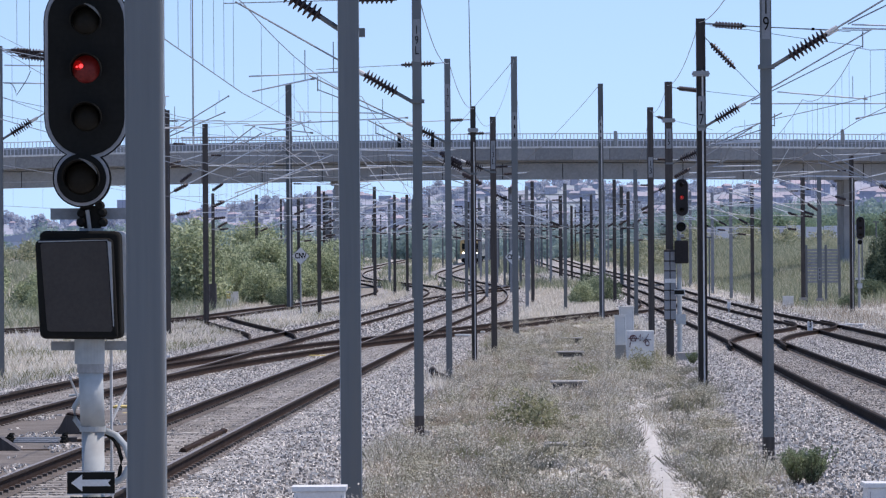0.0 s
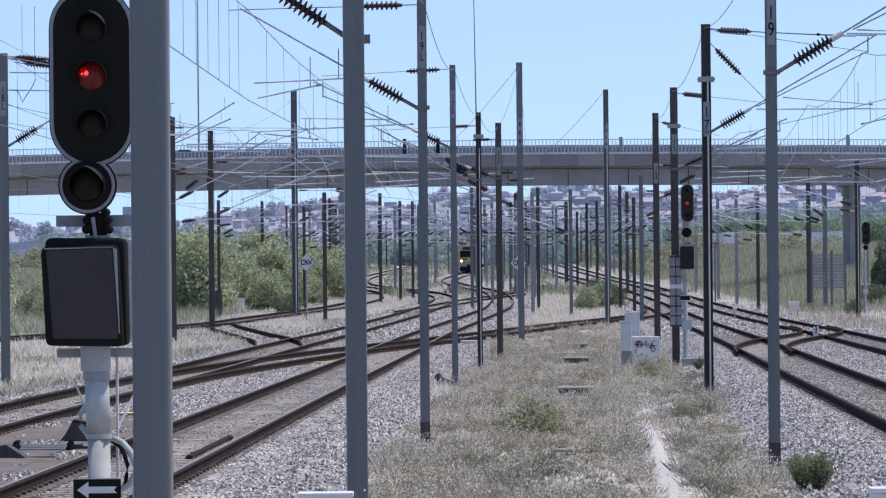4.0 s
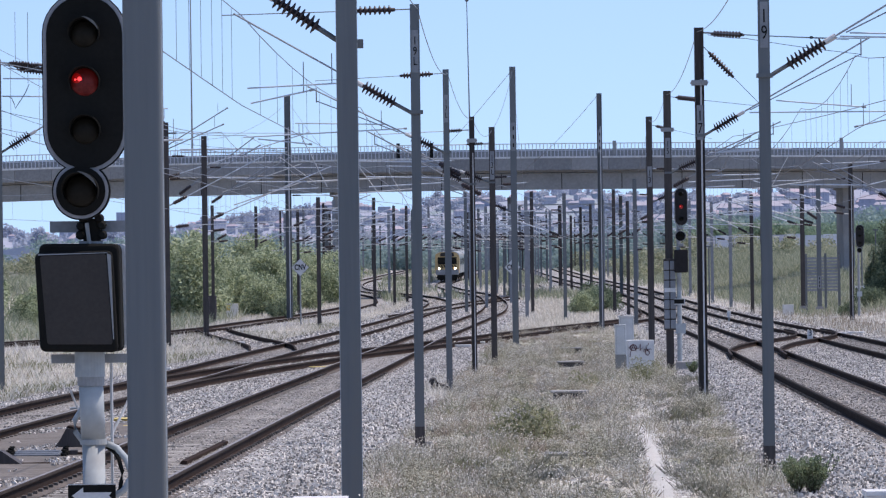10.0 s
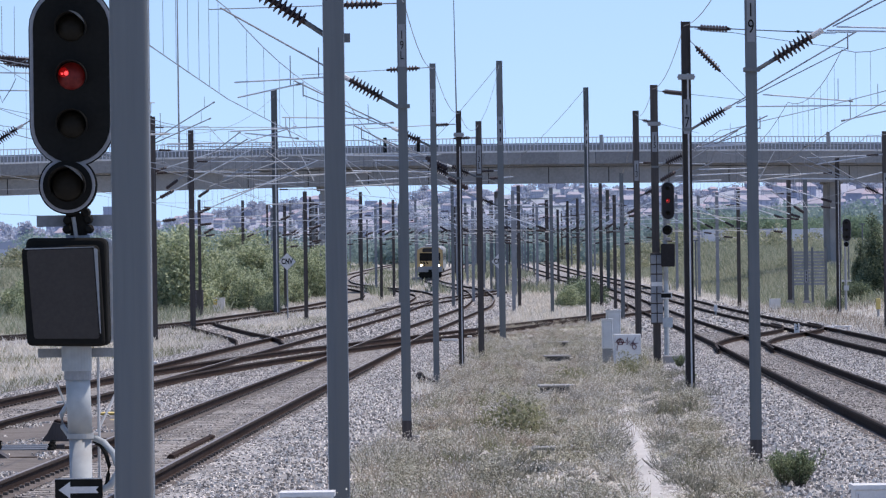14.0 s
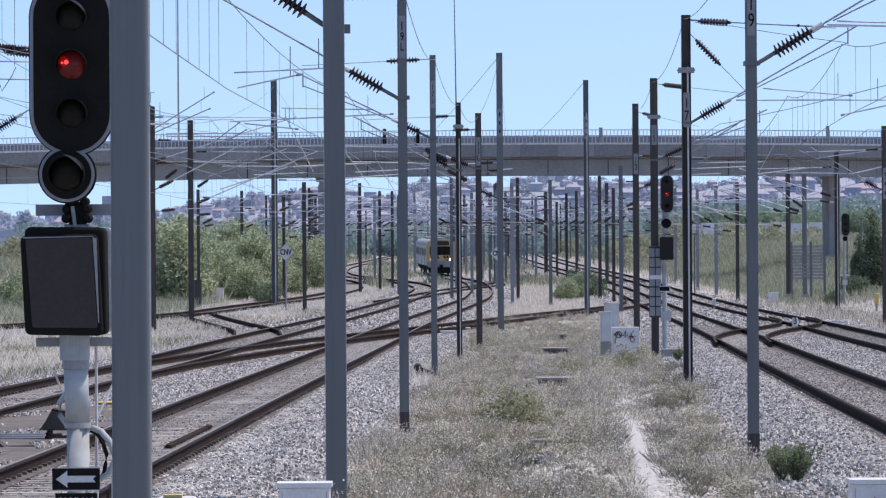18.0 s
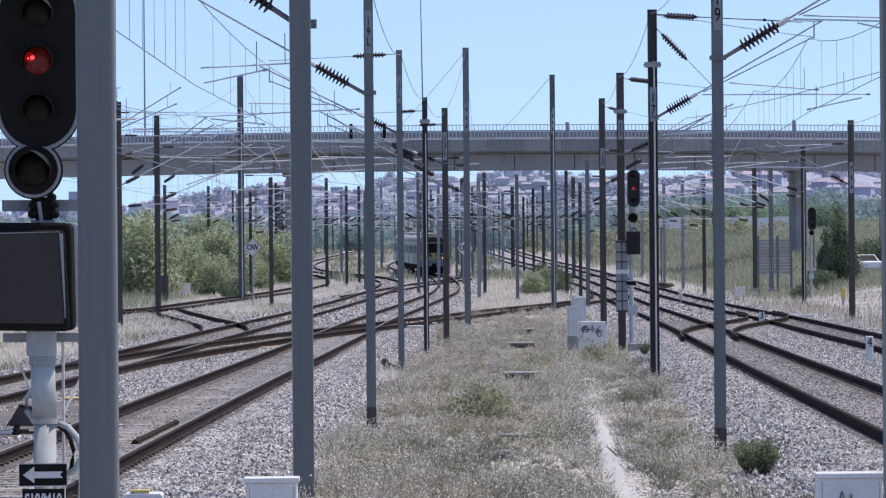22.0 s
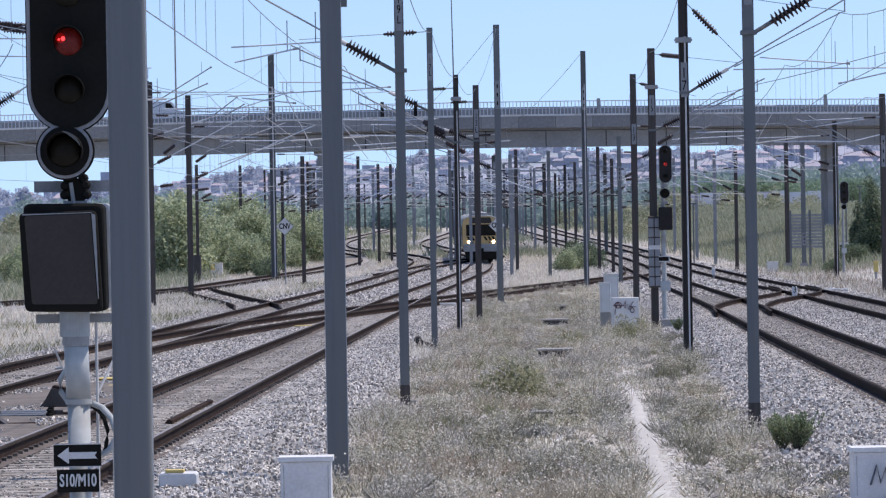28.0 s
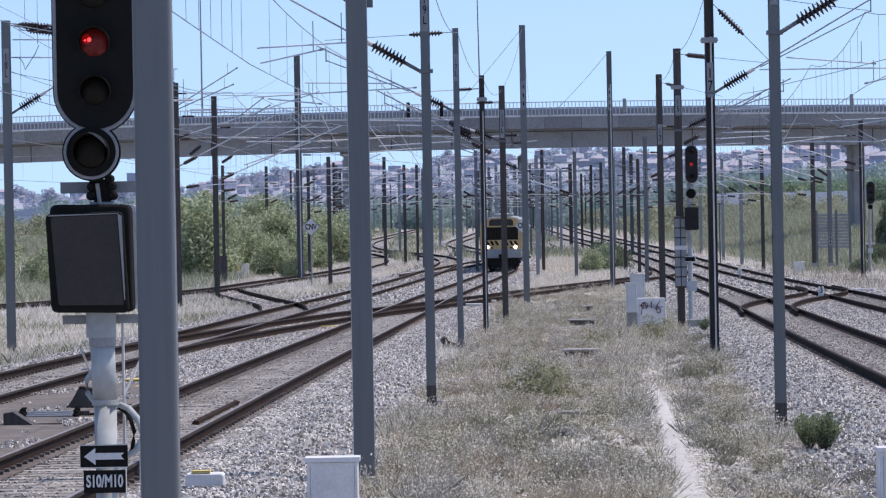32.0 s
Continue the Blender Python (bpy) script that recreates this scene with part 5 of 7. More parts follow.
def far_signal(x, y, z, r, half, panel, top, label, lit=None, low_z=0.0):
    s = thing("railway_signal", x, y, z, label, "signal", "railway signals")
    part("pole", Shape().cyl((-0.08, 0.1, -0.1), (-0.08, 0.1, 2.9), 0.075, 14), OFFWHITE if panel else GREYMID, s, "pale signal pole")
    part("upper_pole", Shape().cyl((-0.08, 0.1, 2.9), (-0.08, 0.1, top - half - r - 0.1), 0.06, 12), GREYMID, s)
    if low_z:
        for zz in (low_z + 0.24, low_z - 0.27):
            part("fitting", Shape().bevelled(-0.09, -0.08, zz - 0.05, 0.07, 0.1, zz + 0.05, 0.02), GREYMID, s)
    signal_head(s, top - half - r, r, half, r * 0.34, lit or DARKGLASS, 0.015, FARBLACK)
    zz = low_z or top - 2 * half - 2 * r - 0.17
    low = part("lower_unit", disc(-0.03, zz, 0.145, -0.12, 0.06, 24), BLACK, s, "round black lower light")
    part("rim", disc(-0.03, zz, 0.165, -0.11, 0.05, 24), RIMGREY, low)
    part("hood", hood(-0.03, zz, 0.08, -0.12, 0.15), BLACK, low)
    if panel:
        part("indicator_panel", Shape().bevelled(-0.22, -0.15, zz - 1.1, 0.19, 0.1, zz - 0.41, 0.03), FARBLACK, s, "black route indicator box")
        board = part("arrow_board", Shape().box(-0.24, -0.1, 1.92, 0.08, -0.08, 2.1), BLACK, s, "small black board with a pale border")
        part("border", Shape().box(-0.24, -0.104, 1.92, 0.08, -0.1005, 1.945).box(-0.24, -0.104, 2.075, 0.08, -0.1005, 2.1).box(0.055, -0.104, 1.945, 0.08, -0.1005, 2.075), PALE, board)
    part("sign", Shape().box(-0.2, -0.03, 1.05, 0.1, 0.0, 1.35), OFFWHITE, s, "small pale sign")
    return s


far_signal(7.19, 136.0, -0.25, 0.195, 0.375, True, 5.43, "small black signal on a pole showing red", REDFAR, 3.98)
far_signal(24.75, 268.0, 0.2, 0.25, 0.42, False, 5.3, "black signal with a pale pole beside a mast")
far_signal(18.62, 262.0, 0.2, 0.2, 0.4, False, 5.3, "distant black signal by the outer track")


def relay_box():
    b = thing("equipment_box", 6.84, 136.2, -0.25, "grey slatted equipment box fixed to a mast", "box")
    part("box", Shape().bevelled(-0.19, -0.12, 1.15, 0.17, 0.0, 3.3, 0.02), BROWN, b)
    for k in range(7):
        for s in (-1, 1):
            part("drawer", Shape().bevelled(-0.01 + s * 0.095 - 0.08, -0.15, 1.2 + k * 0.295, -0.01 + s * 0.095 + 0.08, -0.115, 1.46 + k * 0.295, 0.012), PLATE, b)
    part("label_strip", Shape().box(-0.18, -0.16, 2.3, 0.16, -0.152, 2.42), WHITE, b)


relay_box()


# ---- cabinets and small trackside things ----
def cabinet(x, y, w, d, h, label, foot=0.14, paint=None, lid=True):
    c = thing("trackside_cabinet", x, y, terrain(x, y) - 0.02, label, "cabinet", "trackside cabinets")
    part("plinth", Shape().box(-w * 0.5 + 0.01, -d / 2 + 0.01, 0, w * 0.5 - 0.01, d / 2, foot), CONCRETE, c, "grey plinth")
    part("body", Shape().bevelled(-w / 2, -d / 2, foot, w / 2, d / 2, foot + h, 0.012), paint or WHITE, c)
    if lid:
        part("lid", Shape().box(-w / 2 - 0.02, -d / 2 - 0.02, foot + h, w / 2 + 0.02, d / 2 + 0.02, foot + h + 0.045), paint or WHITE, c)
    part("door_seam", Shape().box(-w / 2 + 0.03, -d / 2 - 0.003, foot + 0.04, -w / 2 + 0.036, -d / 2 + 0.004, foot + h - 0.04).box(w / 2 - 0.036, -d / 2 - 0.003, foot + 0.04, w / 2 - 0.03, -d / 2 + 0.004, foot + h - 0.04), GREYMID, c)
    return c


c = cabinet(5.87, 135.0, 0.81, 0.5, 0.88, "white cabinet with dark red spray scribble", foot=0.12, lid=False)
g = Shape().line([(-0.22 + 0.1 * math.cos(a * 0.55), -0.265, 0.78 + 0.09 * math.sin(a * 0.55)) for a in range(13)], 0.011, 4)
g.line([(-0.36, -0.265, 0.76), (-0.3, -0.265, 0.8), (-0.22, -0.265, 0.88), (-0.14, -0.265, 0.68)], 0.011, 4)
g.line([(-0.32, -0.265, 0.5), (-0.31, -0.265, 0.62), (-0.22, -0.265, 0.86)], 0.011, 4)
g.line([(-0.34, -0.265, 0.77), (-0.06, -0.265, 0.76), (0.0, -0.265, 0.9), (-0.02, -0.265, 0.68), (0.06, -0.265, 0.8), (0.08, -0.265, 0.66), (0.18, -0.265, 0.84), (0.12, -0.265, 0.64)], 0.011, 4)
g.line([(0.2 + 0.06 * math.cos(a * 0.6), -0.265, 0.62 + 0.07 * math.sin(a * 0.6)) for a in range(12)] + [(0.16, -0.265, 0.76), (0.24, -0.265, 0.9)], 0.011, 4)
g.line([(0.1, -0.265, 0.72), (0.32, -0.265, 0.73)], 0.01, 4)
part("scribble", g, GRAFFITI, c, "dark red spray scribble")
cabinet(5.455, 139.5, 0.33, 0.45, 0.88, "slim pale cabinet on a concrete plinth", foot=0.5)
cabinet(5.76, 142.3, 0.45, 0.45, 1.2, "pale cabinet behind the white ones", foot=0.42)
c = cabinet(-1.23, 44.5, 0.5, 0.42, 0.57, "white trackside cabinet with a flat lid", foot=0.1)
c = cabinet(4.55, 45.5, 0.64, 0.45, 0.48, "white trackside cabinet with dark marks beside ballast", foot=0.1)
g = Shape().line([(-0.15, -0.235, 0.25), (-0.09, -0.235, 0.45), (-0.05, -0.235, 0.27), (0.0, -0.235, 0.42), (0.03, -0.235, 0.26)], 0.012, 4)
part("scribble", g, TEALBOX, c, "dark spray marks")
cabinet(23.12, 303.0, 0.72, 0.5, 0.7, "pale box beside the outer track", foot=0.1, lid=False).location.z = terrain(23.12, 303.0) - 0.1
c = cabinet(-14.95, 320.0, 0.85, 0.6, 0.95, "grey-white cabinet with a yellow plate before the bushes", foot=0.1)
part("yellow_plate", Shape().box(-0.4, -0.33, 0.6, -0.1, -0.302, 1.0), AMBER, c, "faded yellow plate")
cabinet(-15.3, 300.0, 0.5, 0.5, 1.8, "dark weathered post box before the bushes", foot=0.05, paint=BROWN, lid=False)

b = thing("track_box", -2.75, 49.2, -0.25, "small white track box with a yellow top", "box")
part("shell", Shape().bevelled(-0.21, -0.15, 0.05, 0.21, 0.15, 0.22, 0.02), WHITE, b)
part("cap", Shape().box(-0.14, -0.14, 0.222, 0.06, 0.1, 0.25), AMBER, b, "yellow cap")
part("leg", Shape().box(-0.16, -0.1, -0.02, -0.1, 0.1, 0.06), BLACK, b)
part("leg", Shape().box(0.1, -0.1, -0.02, 0.16, 0.1, 0.06), BLACK, b)

for x, y, sc in COVERS:
    o = thing("concrete_cover", x, y, terrain(x, y) - (0.06 if y > 80 else 0.2), "weathered concrete duct cover in dry grass", "slab", "concrete covers")
    part("pit_wall", Shape().box(-0.4 * sc, -0.36, 0, 0.4 * sc, 0.38, 0.2), ASPHALT, o, "dark rough pit wall")
    part("lid", Shape().bevelled(-0.47 * sc, -0.42, 0.2, 0.47 * sc, 0.42, 0.255, 0.02), CONCRETE, o, "pale weathered lid")


def point_machine(x, y, turn, label, paint=None):
    p = thing("point_machine", x, y, -0.22, label, "point machine", "point machines", turn=turn)
    for k in range(3):
        part("case", Shape().bevelled(-0.36, -0.5 + 0.34 * k, 0, 0.36, -0.22 + 0.34 * k, 0.1 + 0.015 * k, 0.02), paint or TEALBOX, p)
    for e in (-0.42, 0.42):
        for k in range(4):
            part("bolt", Shape().lathe((e + 0.02 * (k % 2), -0.5 + 0.28 * k, 0), (e + 0.02 * (k % 2), -0.5 + 0.28 * k, 0.17 + 0.03 * (k % 2)), ((0, 0.05), (0.6, 0.05), (0.65, 0.03), (0.85, 0.03), (0.9, 0.045), (1, 0.04)), 8), BLACK, p)
    part("rod", Shape().cyl((0.35, 0, 0.08), (1.1, 0, 0.1), 0.025, 6), RUST, p)
    part("lever", Shape().box(0.5, -0.1, 0, 0.62, 0.1, 0.14), BROWN, p, "rusty lever")


point_machine(-6.3, 69.9, 3, "blue-grey point machine between two tracks")
p = thing("point_lever", -0.16, 114.4, -0.34, "small dark point lever beside a mast", "point lever")
part("base", Shape().extrude(((-0.3, 0.0), (0.2, 0.0), (0.2, 0.18), (-0.05, 0.2), (-0.3, 0.08)), -0.3, 0.3), BROWN, p)
part("weight", Shape().lathe((-0.12, -0.2, 0.27), (-0.12, 0.2, 0.27), ((0, 0.07), (0.15, 0.1), (0.85, 0.1), (1, 0.07)), 14), BROWN, p, "round dark counterweight")
part("arm", Shape().cyl((-0.12, 0, 0.27), (0.25, 0, 0.12), 0.03, 6), RUST, p)
hose = Shape().line([(-0.3, 0, 0.3), (-0.1, 0, 0.32), (0.05, 0, 0.22), (0.1, 0, 0.05), (0.05, 0, -0.1), (-0.1, 0, -0.2)], 0.025, 6)
o = solid("cable_hose", hose, OFFWHITE, "pale bent cable hose beside the rails", "hose", smooth=True)
o.matrix_basis = pose(-6.0, 76.0, 0.1)
for k in (0, 1):
    hose = Shape().line([(-0.35, 0, 0.42 - 0.05 * k), (-0.12, 0, 0.4 - 0.05 * k), (0.03 - 0.05 * k, 0, 0.3), (0.09 - 0.07 * k, 0, 0.16), (0.05 - 0.07 * k, 0, 0.04), (-0.08, 0, -0.03), (-0.25, 0, -0.05)], 0.024, 8)
    o = solid("cable_hose", hose, OFFWHITE if k == 0 else BLACK, "pale bent cable hose beside the rails" if k == 0 else "dark bent cable hose beside the rails", "hose", smooth=True)
    o.matrix_basis = pose(-6.74, 65.6 + 0.1 * k, -0.2)
h = thing("switch_housing", -6.62, 66.6, -0.22, "dark slanted switch cover between two tracks", "switch gear")
part("cover", Shape().extrude(((-0.04, 0.0), (0.42, 0.0), (0.44, 0.04), (0.1, 0.27), (-0.04, 0.25)), -0.25, 0.25), BROWN, h, "slanted dark steel cover")
part("rod", Shape().cyl((0.3, 0, 0.06), (0.8, 0, 0.06), 0.03, 6), RUST, h)
h = thing("switch_housing", -6.12, 73.4, -0.22, "dark rusty switch housing between two tracks", "switch gear")
part("body", Shape().extrude(((-0.26, 0.0), (0.26, 0.0), (0.22, 0.34), (0.0, 0.38), (-0.1, 0.2)), -0.3, 0.3), BROWN, h)
part("lid", Shape().extrude(((0.0, 0.385), (0.25, 0.345), (0.25, 0.37), (0.02, 0.42)), -0.25, 0.25), RUST, h, "sloping dark lid")
part("rod", Shape().cyl((0.28, 0, 0.1), (0.9, 0, 0.08), 0.03, 6), RUST, h)
o = solid("derail_block", Shape().extrude(((-0.05, 0), (0.07, 0), (0.07, 0.07), (0.0, 0.085), (-0.05, 0.02)), -3.8, 4.6), RUST, "dark steel check bar beside a rail", "block")
o.matrix_basis = pose(-3.76, 70.0, -0.2, 0, 0, -1.4)


def marker(x, y, z, w, h, paint, label, number=""):
    t = thing("track_marker", x, y, z, label, "marker", "track markers")
    part("stem", Shape().cyl((0, 0, 0), (0, 0, h * 0.5), w * 0.28, 8), GREYMID, t)
    part("cap", Shape().bevelled(-w / 2, -w / 2, h * (0.02 if number else 0.4), w / 2, w / 2, h, w * 0.12), paint, t)
    if number:
        lettering("number", number, w * 1.9, BLACK, t, pose(0, -w / 2 - 0.006, h * 0.76) @ Matrix.Diagonal((0.8, 1, 1, 1)), "black painted number")
        part("foot", Shape().lathe((0, 0, -0.05), (0, 0, 0.05), ((0, w * 2.0), (0.6, w * 1.5), (1, w * 0.6)), 10), CONCRETE, t, "pale concrete foot")


marker(14.55, 179.5, -0.2, 0.2, 0.56, WHITE, "short white marker post numbered 3", "3")
marker(16.55, 262, -0.1, 0.2, 0.65, WHITE, "short white marker post between tracks")
marker(12.25, 116.8, -0.28, 0.18, 0.72, WHITE, "short white marker post numbered 4", "4")
for x, y, w in ((1.15, 190, 1.2), (0.7, 181, 0.8), (-9.3, 200, 1.0), (-9.0, 140, 1.1), (17.9, 205, 0.8), (18.83, 207, 0.9)):
    o = solid("painted_board", Shape().bevelled(-w / 2, -0.12, 0, w / 2, 0.12, 0.09, 0.02), WHITE, "low white painted board between the rails", "board", "painted boards")
    o.matrix_basis = pose(x, y, -0.17)
o = solid("yellow_plate", Shape().bevelled(-0.4, -0.15, 0, 0.4, 0.15, 0.06, 0.02), AMBER, "faded yellow plate on the ballast", "plate")
o.matrix_basis = pose(-4.0, 141, -0.2)
o = solid("yellow_plate", Shape().bevelled(-0.2, -0.3, 0, 0.2, 0.3, 0.05, 0.02), AMBER, "small faded yellow plate on the ballast", "plate")
o.matrix_basis = pose(-6.24, 88.0, -0.17)
marker(23.55, 237.5, 0.0, 0.24, 0.95, AMBER, "yellow marker post on the verge")
o = solid("concrete_block", Shape().bevelled(-0.09, -0.12, 0, 0.09, 0.12, 0.2, 0.02), CONCRETE, "small pale concrete block at a mast foot", "block")
o.matrix_basis = pose(-0.29, 74.6, -0.38)
o = solid("signal_plinth", Shape().bevelled(-0.36, -0.25, 0, 0.36, 0.3, 0.34, 0.03), CONCRETE, "dark concrete plinth under the small signal", "plinth")
o.matrix_basis = pose(7.35, 135.8, -0.38)
o = solid("yellow_plate", Shape().bevelled(-0.09, -0.1, 0, 0.09, 0.1, 0.06, 0.02), AMBER, "small yellow plate on the ballast", "plate")
o.matrix_basis = pose(-5.9, 84, -0.2)
marker(29.5, 262, 0.9, 0.35, 1.0, AMBER, "yellow marker post in dry grass")


def cnv_sign(x, y, z, h, label):
    s = thing("diamond_sign", x, y, z, label, "sign", "diamond signs")
    part("post", Shape().cyl((0, 0.03, 0), (0, 0.03, h), 0.045, 8), GREYMID, s)
    r = 0.52
    b = part("board", Shape().extrude(((0, h - r), (r, h), (0, h + r), (-r, h)), -0.02, 0.0), WHITE, s, "white diamond board")
    part("border", Shape().extrude(((0, h - r * 1.05), (r * 1.05, h), (0, h + r * 1.05), (-r * 1.05, h)), -0.012, 0.008), GREYMID, s)
    lettering("letters", "CNV", 0.46, BLACK, b, pose(0, -0.026, h) @ Matrix.Diagonal((0.72, 1, 1, 1)), "black letters CNV", 0.014)


cnv_sign(-8.7, 276.0, -0.12, 3.55, "white diamond sign reading CNV on a post")
cnv_sign(4.65, 302.0, 0.0, 3.35, "white diamond sign reading CNV on a post")


# ---- road bridge ----
def bridge():
    y, half = 420.0, 400
    g = thing("road_bridge", 0, 0, 0, "grey concrete road bridge with a metal railing", "bridge", kind="structure")

    def crest(x):
        return -0.00024 * min(abs(x - 5), 120) ** 2

    def beam(z0, z1, y0, y1):
        s = Shape()
        xs = [-700, -400, -200, -120, *range(-100, 121, 10), 200, 400]
        for x in xs:
            for yy, z in ((y0, z0), (y0, z1), (y1, z1), (y1, z0)):
                s.v.append((x, yy, z + crest(x)))
        for i in range(len(xs) - 1):
            s.f += [(i * 4 + k, (i + 1) * 4 + k, (i + 1) * 4 + (k + 1) % 4, i * 4 + (k + 1) % 4) for k in range(4)]
        s.f += [(0, 1, 2, 3), tuple(range(len(s.v) - 1, len(s.v) - 5, -1))]
        return s

    part("deck", beam(12.5, 12.9, y + 0.5, y + 10.5), CONCRETE_B, g)
    part("road_surface", beam(12.9, 14.05, y + 0.6, y + 10.4), ASPHALT, g)
    part("girder", beam(10.95, 12.45, y + 0.9, y + 3.0), CONCRETE_B, g, "deep concrete girder")
    part("girder", beam(11.2, 12.45, y + 8.0, y + 9.4), CONCRETE_B, g)
    for k in range(-12, 14):
        x = k * 5.6
        part("joint", Shape().box(x - 0.035, y + 0.885, 10.97 + crest(x), x + 0.035, y + 0.91, 12.42 + crest(x)), BLACK, g, "dark joint of the girder")
    edge = Shape().bevelled(-1.72, -0.05, 0, 1.72, 0.5, 1.2, 0.03).mesh("edge_panel", CONCRETE_B)
    for side in (0, 1):
        for k in range(-34, 36):
            o = new("edge_panel", edge)
            o.parent = g
            o.matrix_basis = pose(k * 3.45, y + (10.6 if side else -0.2), 12.68 + crest(k * 3.45))
    post = Shape().box(-0.035, -0.03, 0, 0.035, 0.03, 1.28).mesh("baluster", RAILING)
    for k in range(-142, 148):
        o = new("baluster", post)
        o.parent = g
        o.matrix_basis = pose(k * 0.34, y + 0.05, 13.88 + crest(k * 0.34))
    part("kerb", beam(13.8, 13.97, y - 0.3, y - 0.2), WHITE, g, "pale edge of the deck")
    lamp = part("lamp_pole", Shape().cyl((-23.15, y + 0.3, 13.9), (-23.15, y + 0.3, 30.5), 0.09, 8, 0.05), GREYMID, g, "tall thin lamp pole")
    part("lamp_head", Shape().bevelled(-23.45, y + 0.2, 30.4, -22.25, y + 0.5, 30.6, 0.05), GREYMID, lamp)
    part("top_rail", beam(15.12, 15.2, y, y + 0.1), RAILING, g, "pale metal hand rail")
    part("mid_rail", beam(14.5, 14.56, y + 0.02, y + 0.08), RAILING, g)
    part("kerb_rail", beam(13.95, 14.4, y + 0.5, y + 0.56), GREYMID, g, "grey crash barrier")
    part("far_rail", beam(14.4, 14.95, y + 10.4, y + 10.5), GREYMID, g)
    for x in (-9.6, 37.95):
        p = part("pier", Shape().bevelled(x - 0.55, y + 2.0, -1, x + 0.55, y + 8.6, 10.96, 0.12), CONCRETE, g, "concrete pier")
        part("pier_cap", Shape().box(x - 0.9, y + 3.1, 10.6, x + 0.9, y + 7.9, 11.22), CONCRETE, p)
    for x in (16.1, 37.2, -8.9, -4.0, -2.2, -0.9):
        part("rail_post", Shape().box(x - 0.16, y - 0.02, 13.9, x + 0.16, y + 0.12, 15.35), GREYMID if x > 10 else BLACK, g, "stout railing post")
    part("pipe", Shape().line([(x, y + 1.5, 12.0 + crest(x)) for x in range(20, 80, 5)], 0.06, 5), BLACK, g)


bridge()


def span_wire(a, b, sag, label, clamps=2):
    """A cross wire with small clamps hanging on it."""
    a, b = Vector(a), Vector(b)
    t = thing("span_wire", *a, label, "wire", "span wires")
    pts = []
    for i in range(13):
        u = i / 12
        p = (b - a) * u
        pts.append((p.x, p.y, p.z - sag * 4 * u * (1 - u)))
    part("wire", Shape().line(pts, 0.011), WIRE, t)
    for k in range(clamps):
        p = Vector(pts[3 + k * 5])
        part("clamp", Shape().box(p.x - 0.03, p.y - 0.03, p.z - 0.03, p.x + 0.03, p.y + 0.03, p.z + 0.03), BLACK, t)


for a, b, sag in (((6.0, 104.5, 8.15), (9.9, 104.6, 7.95), 0.03), ((8.7, 189, 7.9), (20.3, 201, 8.1), 0.2), ((-12, 228.5, 9.3), (-3.2, 232, 8.2), 0.15), ((-10.1, 299, 9.2), (3.0, 300, 8.6), 0.3), ((-16.1, 262, 10.8), (-6.6, 264, 10.2), 0.2)):
    span_wire(a, b, sag, "cross wire with small clamps between masts")
for x, y, z, w, up in ((-3.2, 151.2, 5.9, 2.6, 0.1), (-7.9, 117.3, 6.2, 2.4, 0.05), (-6.5, 228, 6.2, 3.4, 0.1), (-8.8, 228, 7.0, 3.4, 1.1), (-10.4, 262, 8.6, 4.6, 1.6), (-6.2, 299, 6.6, 4.2, 0.2), (-4.4, 275, 6.3, 3.6, 0.9), (-2.6, 191, 6.3, 3.2, 0.2), (15.5, 201, 6.6, 3.4, 0.4), (19.5, 271, 6.5, 4.0, -1.1), (18.4, 292, 6.1, 4.4, -0.9)):
    t = thing("registration_tube", x, y, z, "pale tube with hangers under the overhead wire", "tube", "registration tubes")
    part("tube", Shape().cyl((-w / 2, 0, -up / 2), (w / 2, 0, up / 2), 0.03, 6), PALE, t)
    part("hanger", Shape().cyl((w * 0.4, 0, up * 0.4), (w * 0.4, 0, 0.55 + up * 0.4), 0.008, 4), WIRE, t)
    part("hanger", Shape().cyl((-w * 0.45, 0, -up * 0.45), (-w * 0.45, 0, -up * 0.45 - 0.25), 0.012, 4), WIRE, t)

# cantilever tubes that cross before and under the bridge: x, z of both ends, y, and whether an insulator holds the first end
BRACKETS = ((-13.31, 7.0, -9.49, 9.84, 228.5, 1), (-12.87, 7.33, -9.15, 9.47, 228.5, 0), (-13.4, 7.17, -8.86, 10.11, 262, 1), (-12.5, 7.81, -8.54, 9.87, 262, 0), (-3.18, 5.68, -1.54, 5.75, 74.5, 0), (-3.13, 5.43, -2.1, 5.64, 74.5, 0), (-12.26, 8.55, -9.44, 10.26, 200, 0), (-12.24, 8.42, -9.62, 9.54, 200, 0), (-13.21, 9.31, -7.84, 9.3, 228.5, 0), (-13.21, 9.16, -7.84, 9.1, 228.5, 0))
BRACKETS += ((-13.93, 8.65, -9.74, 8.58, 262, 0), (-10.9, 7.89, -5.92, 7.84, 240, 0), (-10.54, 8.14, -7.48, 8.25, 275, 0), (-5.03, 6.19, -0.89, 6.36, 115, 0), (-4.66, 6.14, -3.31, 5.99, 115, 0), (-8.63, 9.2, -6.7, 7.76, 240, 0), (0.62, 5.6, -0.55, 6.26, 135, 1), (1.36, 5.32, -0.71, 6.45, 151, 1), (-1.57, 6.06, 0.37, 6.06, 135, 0))
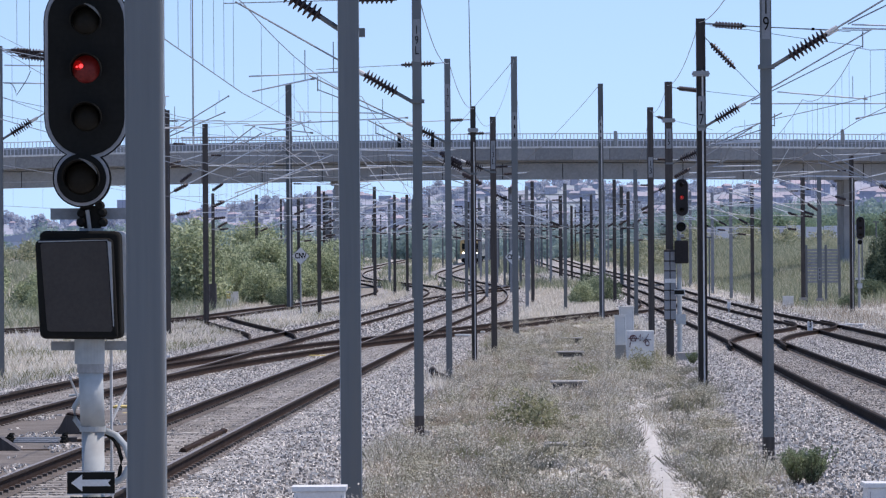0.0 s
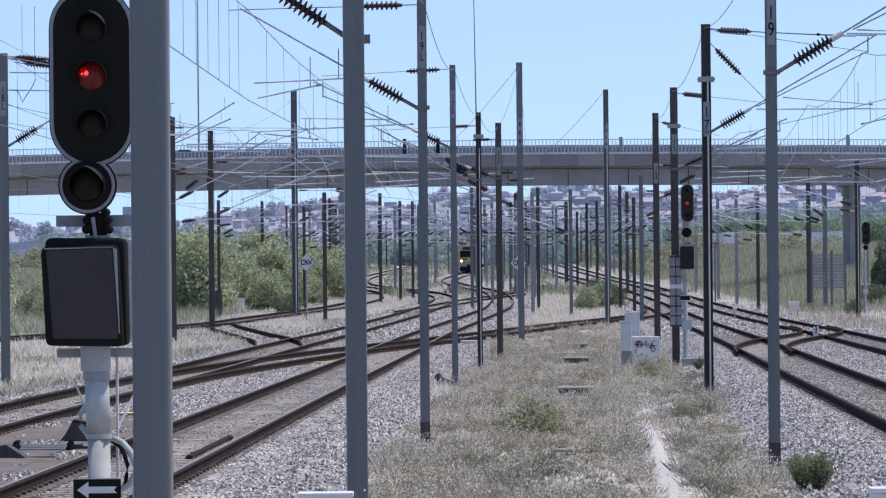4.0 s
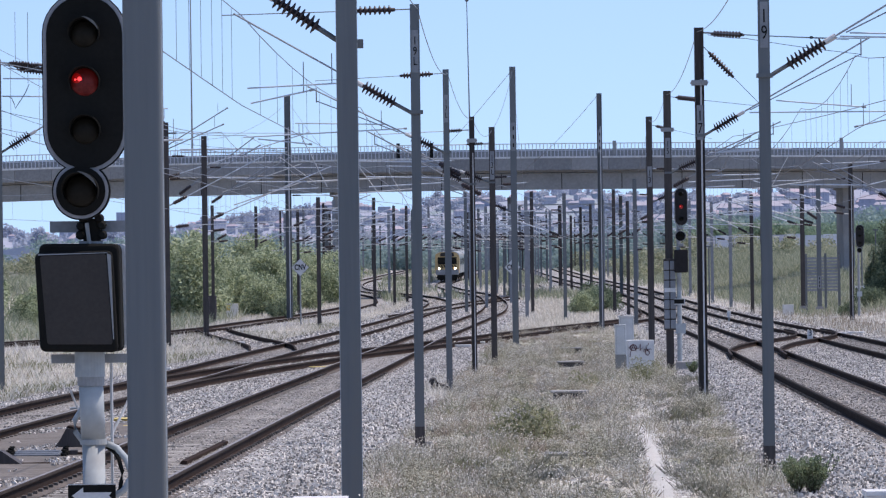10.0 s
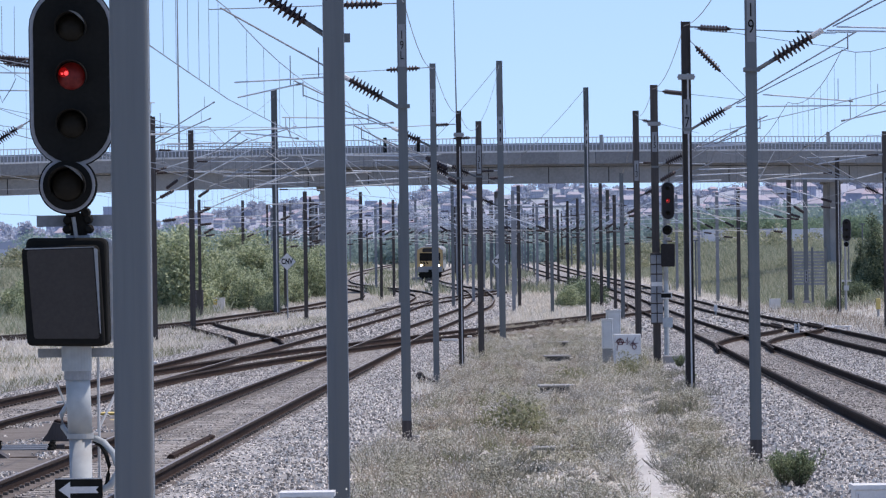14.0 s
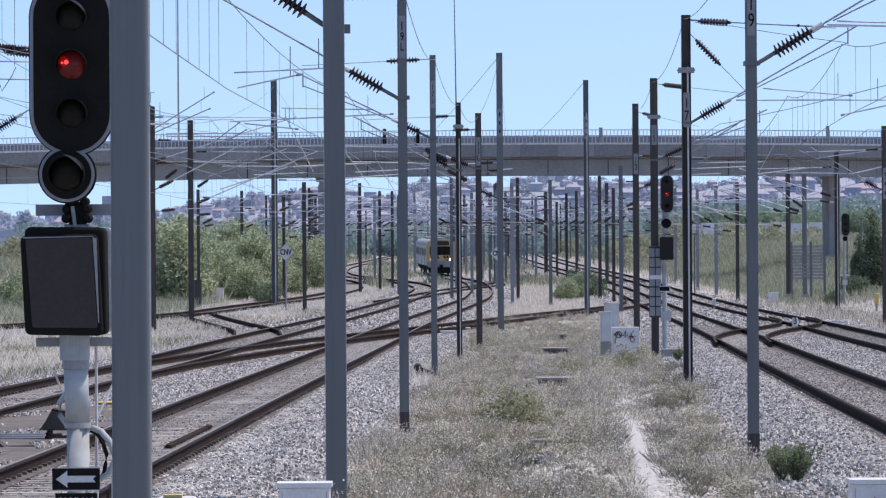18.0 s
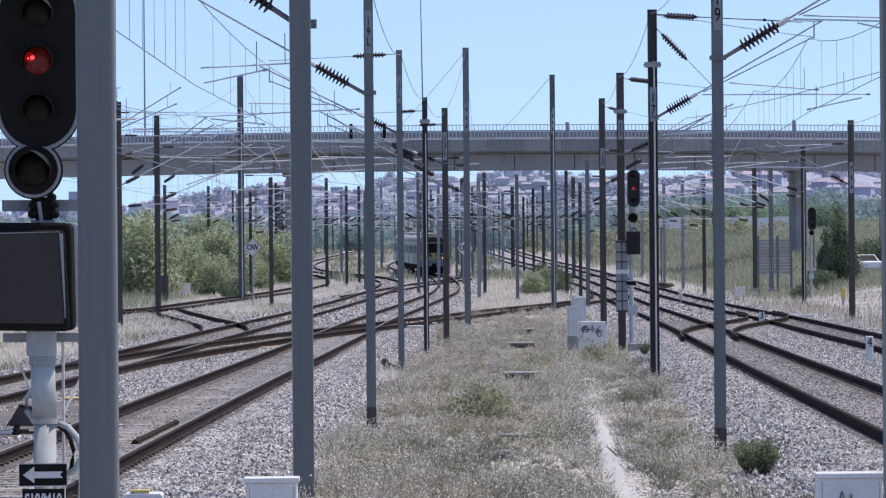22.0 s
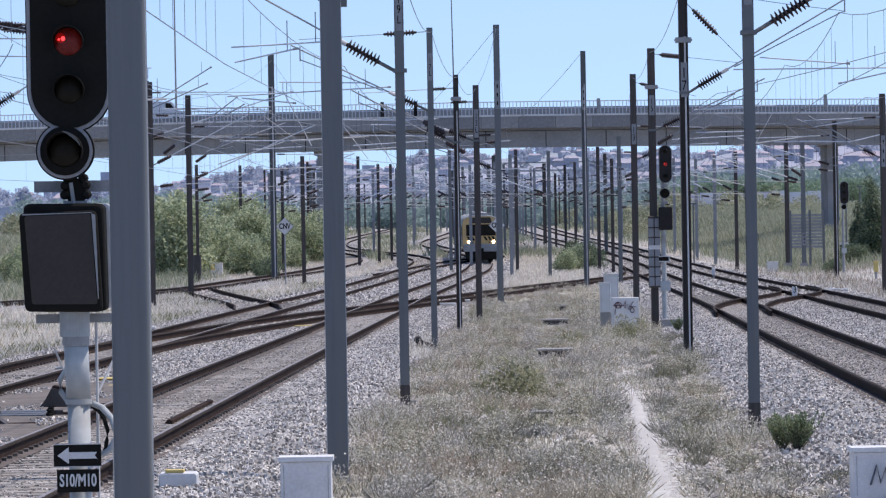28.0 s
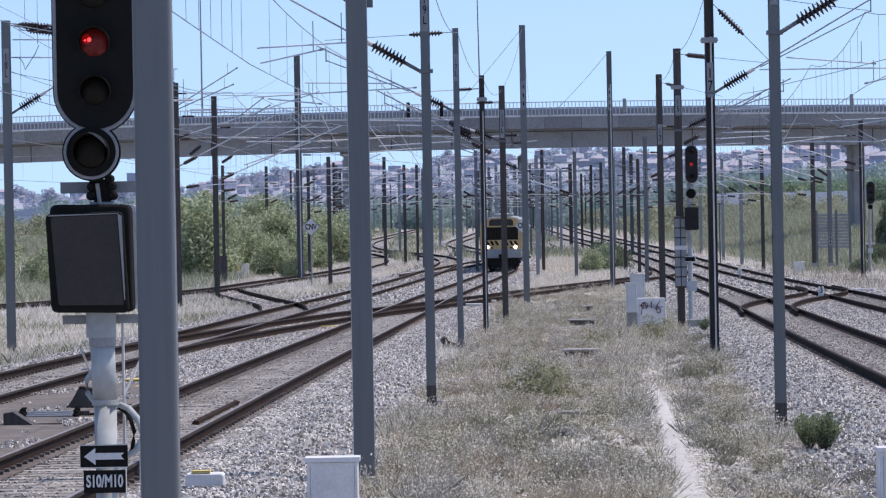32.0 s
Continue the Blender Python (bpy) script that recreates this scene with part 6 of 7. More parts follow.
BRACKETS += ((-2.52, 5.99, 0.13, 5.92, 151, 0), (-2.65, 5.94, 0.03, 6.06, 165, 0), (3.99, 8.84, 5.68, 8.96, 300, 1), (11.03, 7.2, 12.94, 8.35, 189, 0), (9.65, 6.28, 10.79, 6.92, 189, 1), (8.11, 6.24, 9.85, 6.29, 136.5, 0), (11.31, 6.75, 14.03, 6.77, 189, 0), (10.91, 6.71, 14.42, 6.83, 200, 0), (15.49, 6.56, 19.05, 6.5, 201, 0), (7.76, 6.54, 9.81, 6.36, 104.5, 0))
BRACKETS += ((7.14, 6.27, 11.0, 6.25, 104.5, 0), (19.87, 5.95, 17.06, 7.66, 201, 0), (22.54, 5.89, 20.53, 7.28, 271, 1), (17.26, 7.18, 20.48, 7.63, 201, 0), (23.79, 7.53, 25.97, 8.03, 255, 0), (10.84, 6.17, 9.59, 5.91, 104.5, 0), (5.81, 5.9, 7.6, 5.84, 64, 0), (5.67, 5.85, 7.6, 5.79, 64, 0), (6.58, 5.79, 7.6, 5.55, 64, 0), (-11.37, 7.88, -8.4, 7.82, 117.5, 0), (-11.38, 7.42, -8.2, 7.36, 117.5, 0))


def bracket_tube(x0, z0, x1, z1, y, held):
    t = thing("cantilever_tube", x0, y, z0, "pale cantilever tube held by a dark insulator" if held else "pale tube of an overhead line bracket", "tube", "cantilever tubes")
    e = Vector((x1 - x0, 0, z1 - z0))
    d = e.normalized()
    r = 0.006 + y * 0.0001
    # sloping tubes take the shaded colour, level ones the bright one
    part("tube", Shape().cyl(d * (0.8 if held else 0), e, r, 7), TUBESHADE if abs(d.z) > 0.3 else TUBE, t)
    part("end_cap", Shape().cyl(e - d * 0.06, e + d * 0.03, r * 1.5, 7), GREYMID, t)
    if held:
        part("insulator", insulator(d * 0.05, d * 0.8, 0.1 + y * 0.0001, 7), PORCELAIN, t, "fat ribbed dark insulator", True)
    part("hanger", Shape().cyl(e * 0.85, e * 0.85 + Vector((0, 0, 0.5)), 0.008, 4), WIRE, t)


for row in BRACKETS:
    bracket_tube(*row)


# ---- plants ----
def leaf_cloud(rng, blobs, n, size):
    """Small leaf quads in uneven clumps: blobs of x, y, z, rx, ry, rz."""
    blobs = np.array(blobs, float)
    w = blobs[:, 3] * blobs[:, 4] * blobs[:, 5]
    k = rng.choice(len(blobs), n, p=w / w.sum())
    d = rng.normal(size=(n, 3))
    d /= np.linalg.norm(d, axis=1)[:, None]
    r = rng.uniform(0.25, 1.0, n) ** 0.45 * rng.uniform(0.75, 1.12, n)
    c = blobs[k, :3] + d * r[:, None] * blobs[k, 3:]
    a = rng.normal(size=(n, 3))
    a /= np.linalg.norm(a, axis=1)[:, None]
    b = np.cross(a, rng.normal(size=(n, 3)))
    b /= np.linalg.norm(b, axis=1)[:, None]
    s = size * rng.uniform(0.5, 1.4, n)[:, None]
    p = np.stack([c - a * s, c + b * s * 0.55, c + a * s, c - b * s * 0.55], 1)
    return p.reshape(-1, 3)


def tree(name, h, spread, leaves, size, seed, material, label, slim=False, group=""):
    rng = np.random.default_rng(seed)
    t = thing(name, 0, 0, 0, label, "tree" if name.endswith("tree") else "bush", group)
    wood, blobs = Shape(), []
    n = 12 if not slim else 9
    wood.cyl((0, 0, -0.3), (0.05, 0, h * 0.4), h * 0.03, 7, h * 0.018)
    for i in range(n):
        a, u = rng.uniform(0, 6.283), rng.uniform(0.25, 0.95)
        if slim:
            u = 0.12 + 0.85 * i / n
        r = spread * (0.75 * (1 - u) + 0.15 if slim else rng.uniform(0.3, 0.85) * (1.1 - 0.5 * u))
        e = (math.cos(a) * r * (0.3 if slim else 1), math.sin(a) * r * (0.3 if slim else 1), h * u)
        wood.cyl((0, 0, h * 0.12 + 0.1 * i / n), e, h * 0.011, 5, h * 0.004)
        q = spread * (rng.uniform(0.4, 0.6) * (1.1 - u) + 0.08 if slim else rng.uniform(0.28, 0.52))
        blobs.append((*e, q, q, q * rng.uniform(0.7, 1.1) * (1.6 if slim else 1)))
        if not slim:
            blobs.append((e[0] * 0.8, e[1] * 0.8, h * u * 0.45, q * 0.8, q * 0.8, h * 0.22))
    part("trunk", wood, BARK, t, "branching brown trunk")
    ob = new("crown", cloud_mesh("crown", leaf_cloud(rng, blobs, leaves, size), material))
    ob.parent = t
    tagged(ob, "uneven leafy crown")
    return t


def plant(base, spots, zoff=0.0):
    first = True
    for x, y, s, turn in spots:
        m = pose(x, y, terrain(x, y) + zoff, 0, 0, turn)
        if first:
            base.matrix_basis = m
            o = base
        else:
            o = copy_thing(base, m)
        o.scale = (s, s, s * (0.92 + 0.16 * ((x * 7.3) % 1)))
        first = False


rnd = random.Random(5)
BUSH = "pale green willow-like bush behind the siding"
plant(tree("bush", 4.4, 2.6, 9500, 0.115, 1, LEAF, BUSH, group="bushes by the siding"), [(-17.2, 318, 1.15, 0), (-13.9, 352, 1.0, 80), (-19.5, 345, 1.25, 160), (-12.0, 372, 0.95, 250), (-16.2, 392, 1.2, 30), (-23.5, 375, 1.1, 110)])
plant(tree("bush", 3.9, 2.9, 9500, 0.11, 2, LEAF, BUSH, group="bushes by the siding"), [(-15.6, 330, 1.0, 0), (-18.4, 332, 0.9, 70), (-10.6, 392, 1.05, 140), (-13.2, 405, 1.1, 200), (-22, 332, 0.8, 30), (-14.9, 366, 1.05, 300), (-9.8, 415, 1.0, 20)])
plant(tree("bush", 3.4, 2.4, 7000, 0.105, 3, LEAF, BUSH, group="bushes by the siding"), [(-13.1, 326, 0.8, 0), (-12.2, 345, 0.85, 40), (-11.3, 358, 0.8, 200), (-33.5, 420, 1.0, 10), (-27.2, 300, 0.7, 50), (-31.8, 315, 0.8, 90), (-36.5, 350, 0.9, 150), (-29.5, 345, 0.8, 220), (-25.5, 285, 0.45, 130), (-24.6, 310, 0.6, 190), (9.7, 318, 0.42, 20), (10.6, 322, 0.5, 70)])
plant(tree("bush", 2.2, 2.2, 5200, 0.09, 4, LEAFDARK, "dark green rounded bush beside the masts", group="dark bushes"), [(11.2, 330, 0.8, 80), (12.0, 338, 0.7, 10), (25.6, 286, 0.35, 160), (28.5, 302, 0.6, 40), (28.9, 303, 0.5, 100), (37.4, 346, 1.1, 20), (35.9, 350, 0.9, 250), (-11.0, 309, 0.55, 200)])
plant(tree("slender_tree", 7.4, 2.3, 16000, 0.09, 6, LEAFDARK, "slender dark green conifer beside the parked car", slim=True, group="conifers"), [(30.0, 305, 0.9, 0), (29.5, 309, 0.62, 90), (-21.6, 338, 0.85, 50)])
plant(tree("willow_tree", 6.9, 1.9, 12000, 0.1, 8, LEAF, "tall slim pale green willow behind the siding", slim=True, group="willows by the siding"), [(-17.9, 326, 1.0, 0), (-18.9, 330, 0.8, 120)])


def sprig_bush(n, seed):
    """Upright sprigs with needle leaves from one root."""
    rng = np.random.default_rng(seed)
    t = thing("weed_bush", 0, 0, 0, "small dark green weed bush on the ballast", "bush", "weed bushes")
    stem, pts = Shape(), []
    for i in range(n):
        a, tilt, h = rng.uniform(0, 6.283), rng.uniform(0.02, 0.7), rng.uniform(0.2, 0.5)
        e = Vector((math.cos(a) * tilt * h, math.sin(a) * tilt * h, h))
        stem.cyl((0, 0, -0.02), e, 0.004, 4, 0.0015)
        for k in range(70):
            u = rng.uniform(0.25, 1.0)
            d = Vector(rng.normal(size=3)).normalized() * 0.036 + Vector((0, 0, 0.02))
            w = Vector(rng.normal(size=3)).normalized() * 0.009
            p = e * u
            pts += [p, p + d * 0.5 + w, p + d, p + d * 0.5 - w]
    part("stem", stem, BARK, t)
    ob = new("foliage", cloud_mesh("foliage", np.array([q[:] for q in pts]), LEAFGREEN))
    ob.parent = t
    tagged(ob, "dark green needle leaves")
    return t


plant(sprig_bush(90, 7), [(4.66, 57.3, 1.15, 0), (7.1, 129, 0.8, 120), (4.5, 57.9, 0.9, 60), (6.35, 111, 0.6, 200)])
plant(tree("weed_bush", 0.5, 0.55, 700, 0.035, 9, WEED, "yellow-green weed clump in dry grass", group="weed clumps"), [(1.45, 77.6, 1.15, 0), (1.75, 79, 0.9, 120), (1.1, 78.4, 0.8, 30), (3.6, 116, 0.8, 90), (5.2, 120, 0.8, 200), (5.75, 128, 0.9, 60)])
plant(tree("weed_bush", 0.4, 0.5, 1500, 0.018, 10, STRAW, "dry brown weed clump", group="dry weed clumps"), [q for q in [(rnd.uniform(-0.8, 4.6) + (y - 50) * 0.02, y, rnd.uniform(0.4, 0.9), rnd.uniform(0, 360)) for y in [rnd.uniform(52, 175) for k in range(90)]] if abs(q[0] - path_x(q[1])) > 0.45])


def far_woods():
    """Belts of small leafy clumps, thicker in some stretches, bluer the farther off as haze put into the leaf colours.
    """
    rng = np.random.default_rng(31)
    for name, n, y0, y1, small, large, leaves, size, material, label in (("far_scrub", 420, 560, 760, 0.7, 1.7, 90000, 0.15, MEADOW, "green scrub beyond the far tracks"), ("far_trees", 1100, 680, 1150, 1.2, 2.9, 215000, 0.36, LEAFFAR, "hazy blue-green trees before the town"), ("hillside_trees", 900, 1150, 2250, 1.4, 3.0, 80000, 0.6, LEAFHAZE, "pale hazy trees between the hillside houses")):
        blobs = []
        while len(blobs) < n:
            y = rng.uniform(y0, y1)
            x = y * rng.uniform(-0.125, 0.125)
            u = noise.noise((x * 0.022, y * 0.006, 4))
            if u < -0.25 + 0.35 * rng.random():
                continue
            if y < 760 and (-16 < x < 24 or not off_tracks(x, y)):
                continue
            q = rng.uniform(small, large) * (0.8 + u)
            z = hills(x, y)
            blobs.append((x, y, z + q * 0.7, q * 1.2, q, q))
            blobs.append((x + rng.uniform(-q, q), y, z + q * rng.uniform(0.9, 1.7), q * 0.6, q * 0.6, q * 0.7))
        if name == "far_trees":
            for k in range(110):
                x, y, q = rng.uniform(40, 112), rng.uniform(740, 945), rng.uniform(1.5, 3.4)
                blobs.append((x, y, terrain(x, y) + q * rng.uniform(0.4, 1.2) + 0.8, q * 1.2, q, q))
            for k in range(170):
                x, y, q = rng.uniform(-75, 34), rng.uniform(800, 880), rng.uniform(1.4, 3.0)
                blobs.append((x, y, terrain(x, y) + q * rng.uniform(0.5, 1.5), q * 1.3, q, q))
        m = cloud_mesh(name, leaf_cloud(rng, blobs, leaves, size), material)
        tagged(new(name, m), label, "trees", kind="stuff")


far_woods()


def far_hedge():
    """A clipped green hedge with rounded tops behind the low white wall."""
    rng = np.random.default_rng(71)
    blobs = []
    for k in range(90):
        x, y, q = 36 + 29 * rng.random(), rng.uniform(660, 672), rng.uniform(0.9, 1.6)
        blobs.append((x, y, terrain(x, y) + rng.uniform(1.6, 3.2), q * 1.3, q, q))
    tagged(new("far_hedge", cloud_mesh("far_hedge", leaf_cloud(rng, blobs, 26000, 0.2), LEAFHEDGE)), "green hedge behind the low white wall", "hedge", kind="stuff")


far_hedge()


# ---- distant town ----
def house(w, d, h, storeys, wall, roof, flat, label):
    t = thing("house" if not flat else "apartment_block", 0, 0, 0, label, "house" if not flat else "building", "hillside houses" if not flat else "distant blocks")
    part("wall", Shape().box(-w / 2, -d / 2, -4, w / 2, d / 2, h), wall, t)
    if flat:
        part("roof", Shape().box(-w / 2 - 0.2, -d / 2 - 0.2, h, w / 2 + 0.2, d / 2 + 0.2, h + 0.6), roof, t)
    else:
        s = Shape()
        s.add([(-w / 2 - 0.5, -d / 2 - 0.5, h), (w / 2 + 0.5, -d / 2 - 0.5, h), (w / 2 + 0.5, d / 2 + 0.5, h), (-w / 2 - 0.5, d / 2 + 0.5, h), (-w / 2 + 1.5, 0, h + 2.4), (w / 2 - 1.5, 0, h + 2.4)], ((0, 1, 5, 4), (2, 3, 4, 5), (1, 2, 5), (3, 0, 4), (3, 2, 1, 0)))
        part("roof", s, roof, t)
    n = max(2, int(w / 3.2))
    for j in range(storeys):
        for i in range(n):
            x = -w / 2 + w * (i + 0.5) / n
            part("window", Shape().box(x - 0.6, -d / 2 - 0.05, 1.0 + 3 * j, x + 0.6, -d / 2 + 0.1, 2.4 + 3 * j), WINDOWHAZE, t)
    return t


rnd = random.Random(12)
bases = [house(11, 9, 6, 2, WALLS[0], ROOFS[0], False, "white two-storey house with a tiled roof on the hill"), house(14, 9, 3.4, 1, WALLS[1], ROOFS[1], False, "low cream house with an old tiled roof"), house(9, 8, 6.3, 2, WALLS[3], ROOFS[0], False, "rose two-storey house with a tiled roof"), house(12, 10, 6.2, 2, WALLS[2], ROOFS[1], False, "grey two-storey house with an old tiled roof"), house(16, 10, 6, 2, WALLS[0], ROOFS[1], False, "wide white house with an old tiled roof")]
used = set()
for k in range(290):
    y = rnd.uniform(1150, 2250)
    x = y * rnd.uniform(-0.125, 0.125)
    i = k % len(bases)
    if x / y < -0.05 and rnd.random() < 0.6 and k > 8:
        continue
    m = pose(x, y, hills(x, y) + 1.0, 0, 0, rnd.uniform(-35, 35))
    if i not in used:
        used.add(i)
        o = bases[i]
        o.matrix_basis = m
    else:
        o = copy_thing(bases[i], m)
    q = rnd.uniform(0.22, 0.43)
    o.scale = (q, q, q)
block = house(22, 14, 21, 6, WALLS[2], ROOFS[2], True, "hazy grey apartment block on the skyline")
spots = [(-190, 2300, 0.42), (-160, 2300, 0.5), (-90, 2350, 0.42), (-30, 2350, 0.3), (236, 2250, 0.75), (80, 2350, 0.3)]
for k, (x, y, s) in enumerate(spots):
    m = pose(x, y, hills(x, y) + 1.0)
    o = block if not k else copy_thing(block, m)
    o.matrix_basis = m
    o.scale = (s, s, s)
shed = thing("warehouse", -52, 930, 0, "long pale warehouse with a metal roof", "building", "warehouses")
shed.location.z = terrain(-52, 930) - 2.5
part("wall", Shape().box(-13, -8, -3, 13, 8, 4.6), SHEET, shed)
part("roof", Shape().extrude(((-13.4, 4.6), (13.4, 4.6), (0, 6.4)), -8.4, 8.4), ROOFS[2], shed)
for k in range(5):
    part("door", Shape().box(-11 + k * 5, -8.1, -1, -8 + k * 5, -7.95, 3.2), WINDOWHAZE, shed)
for k in range(18):
    y = rnd.uniform(1380, 1640)
    x = y * (0.044 + 0.0039 * k + rnd.uniform(-0.001, 0.001))
    o = copy_thing(bases[(3, 1, 4, 3, 0)[k % 5]], pose(x, y, hills(x, y) + 1.0, 0, 0, rnd.uniform(-20, 20)))
    q = rnd.uniform(0.42, 0.66)
    o.scale = (q, q, q)
copy_thing(shed, pose(-88, 960, terrain(-88, 960) - 2.0, 0, 0, 6))
for k in range(9):
    x, y = 20.5 + k * 3.4 + rnd.uniform(-0.6, 0.6), 355 + rnd.uniform(-25, 25)
    l = thing("lamp_post", x, y, terrain(x, y) - 0.2, "thin grey lamp post on the slope", "lamp post", "lamp posts on the slope")
    part("post", Shape().cyl((0, 0, 0), (0, 0, 4.8), 0.055, 6), GALV, l)
    part("lamp_head", Shape().box(-0.22, -0.1, 4.77, 0.22, 0.1, 4.88), GALV, l)
w = thing("boundary_wall", 48, 655, terrain(48, 655) + 1.2, "long low white wall behind the meadow", "wall")
for k in range(9):
    part("wall_panel", Shape().box(-11 + k * 2.6, -0.1, -2, -8.5 + k * 2.6, 0.1, 0.9 + 0.12 * (k % 3)), SHEET if k % 4 else WALLS[0], w)
for k, (x, i) in enumerate(((39, 0), (42.5, 2), (46, 1), (52, 0), (57.5, 3), (61, 1))):
    y = 690 + 3 * (k % 3)
    d = thing("shed", x, y, terrain(x, y), ("small pale shed with a flat metal roof", "small rose shed behind a white wall")[i == 2], "building", "sheds behind the meadow")
    part("wall", Shape().box(-1.4, -1.5, -2, 1.4, 1.5, 1.6 + 0.3 * (k % 3)), WALLS[i] if i != 2 else ROOFS[0], d)
    part("roof", Shape().box(-1.6, -1.7, 1.6 + 0.3 * (k % 3), 1.6, 1.7, 1.75 + 0.3 * (k % 3)), ROOFS[2], d)
    part("window", Shape().box(-0.6, -1.54, 0.5, 0.5, -1.49, 1.2), WINDOWHAZE, d)
f = thing("corrugated_panel", 25.2, 300, 0.3, "grey slatted screen between two posts", "fence")
for k in range(11):
    part("slat", Shape().box(-1.05, -0.02, 1.2 + k * 0.21, 1.05, 0.03, 1.34 + k * 0.21), PLATE, f)
for x in (-1.1, 0.2, 1.1):
    part("post", Shape().box(x - 0.08, -0.06, -0.3, x + 0.08, 0.0, 3.7), GALV, f)


# ---- vehicles ----
def wheel(parent, x, y, z, r=0.32, w=0.2):
    t = part("wheel", Shape().cyl((x - w / 2, y, z), (x + w / 2, y, z), r, 18), BLACK, parent, "dark tyre")
    part("rim", Shape().cyl((x - w / 2 - 0.01, y, z), (x + w / 2 + 0.01, y, z), r * 0.6, 14), GREYMID, t)


def parked_car():
    x, y = 34.9, 335.0
    c = thing("parked_car", x, y, terrain(x, y) + 0.05, "white car parked on the bank beside bushes", "car", turn=12)
    part("body", Shape().bevelled(-0.85, -2.0, 0.25, 0.85, 2.1, 0.95, 0.12), CARWHITE, c)
    part("cabin", Shape().add([(-0.8, -0.9, 0.95), (0.8, -0.9, 0.95), (0.8, 1.9, 0.95), (-0.8, 1.9, 0.95), (-0.62, -0.2, 1.45), (0.62, -0.2, 1.45), (0.62, 1.5, 1.45), (-0.62, 1.5, 1.45)], ((0, 1, 5, 4), (1, 2, 6, 5), (2, 3, 7, 6), (3, 0, 4, 7), (4, 5, 6, 7))), CARWHITE, c)
    part("windscreen", Shape().add([(-0.7, -0.87, 0.99), (0.7, -0.87, 0.99), (0.57, -0.27, 1.41), (-0.57, -0.27, 1.41)], ((0, 1, 2, 3),)), DARKGLASS, c)
    for sx in (-1, 1):
        part("headlight", Shape().box(sx * 0.6 - 0.16, -2.03, 0.62, sx * 0.6 + 0.16, -1.98, 0.78), PALE, c)
        for yy in (-1.3, 1.3):
            wheel(c, sx * 0.78, yy, 0.32)
    part("bumper", Shape().bevelled(-0.84, -2.08, 0.28, 0.84, -1.95, 0.5, 0.04), GREYMID, c)
    b = thing("barrier", 30.6, 318, terrain(30.6, 318), "low dark barrier with pale top rails", "barrier")
    for z in (0.45, 1.0):
        part("rail", Shape().box(-1.6, -0.04, z, 1.6, 0.04, z + 0.16), PALE if z > 0.7 else BLACK, b)
    for x in (-1.5, 0, 1.5):
        part("post", Shape().box(x - 0.06, 0.04, -0.2, x + 0.06, 0.1, 1.1), BLACK, b)


parked_car()


def van():
    v = thing("van", 0, 0, 0, "white panel van driving over the bridge", "van")
    side = ((-2.5, 0.35), (2.45, 0.35), (2.5, 0.95), (1.75, 1.15), (1.15, 1.95), (-2.4, 2.0), (-2.5, 1.9))
    part("body", Shape().extrude(side, -0.95, 0.95), CARWHITE, v)
    part("side_window", Shape().extrude(((0.65, 1.32), (1.5, 1.3), (1.08, 1.8), (0.65, 1.8)), -0.97, -0.94), DARKGLASS, v)
    # pale sheet colour stands in for the sky mirrored in the glass
    part("windscreen", Shape().add([(1.74, -0.85, 1.2), (1.74, 0.85, 1.2), (1.2, 0.8, 1.93), (1.2, -0.8, 1.93)], ((0, 1, 2, 3),)), SHEET, v, "windscreen paled for the sky's reflection")
    part("door_handle", Shape().box(0.25, -0.985, 1.1, 0.45, -0.955, 1.15), BLACK, v)
    part("door_handle", Shape().box(-0.1, -0.985, 1.1, 0.1, -0.955, 1.15), BLACK, v)
    part("door_seam", Shape().box(0.5, -0.957, 0.5, 0.53, -0.949, 1.9), GREYMID, v)
    part("trim", Shape().box(-2.4, -0.97, 0.75, 2.3, -0.945, 0.85), GREYMID, v)
    part("bumper", Shape().box(2.42, -0.9, 0.32, 2.6, 0.9, 0.6), GREYMID, v)
    for x in (-1.6, 1.6):
        for y in (-0.85, 0.85):
            t = part("wheel", Shape().cyl((x, y - 0.1, 0.33), (x, y + 0.1, 0.33), 0.33, 18), BLACK, v)
            part("rim", Shape().cyl((x, y - 0.12, 0.33), (x, y + 0.12, 0.33), 0.19, 12), PALE, t)
    return v


VAN = van()


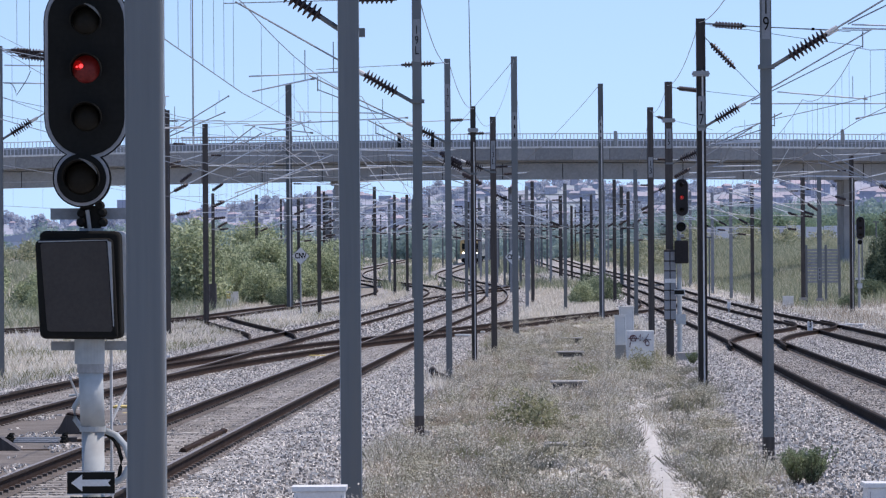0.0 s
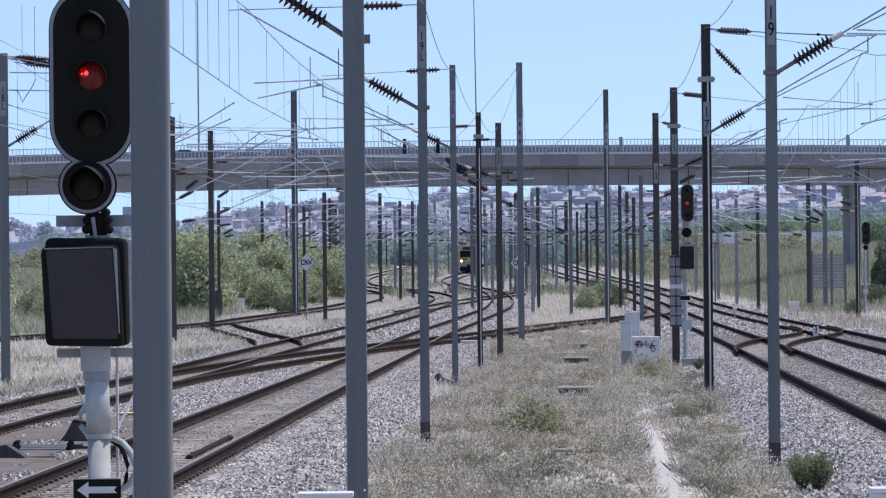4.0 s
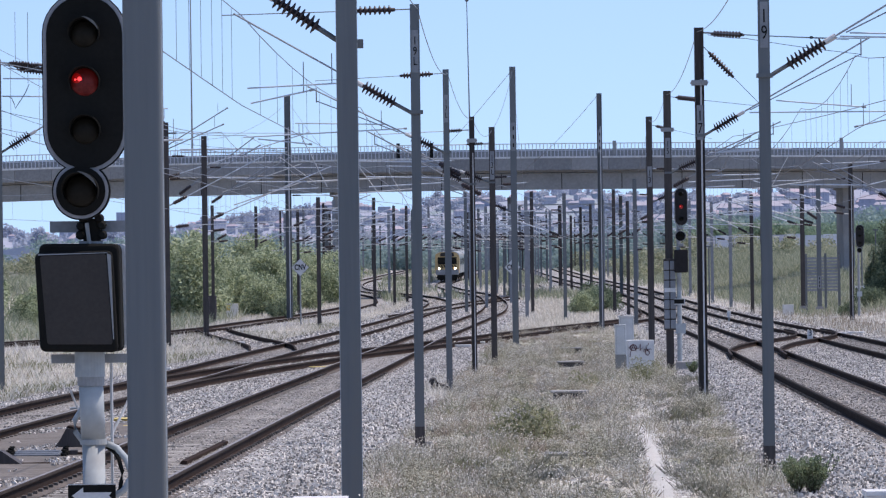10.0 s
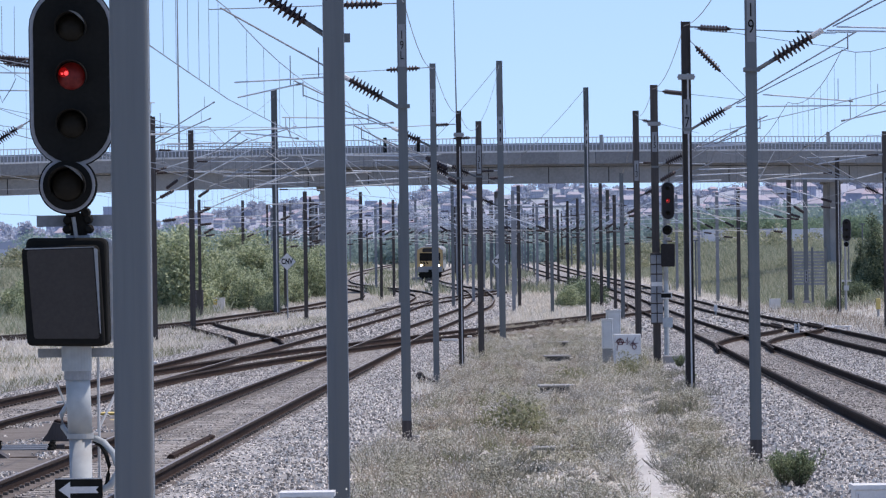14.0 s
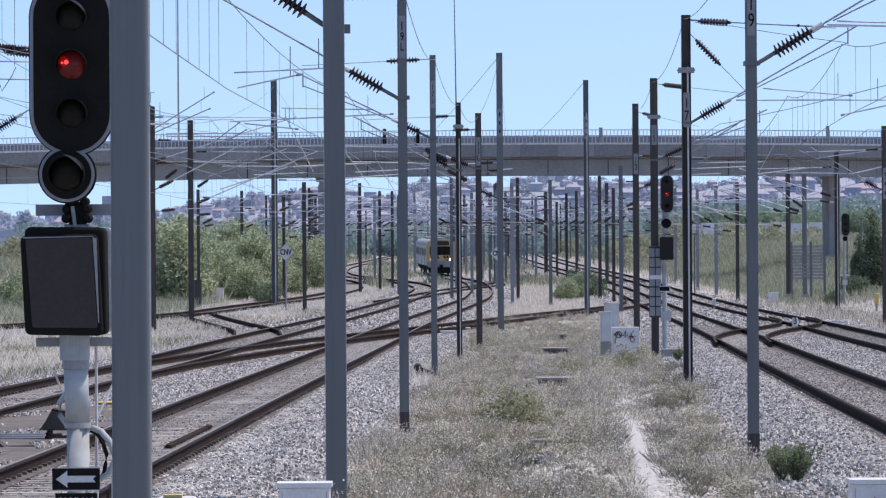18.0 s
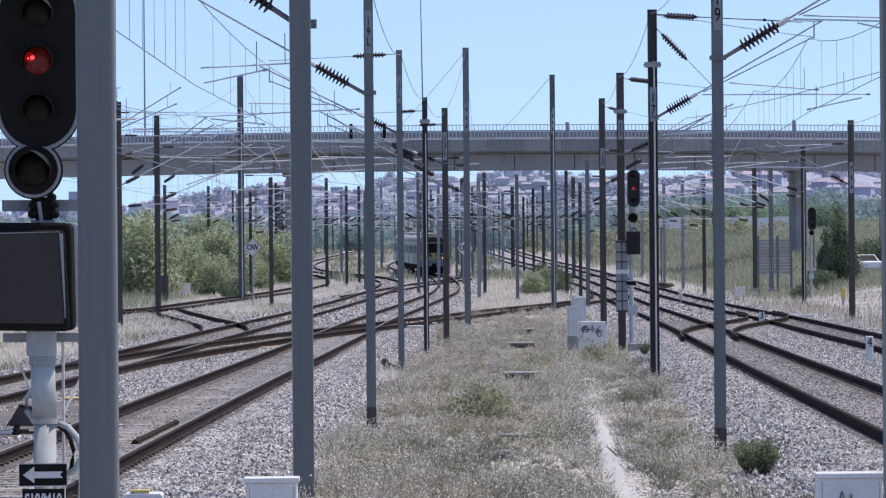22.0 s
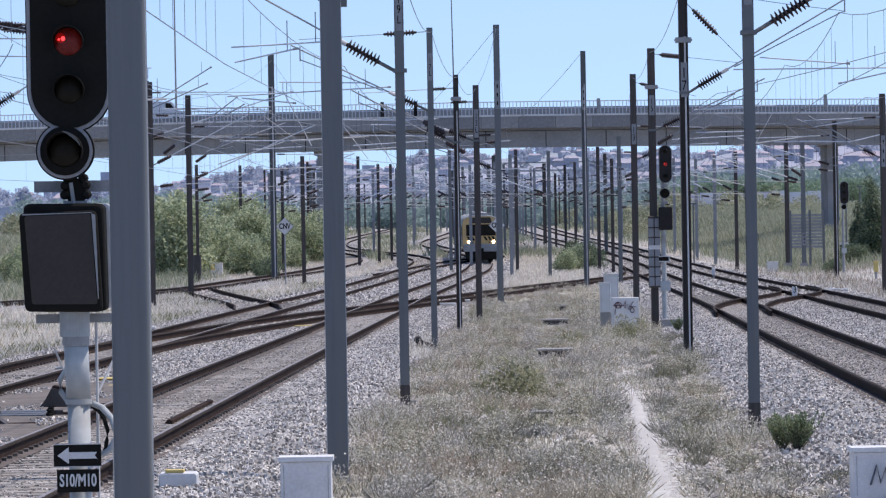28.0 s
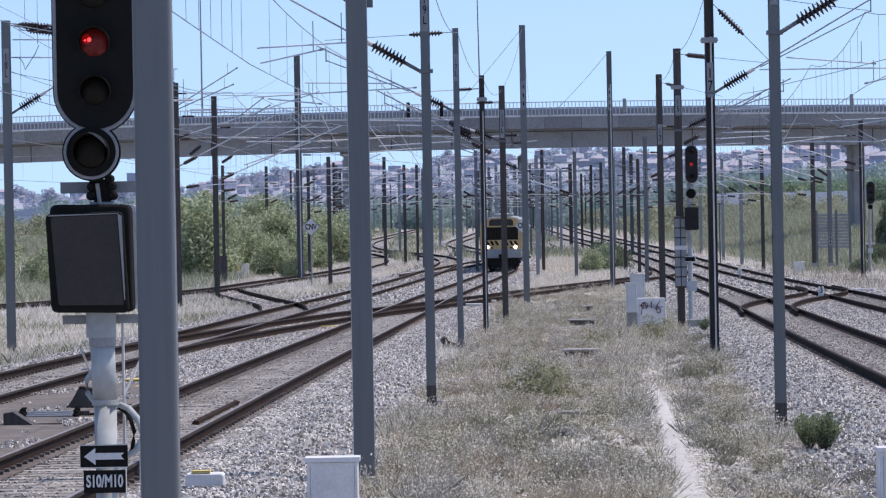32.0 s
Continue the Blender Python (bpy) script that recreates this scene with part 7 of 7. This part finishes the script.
def small_bird():
    """A small brown bird that flies towards +x, its wings hinged on the shoulders."""
    b = thing("bird", 0, 0, 0, "small brown bird with pale underside in flight", "bird")
    rings = ((-0.055, 0.006, 0.004), (-0.03, 0.017, 0.0), (0.0, 0.022, -0.002), (0.028, 0.018, 0.002), (0.045, 0.015, 0.007), (0.06, 0.012, 0.009), (0.068, 0.004, 0.008))
    v = [(x, r * math.cos(a * math.pi / 4), z + r * math.sin(a * math.pi / 4)) for x, r, z in rings for a in range(8)]
    f = [(8 * i + a, 8 * i + (a + 1) % 8, 8 * i + 8 + (a + 1) % 8, 8 * i + 8 + a) for i in range(len(rings) - 1) for a in range(8)]
    part("body", Shape().add(v, f + [tuple(range(8)), tuple(range(48, 56))]), BIRDBROWN, b)
    part("beak", Shape().add([(0.066, -0.004, 0.005), (0.066, 0.004, 0.005), (0.066, 0, 0.011), (0.08, 0, 0.006)], ((0, 1, 3), (1, 2, 3), (2, 0, 3), (0, 2, 1))), BLACK, b)
    t = ((-0.115, -0.022), (-0.1, 0.0), (-0.115, 0.022), (-0.045, 0.008), (-0.045, -0.008))
    part("tail", Shape().add([(x, y, z) for z in (0.002, 0.006) for x, y in t], [(i, (i + 1) % 5, 5 + (i + 1) % 5, 5 + i) for i in range(5)] + [(0, 1, 2, 3, 4), (5, 6, 7, 8, 9)]), BIRDBROWN, b)
    wings = []
    for s in (-1, 1):
        edge = ((0.022, 0.0), (0.03, 0.035), (0.01, 0.08), (-0.024, 0.105), (-0.02, 0.065), (-0.028, 0.03), (-0.024, 0.0))
        n = len(edge)
        v = [(x, s * y, z) for z in (0.0, 0.004) for x, y in edge]
        g = [(i, (i + 1) % n, n + (i + 1) % n, n + i) for i in range(n)] + [tuple(range(n)), tuple(range(n, 2 * n))]
        w = part("wing", Shape().add(v, g), BIRDBROWN, b)
        wings.append((s, w))
    b.scale = (0.8, 0.8, 0.8)
    return b, wings


BIRD, WINGS = small_bird()


# ---- the train ----
WIDE, LONG = 1.475, 22.6


def section(w=WIDE):
    """Car outline: upright sides, then a flat-crowned roof with round shoulders."""
    pts = [(-w, 1.0), (w, 1.0), (w, 3.0)]
    for i in range(0, 13):
        a = math.pi * i / 12
        c, d = math.cos(a), math.sin(a)
        pts.append((w * math.copysign(abs(c) ** 0.55, c), 3.08 + 0.64 * d ** 0.75))
    return pts + [(-w, 3.0)]


def rail_car(name, cab, label):
    """One car, its middle at the origin, its front towards -y."""
    c = thing(name, 0, 0, 0, label, "train", "cars of the train")
    h = LONG / 2 - 0.15
    part("body", Shape().extrude(section(), -h, h), SILVER, c, "corrugated silver car body")
    for s in (-1, 1):
        part("window_band", Shape().box(s * WIDE - 0.012, -h + (1.9 if cab else 0.5), 1.95, s * WIDE + 0.012, h - 0.4, 2.85), TEAL, c, "greenish window band")
        for k in range(8):
            y = -h + 2.6 + k * 2.45
            part("window", Shape().box(s * WIDE - 0.02, y, 2.05, s * WIDE + 0.02, y + 1.6, 2.75), DARKGLASS, c)
        for k in range(7):
            part("rib", Shape().box(s * WIDE - 0.01, -h + 1.9, 1.08 + k * 0.12, s * WIDE + 0.018, h - 0.1, 1.12 + k * 0.12), PALE, c)
        for y in (-5.2, 4.2):
            part("door", Shape().box(s * WIDE - 0.03, y, 1.05, s * WIDE + 0.025, y + 1.3, 2.9), GREYMID, c)
    part("roof_panel", Shape().extrude([(x * 1.004, z + 0.008) for x, z in section()[3:-1]], -h + 1.2, h - 0.2), ROOFGREY, c, "dull grey roof")
    part("underframe", Shape().box(-1.25, -h + 0.5, 0.55, 1.25, h - 0.3, 1.02), BLACK, c)
    for y in (-7.6, 7.6):
        b = part("bogie", Shape().box(-1.1, y - 1.7, 0.35, -0.95, y + 1.7, 0.75).box(0.95, y - 1.7, 0.35, 1.1, y + 1.7, 0.75).box(-1, y - 0.3, 0.4, 1, y + 0.3, 0.7), BLACK, c)
        for dy in (-1.25, 1.25):
            for s in (-1, 1):
                part("wheel", Shape().cyl((s * 0.83, y + dy, 0.46), (s * 0.95, y + dy, 0.46), 0.46, 18), RUST, b)
    for k, y in enumerate((-4, 0.5, 5)):
        part("roof_unit", Shape().bevelled(-0.6, y - 0.9, 3.68, 0.6, y + 0.9, 3.95, 0.08), ROOFGREY, c)
    if not cab:
        return c
    f = -h
    part("cab_side", Shape().box(-WIDE - 0.014, f - 0.01, 1.02, -WIDE + 0.05, f + 1.9, 2.97), YELLOW, c, "yellow cab side")
    part("cab_side", Shape().box(WIDE - 0.05, f - 0.01, 1.02, WIDE + 0.014, f + 1.9, 2.97), YELLOW, c, "yellow cab side")
    front = part("cab_front", Shape().extrude([(x * 0.99, max(z, 1.3)) for x, z in section()], f - 0.14, f - 0.01), YELLOW, c, "yellow cab front")
    part("roof_brow", Shape().extrude([(x * 1.0, z + 0.012) for x, z in section()[4:14]] + [(x * 0.95, z - 0.05) for x, z in section()[13:3:-1]], f - 0.16, f - 0.12), PALE, front, "pale edge above the cab")
    part("lower_skirt", Shape().bevelled(-1.4, f - 0.17, 1.28, 1.4, f - 0.14, 1.46, 0.02), GREYMID, front, "grey band under the headlights")
    part("head_band", Shape().extrude([(-0.85, 3.1), (0.85, 3.1), (0.85, 3.42), (0.7, 3.56), (-0.7, 3.56), (-0.85, 3.42)], f - 0.165, f - 0.14), SCREEN, front, "dark destination band")
    part("window_surround", Shape().box(-1.18, f - 0.15, 2.1, 1.18, f - 0.135, 3.0), BLACK, front, "black window surround")
    for a, b in ((-1.12, -0.36), (-0.3, 0.3), (0.36, 1.12)):
        part("windscreen", Shape().bevelled(a, f - 0.17, 2.14, b, f - 0.13, 2.98, 0.05), DARKGLASS, front, "dark cab window")
    for s in (-1, 1):
        for k in range(3):
            x = s * (0.35 + 0.32 * k)
            part("warning_stripe", Shape().extrude(((x - 0.16, 2.04), (x + 0.02, 2.04), (x + 0.2, 1.72), (x + 0.02, 1.72)), f - 0.155, f - 0.141), BLACK, front, "black warning stripe")
        lamp = part("headlight", Shape().lathe((s * 0.98, f - 0.2, 1.6), (s * 0.98, f - 0.12, 1.6), ((0, 0.085), (1, 0.12)), 16), HEADLIGHT, front, "glowing round headlight")
        part("tail_light", Shape().lathe((s * 0.66, f - 0.17, 1.55), (s * 0.66, f - 0.13, 1.55), ((0, 0.06), (1, 0.07)), 12), DARKGLASS, front)
        part("footstep", Shape().box(s * 1.2 - 0.15, f - 0.12, 0.45, s * 1.2 + 0.15, f + 0.1, 0.6), BLACK, front)
    part("bumper_beam", Shape().bevelled(-1.42, f - 0.2, 0.82, 1.42, f - 0.02, 1.3, 0.06), GREYMID, front, "grey buffer beam")
    part("coupler", Shape().cyl((0, f - 0.65, 0.95), (0, f - 0.1, 0.95), 0.13, 8).box(-0.2, f - 0.72, 0.8, 0.2, f - 0.5, 1.1), BLACK, front)
    part("snow_plough", Shape().bevelled(-1.25, f - 0.2, 0.18, 1.25, f + 0.1, 0.8, 0.1), BLACK, front, "black lower front")
    part("wiper", Shape().cyl((-0.7, f - 0.19, 2.16), (-0.55, f - 0.19, 2.75), 0.015, 4), BLACK, front)
    pan = part("pantograph", Shape().cyl((-0.7, f + 3.2, 3.9), (0.5, f + 4.6, 4.5), 0.03, 5).cyl((0.7, f + 3.2, 3.9), (-0.5, f + 4.6, 4.5), 0.03, 5).cyl((0, f + 4.6, 4.5), (0, f + 3.4, 5.2), 0.03, 5).cyl((-0.75, f + 3.4, 5.25), (0.75, f + 3.4, 5.25), 0.03, 5), WIRE, c, "folded roof current collector")
    part("foot_frame", Shape().box(-0.8, f + 2.8, 3.8, 0.8, f + 5, 3.9), GREYMID, pan)
    return c


CARS = [rail_car("cab_car", True, "yellow-fronted electric train cab car with lit headlights"), rail_car("middle_car", False, "silver and green electric train car")]


# ---- what moves ----
def on_track(y):
    return Vector((follow(MAIN, y), y, rise(y)))


def motions():
    for k, car in enumerate(CARS):
        rows = []
        for i in range(0, 33):
            nose = 670.0 - 11.0 * i
            mid = nose + LONG / 2 + k * (LONG + 0.1)
            a, b = on_track(mid - 7.6), on_track(mid + 7.6)
            c, d = (a + b) / 2, b - a
            rows.append((float(i), pose(c.x, c.y, c.z, math.degrees(math.atan2(d.z, d.y)), 0, -math.degrees(math.atan2(d.x, d.y)))))
        walk(car, rows)
    rows = []
    for i in range(0, 33):
        x = -4.2 + 20.7 * (i - 29)
        rows.append((float(i), pose(x, 423.2, 14.06 - 0.00024 * min(abs(x - 5), 120) ** 2)))
    walk(VAN, rows)
    flight = ((0, -240, 70, 22), (18, -42, 34, 9), (21.2, -5.5, 26.2, 2.5), (21.6, -2.216, 26, 2.301), (21.7, -1.702, 26, 2.338), (21.8, -0.6, 26, 2.376), (21.9, 0.46, 26, 2.381), (22.0, 1.549, 26, 2.305), (22.1, 2.706, 26, 2.016), (22.2, 3.85, 26.1, 1.75), (22.4, 6.2, 26.5, 1.6), (24, 25, 30, 3.5), (32, 118, 50, 12))
    walk(BIRD, [(float(t), pose(x, y, z, 4, 8, 4)) for t, x, y, z in flight])
    for s, w in WINGS:
        flaps = [(0.0, 10)] + [(21.0 + 0.1 * k, (20, -12, 6, 12)[k % 4]) for k in range(16)] + [(32.0, 10)]
        walk(w, [(t, pose(0, s * 0.012, 0.008, s * a, 0, 0)) for t, a in flaps])


motions()
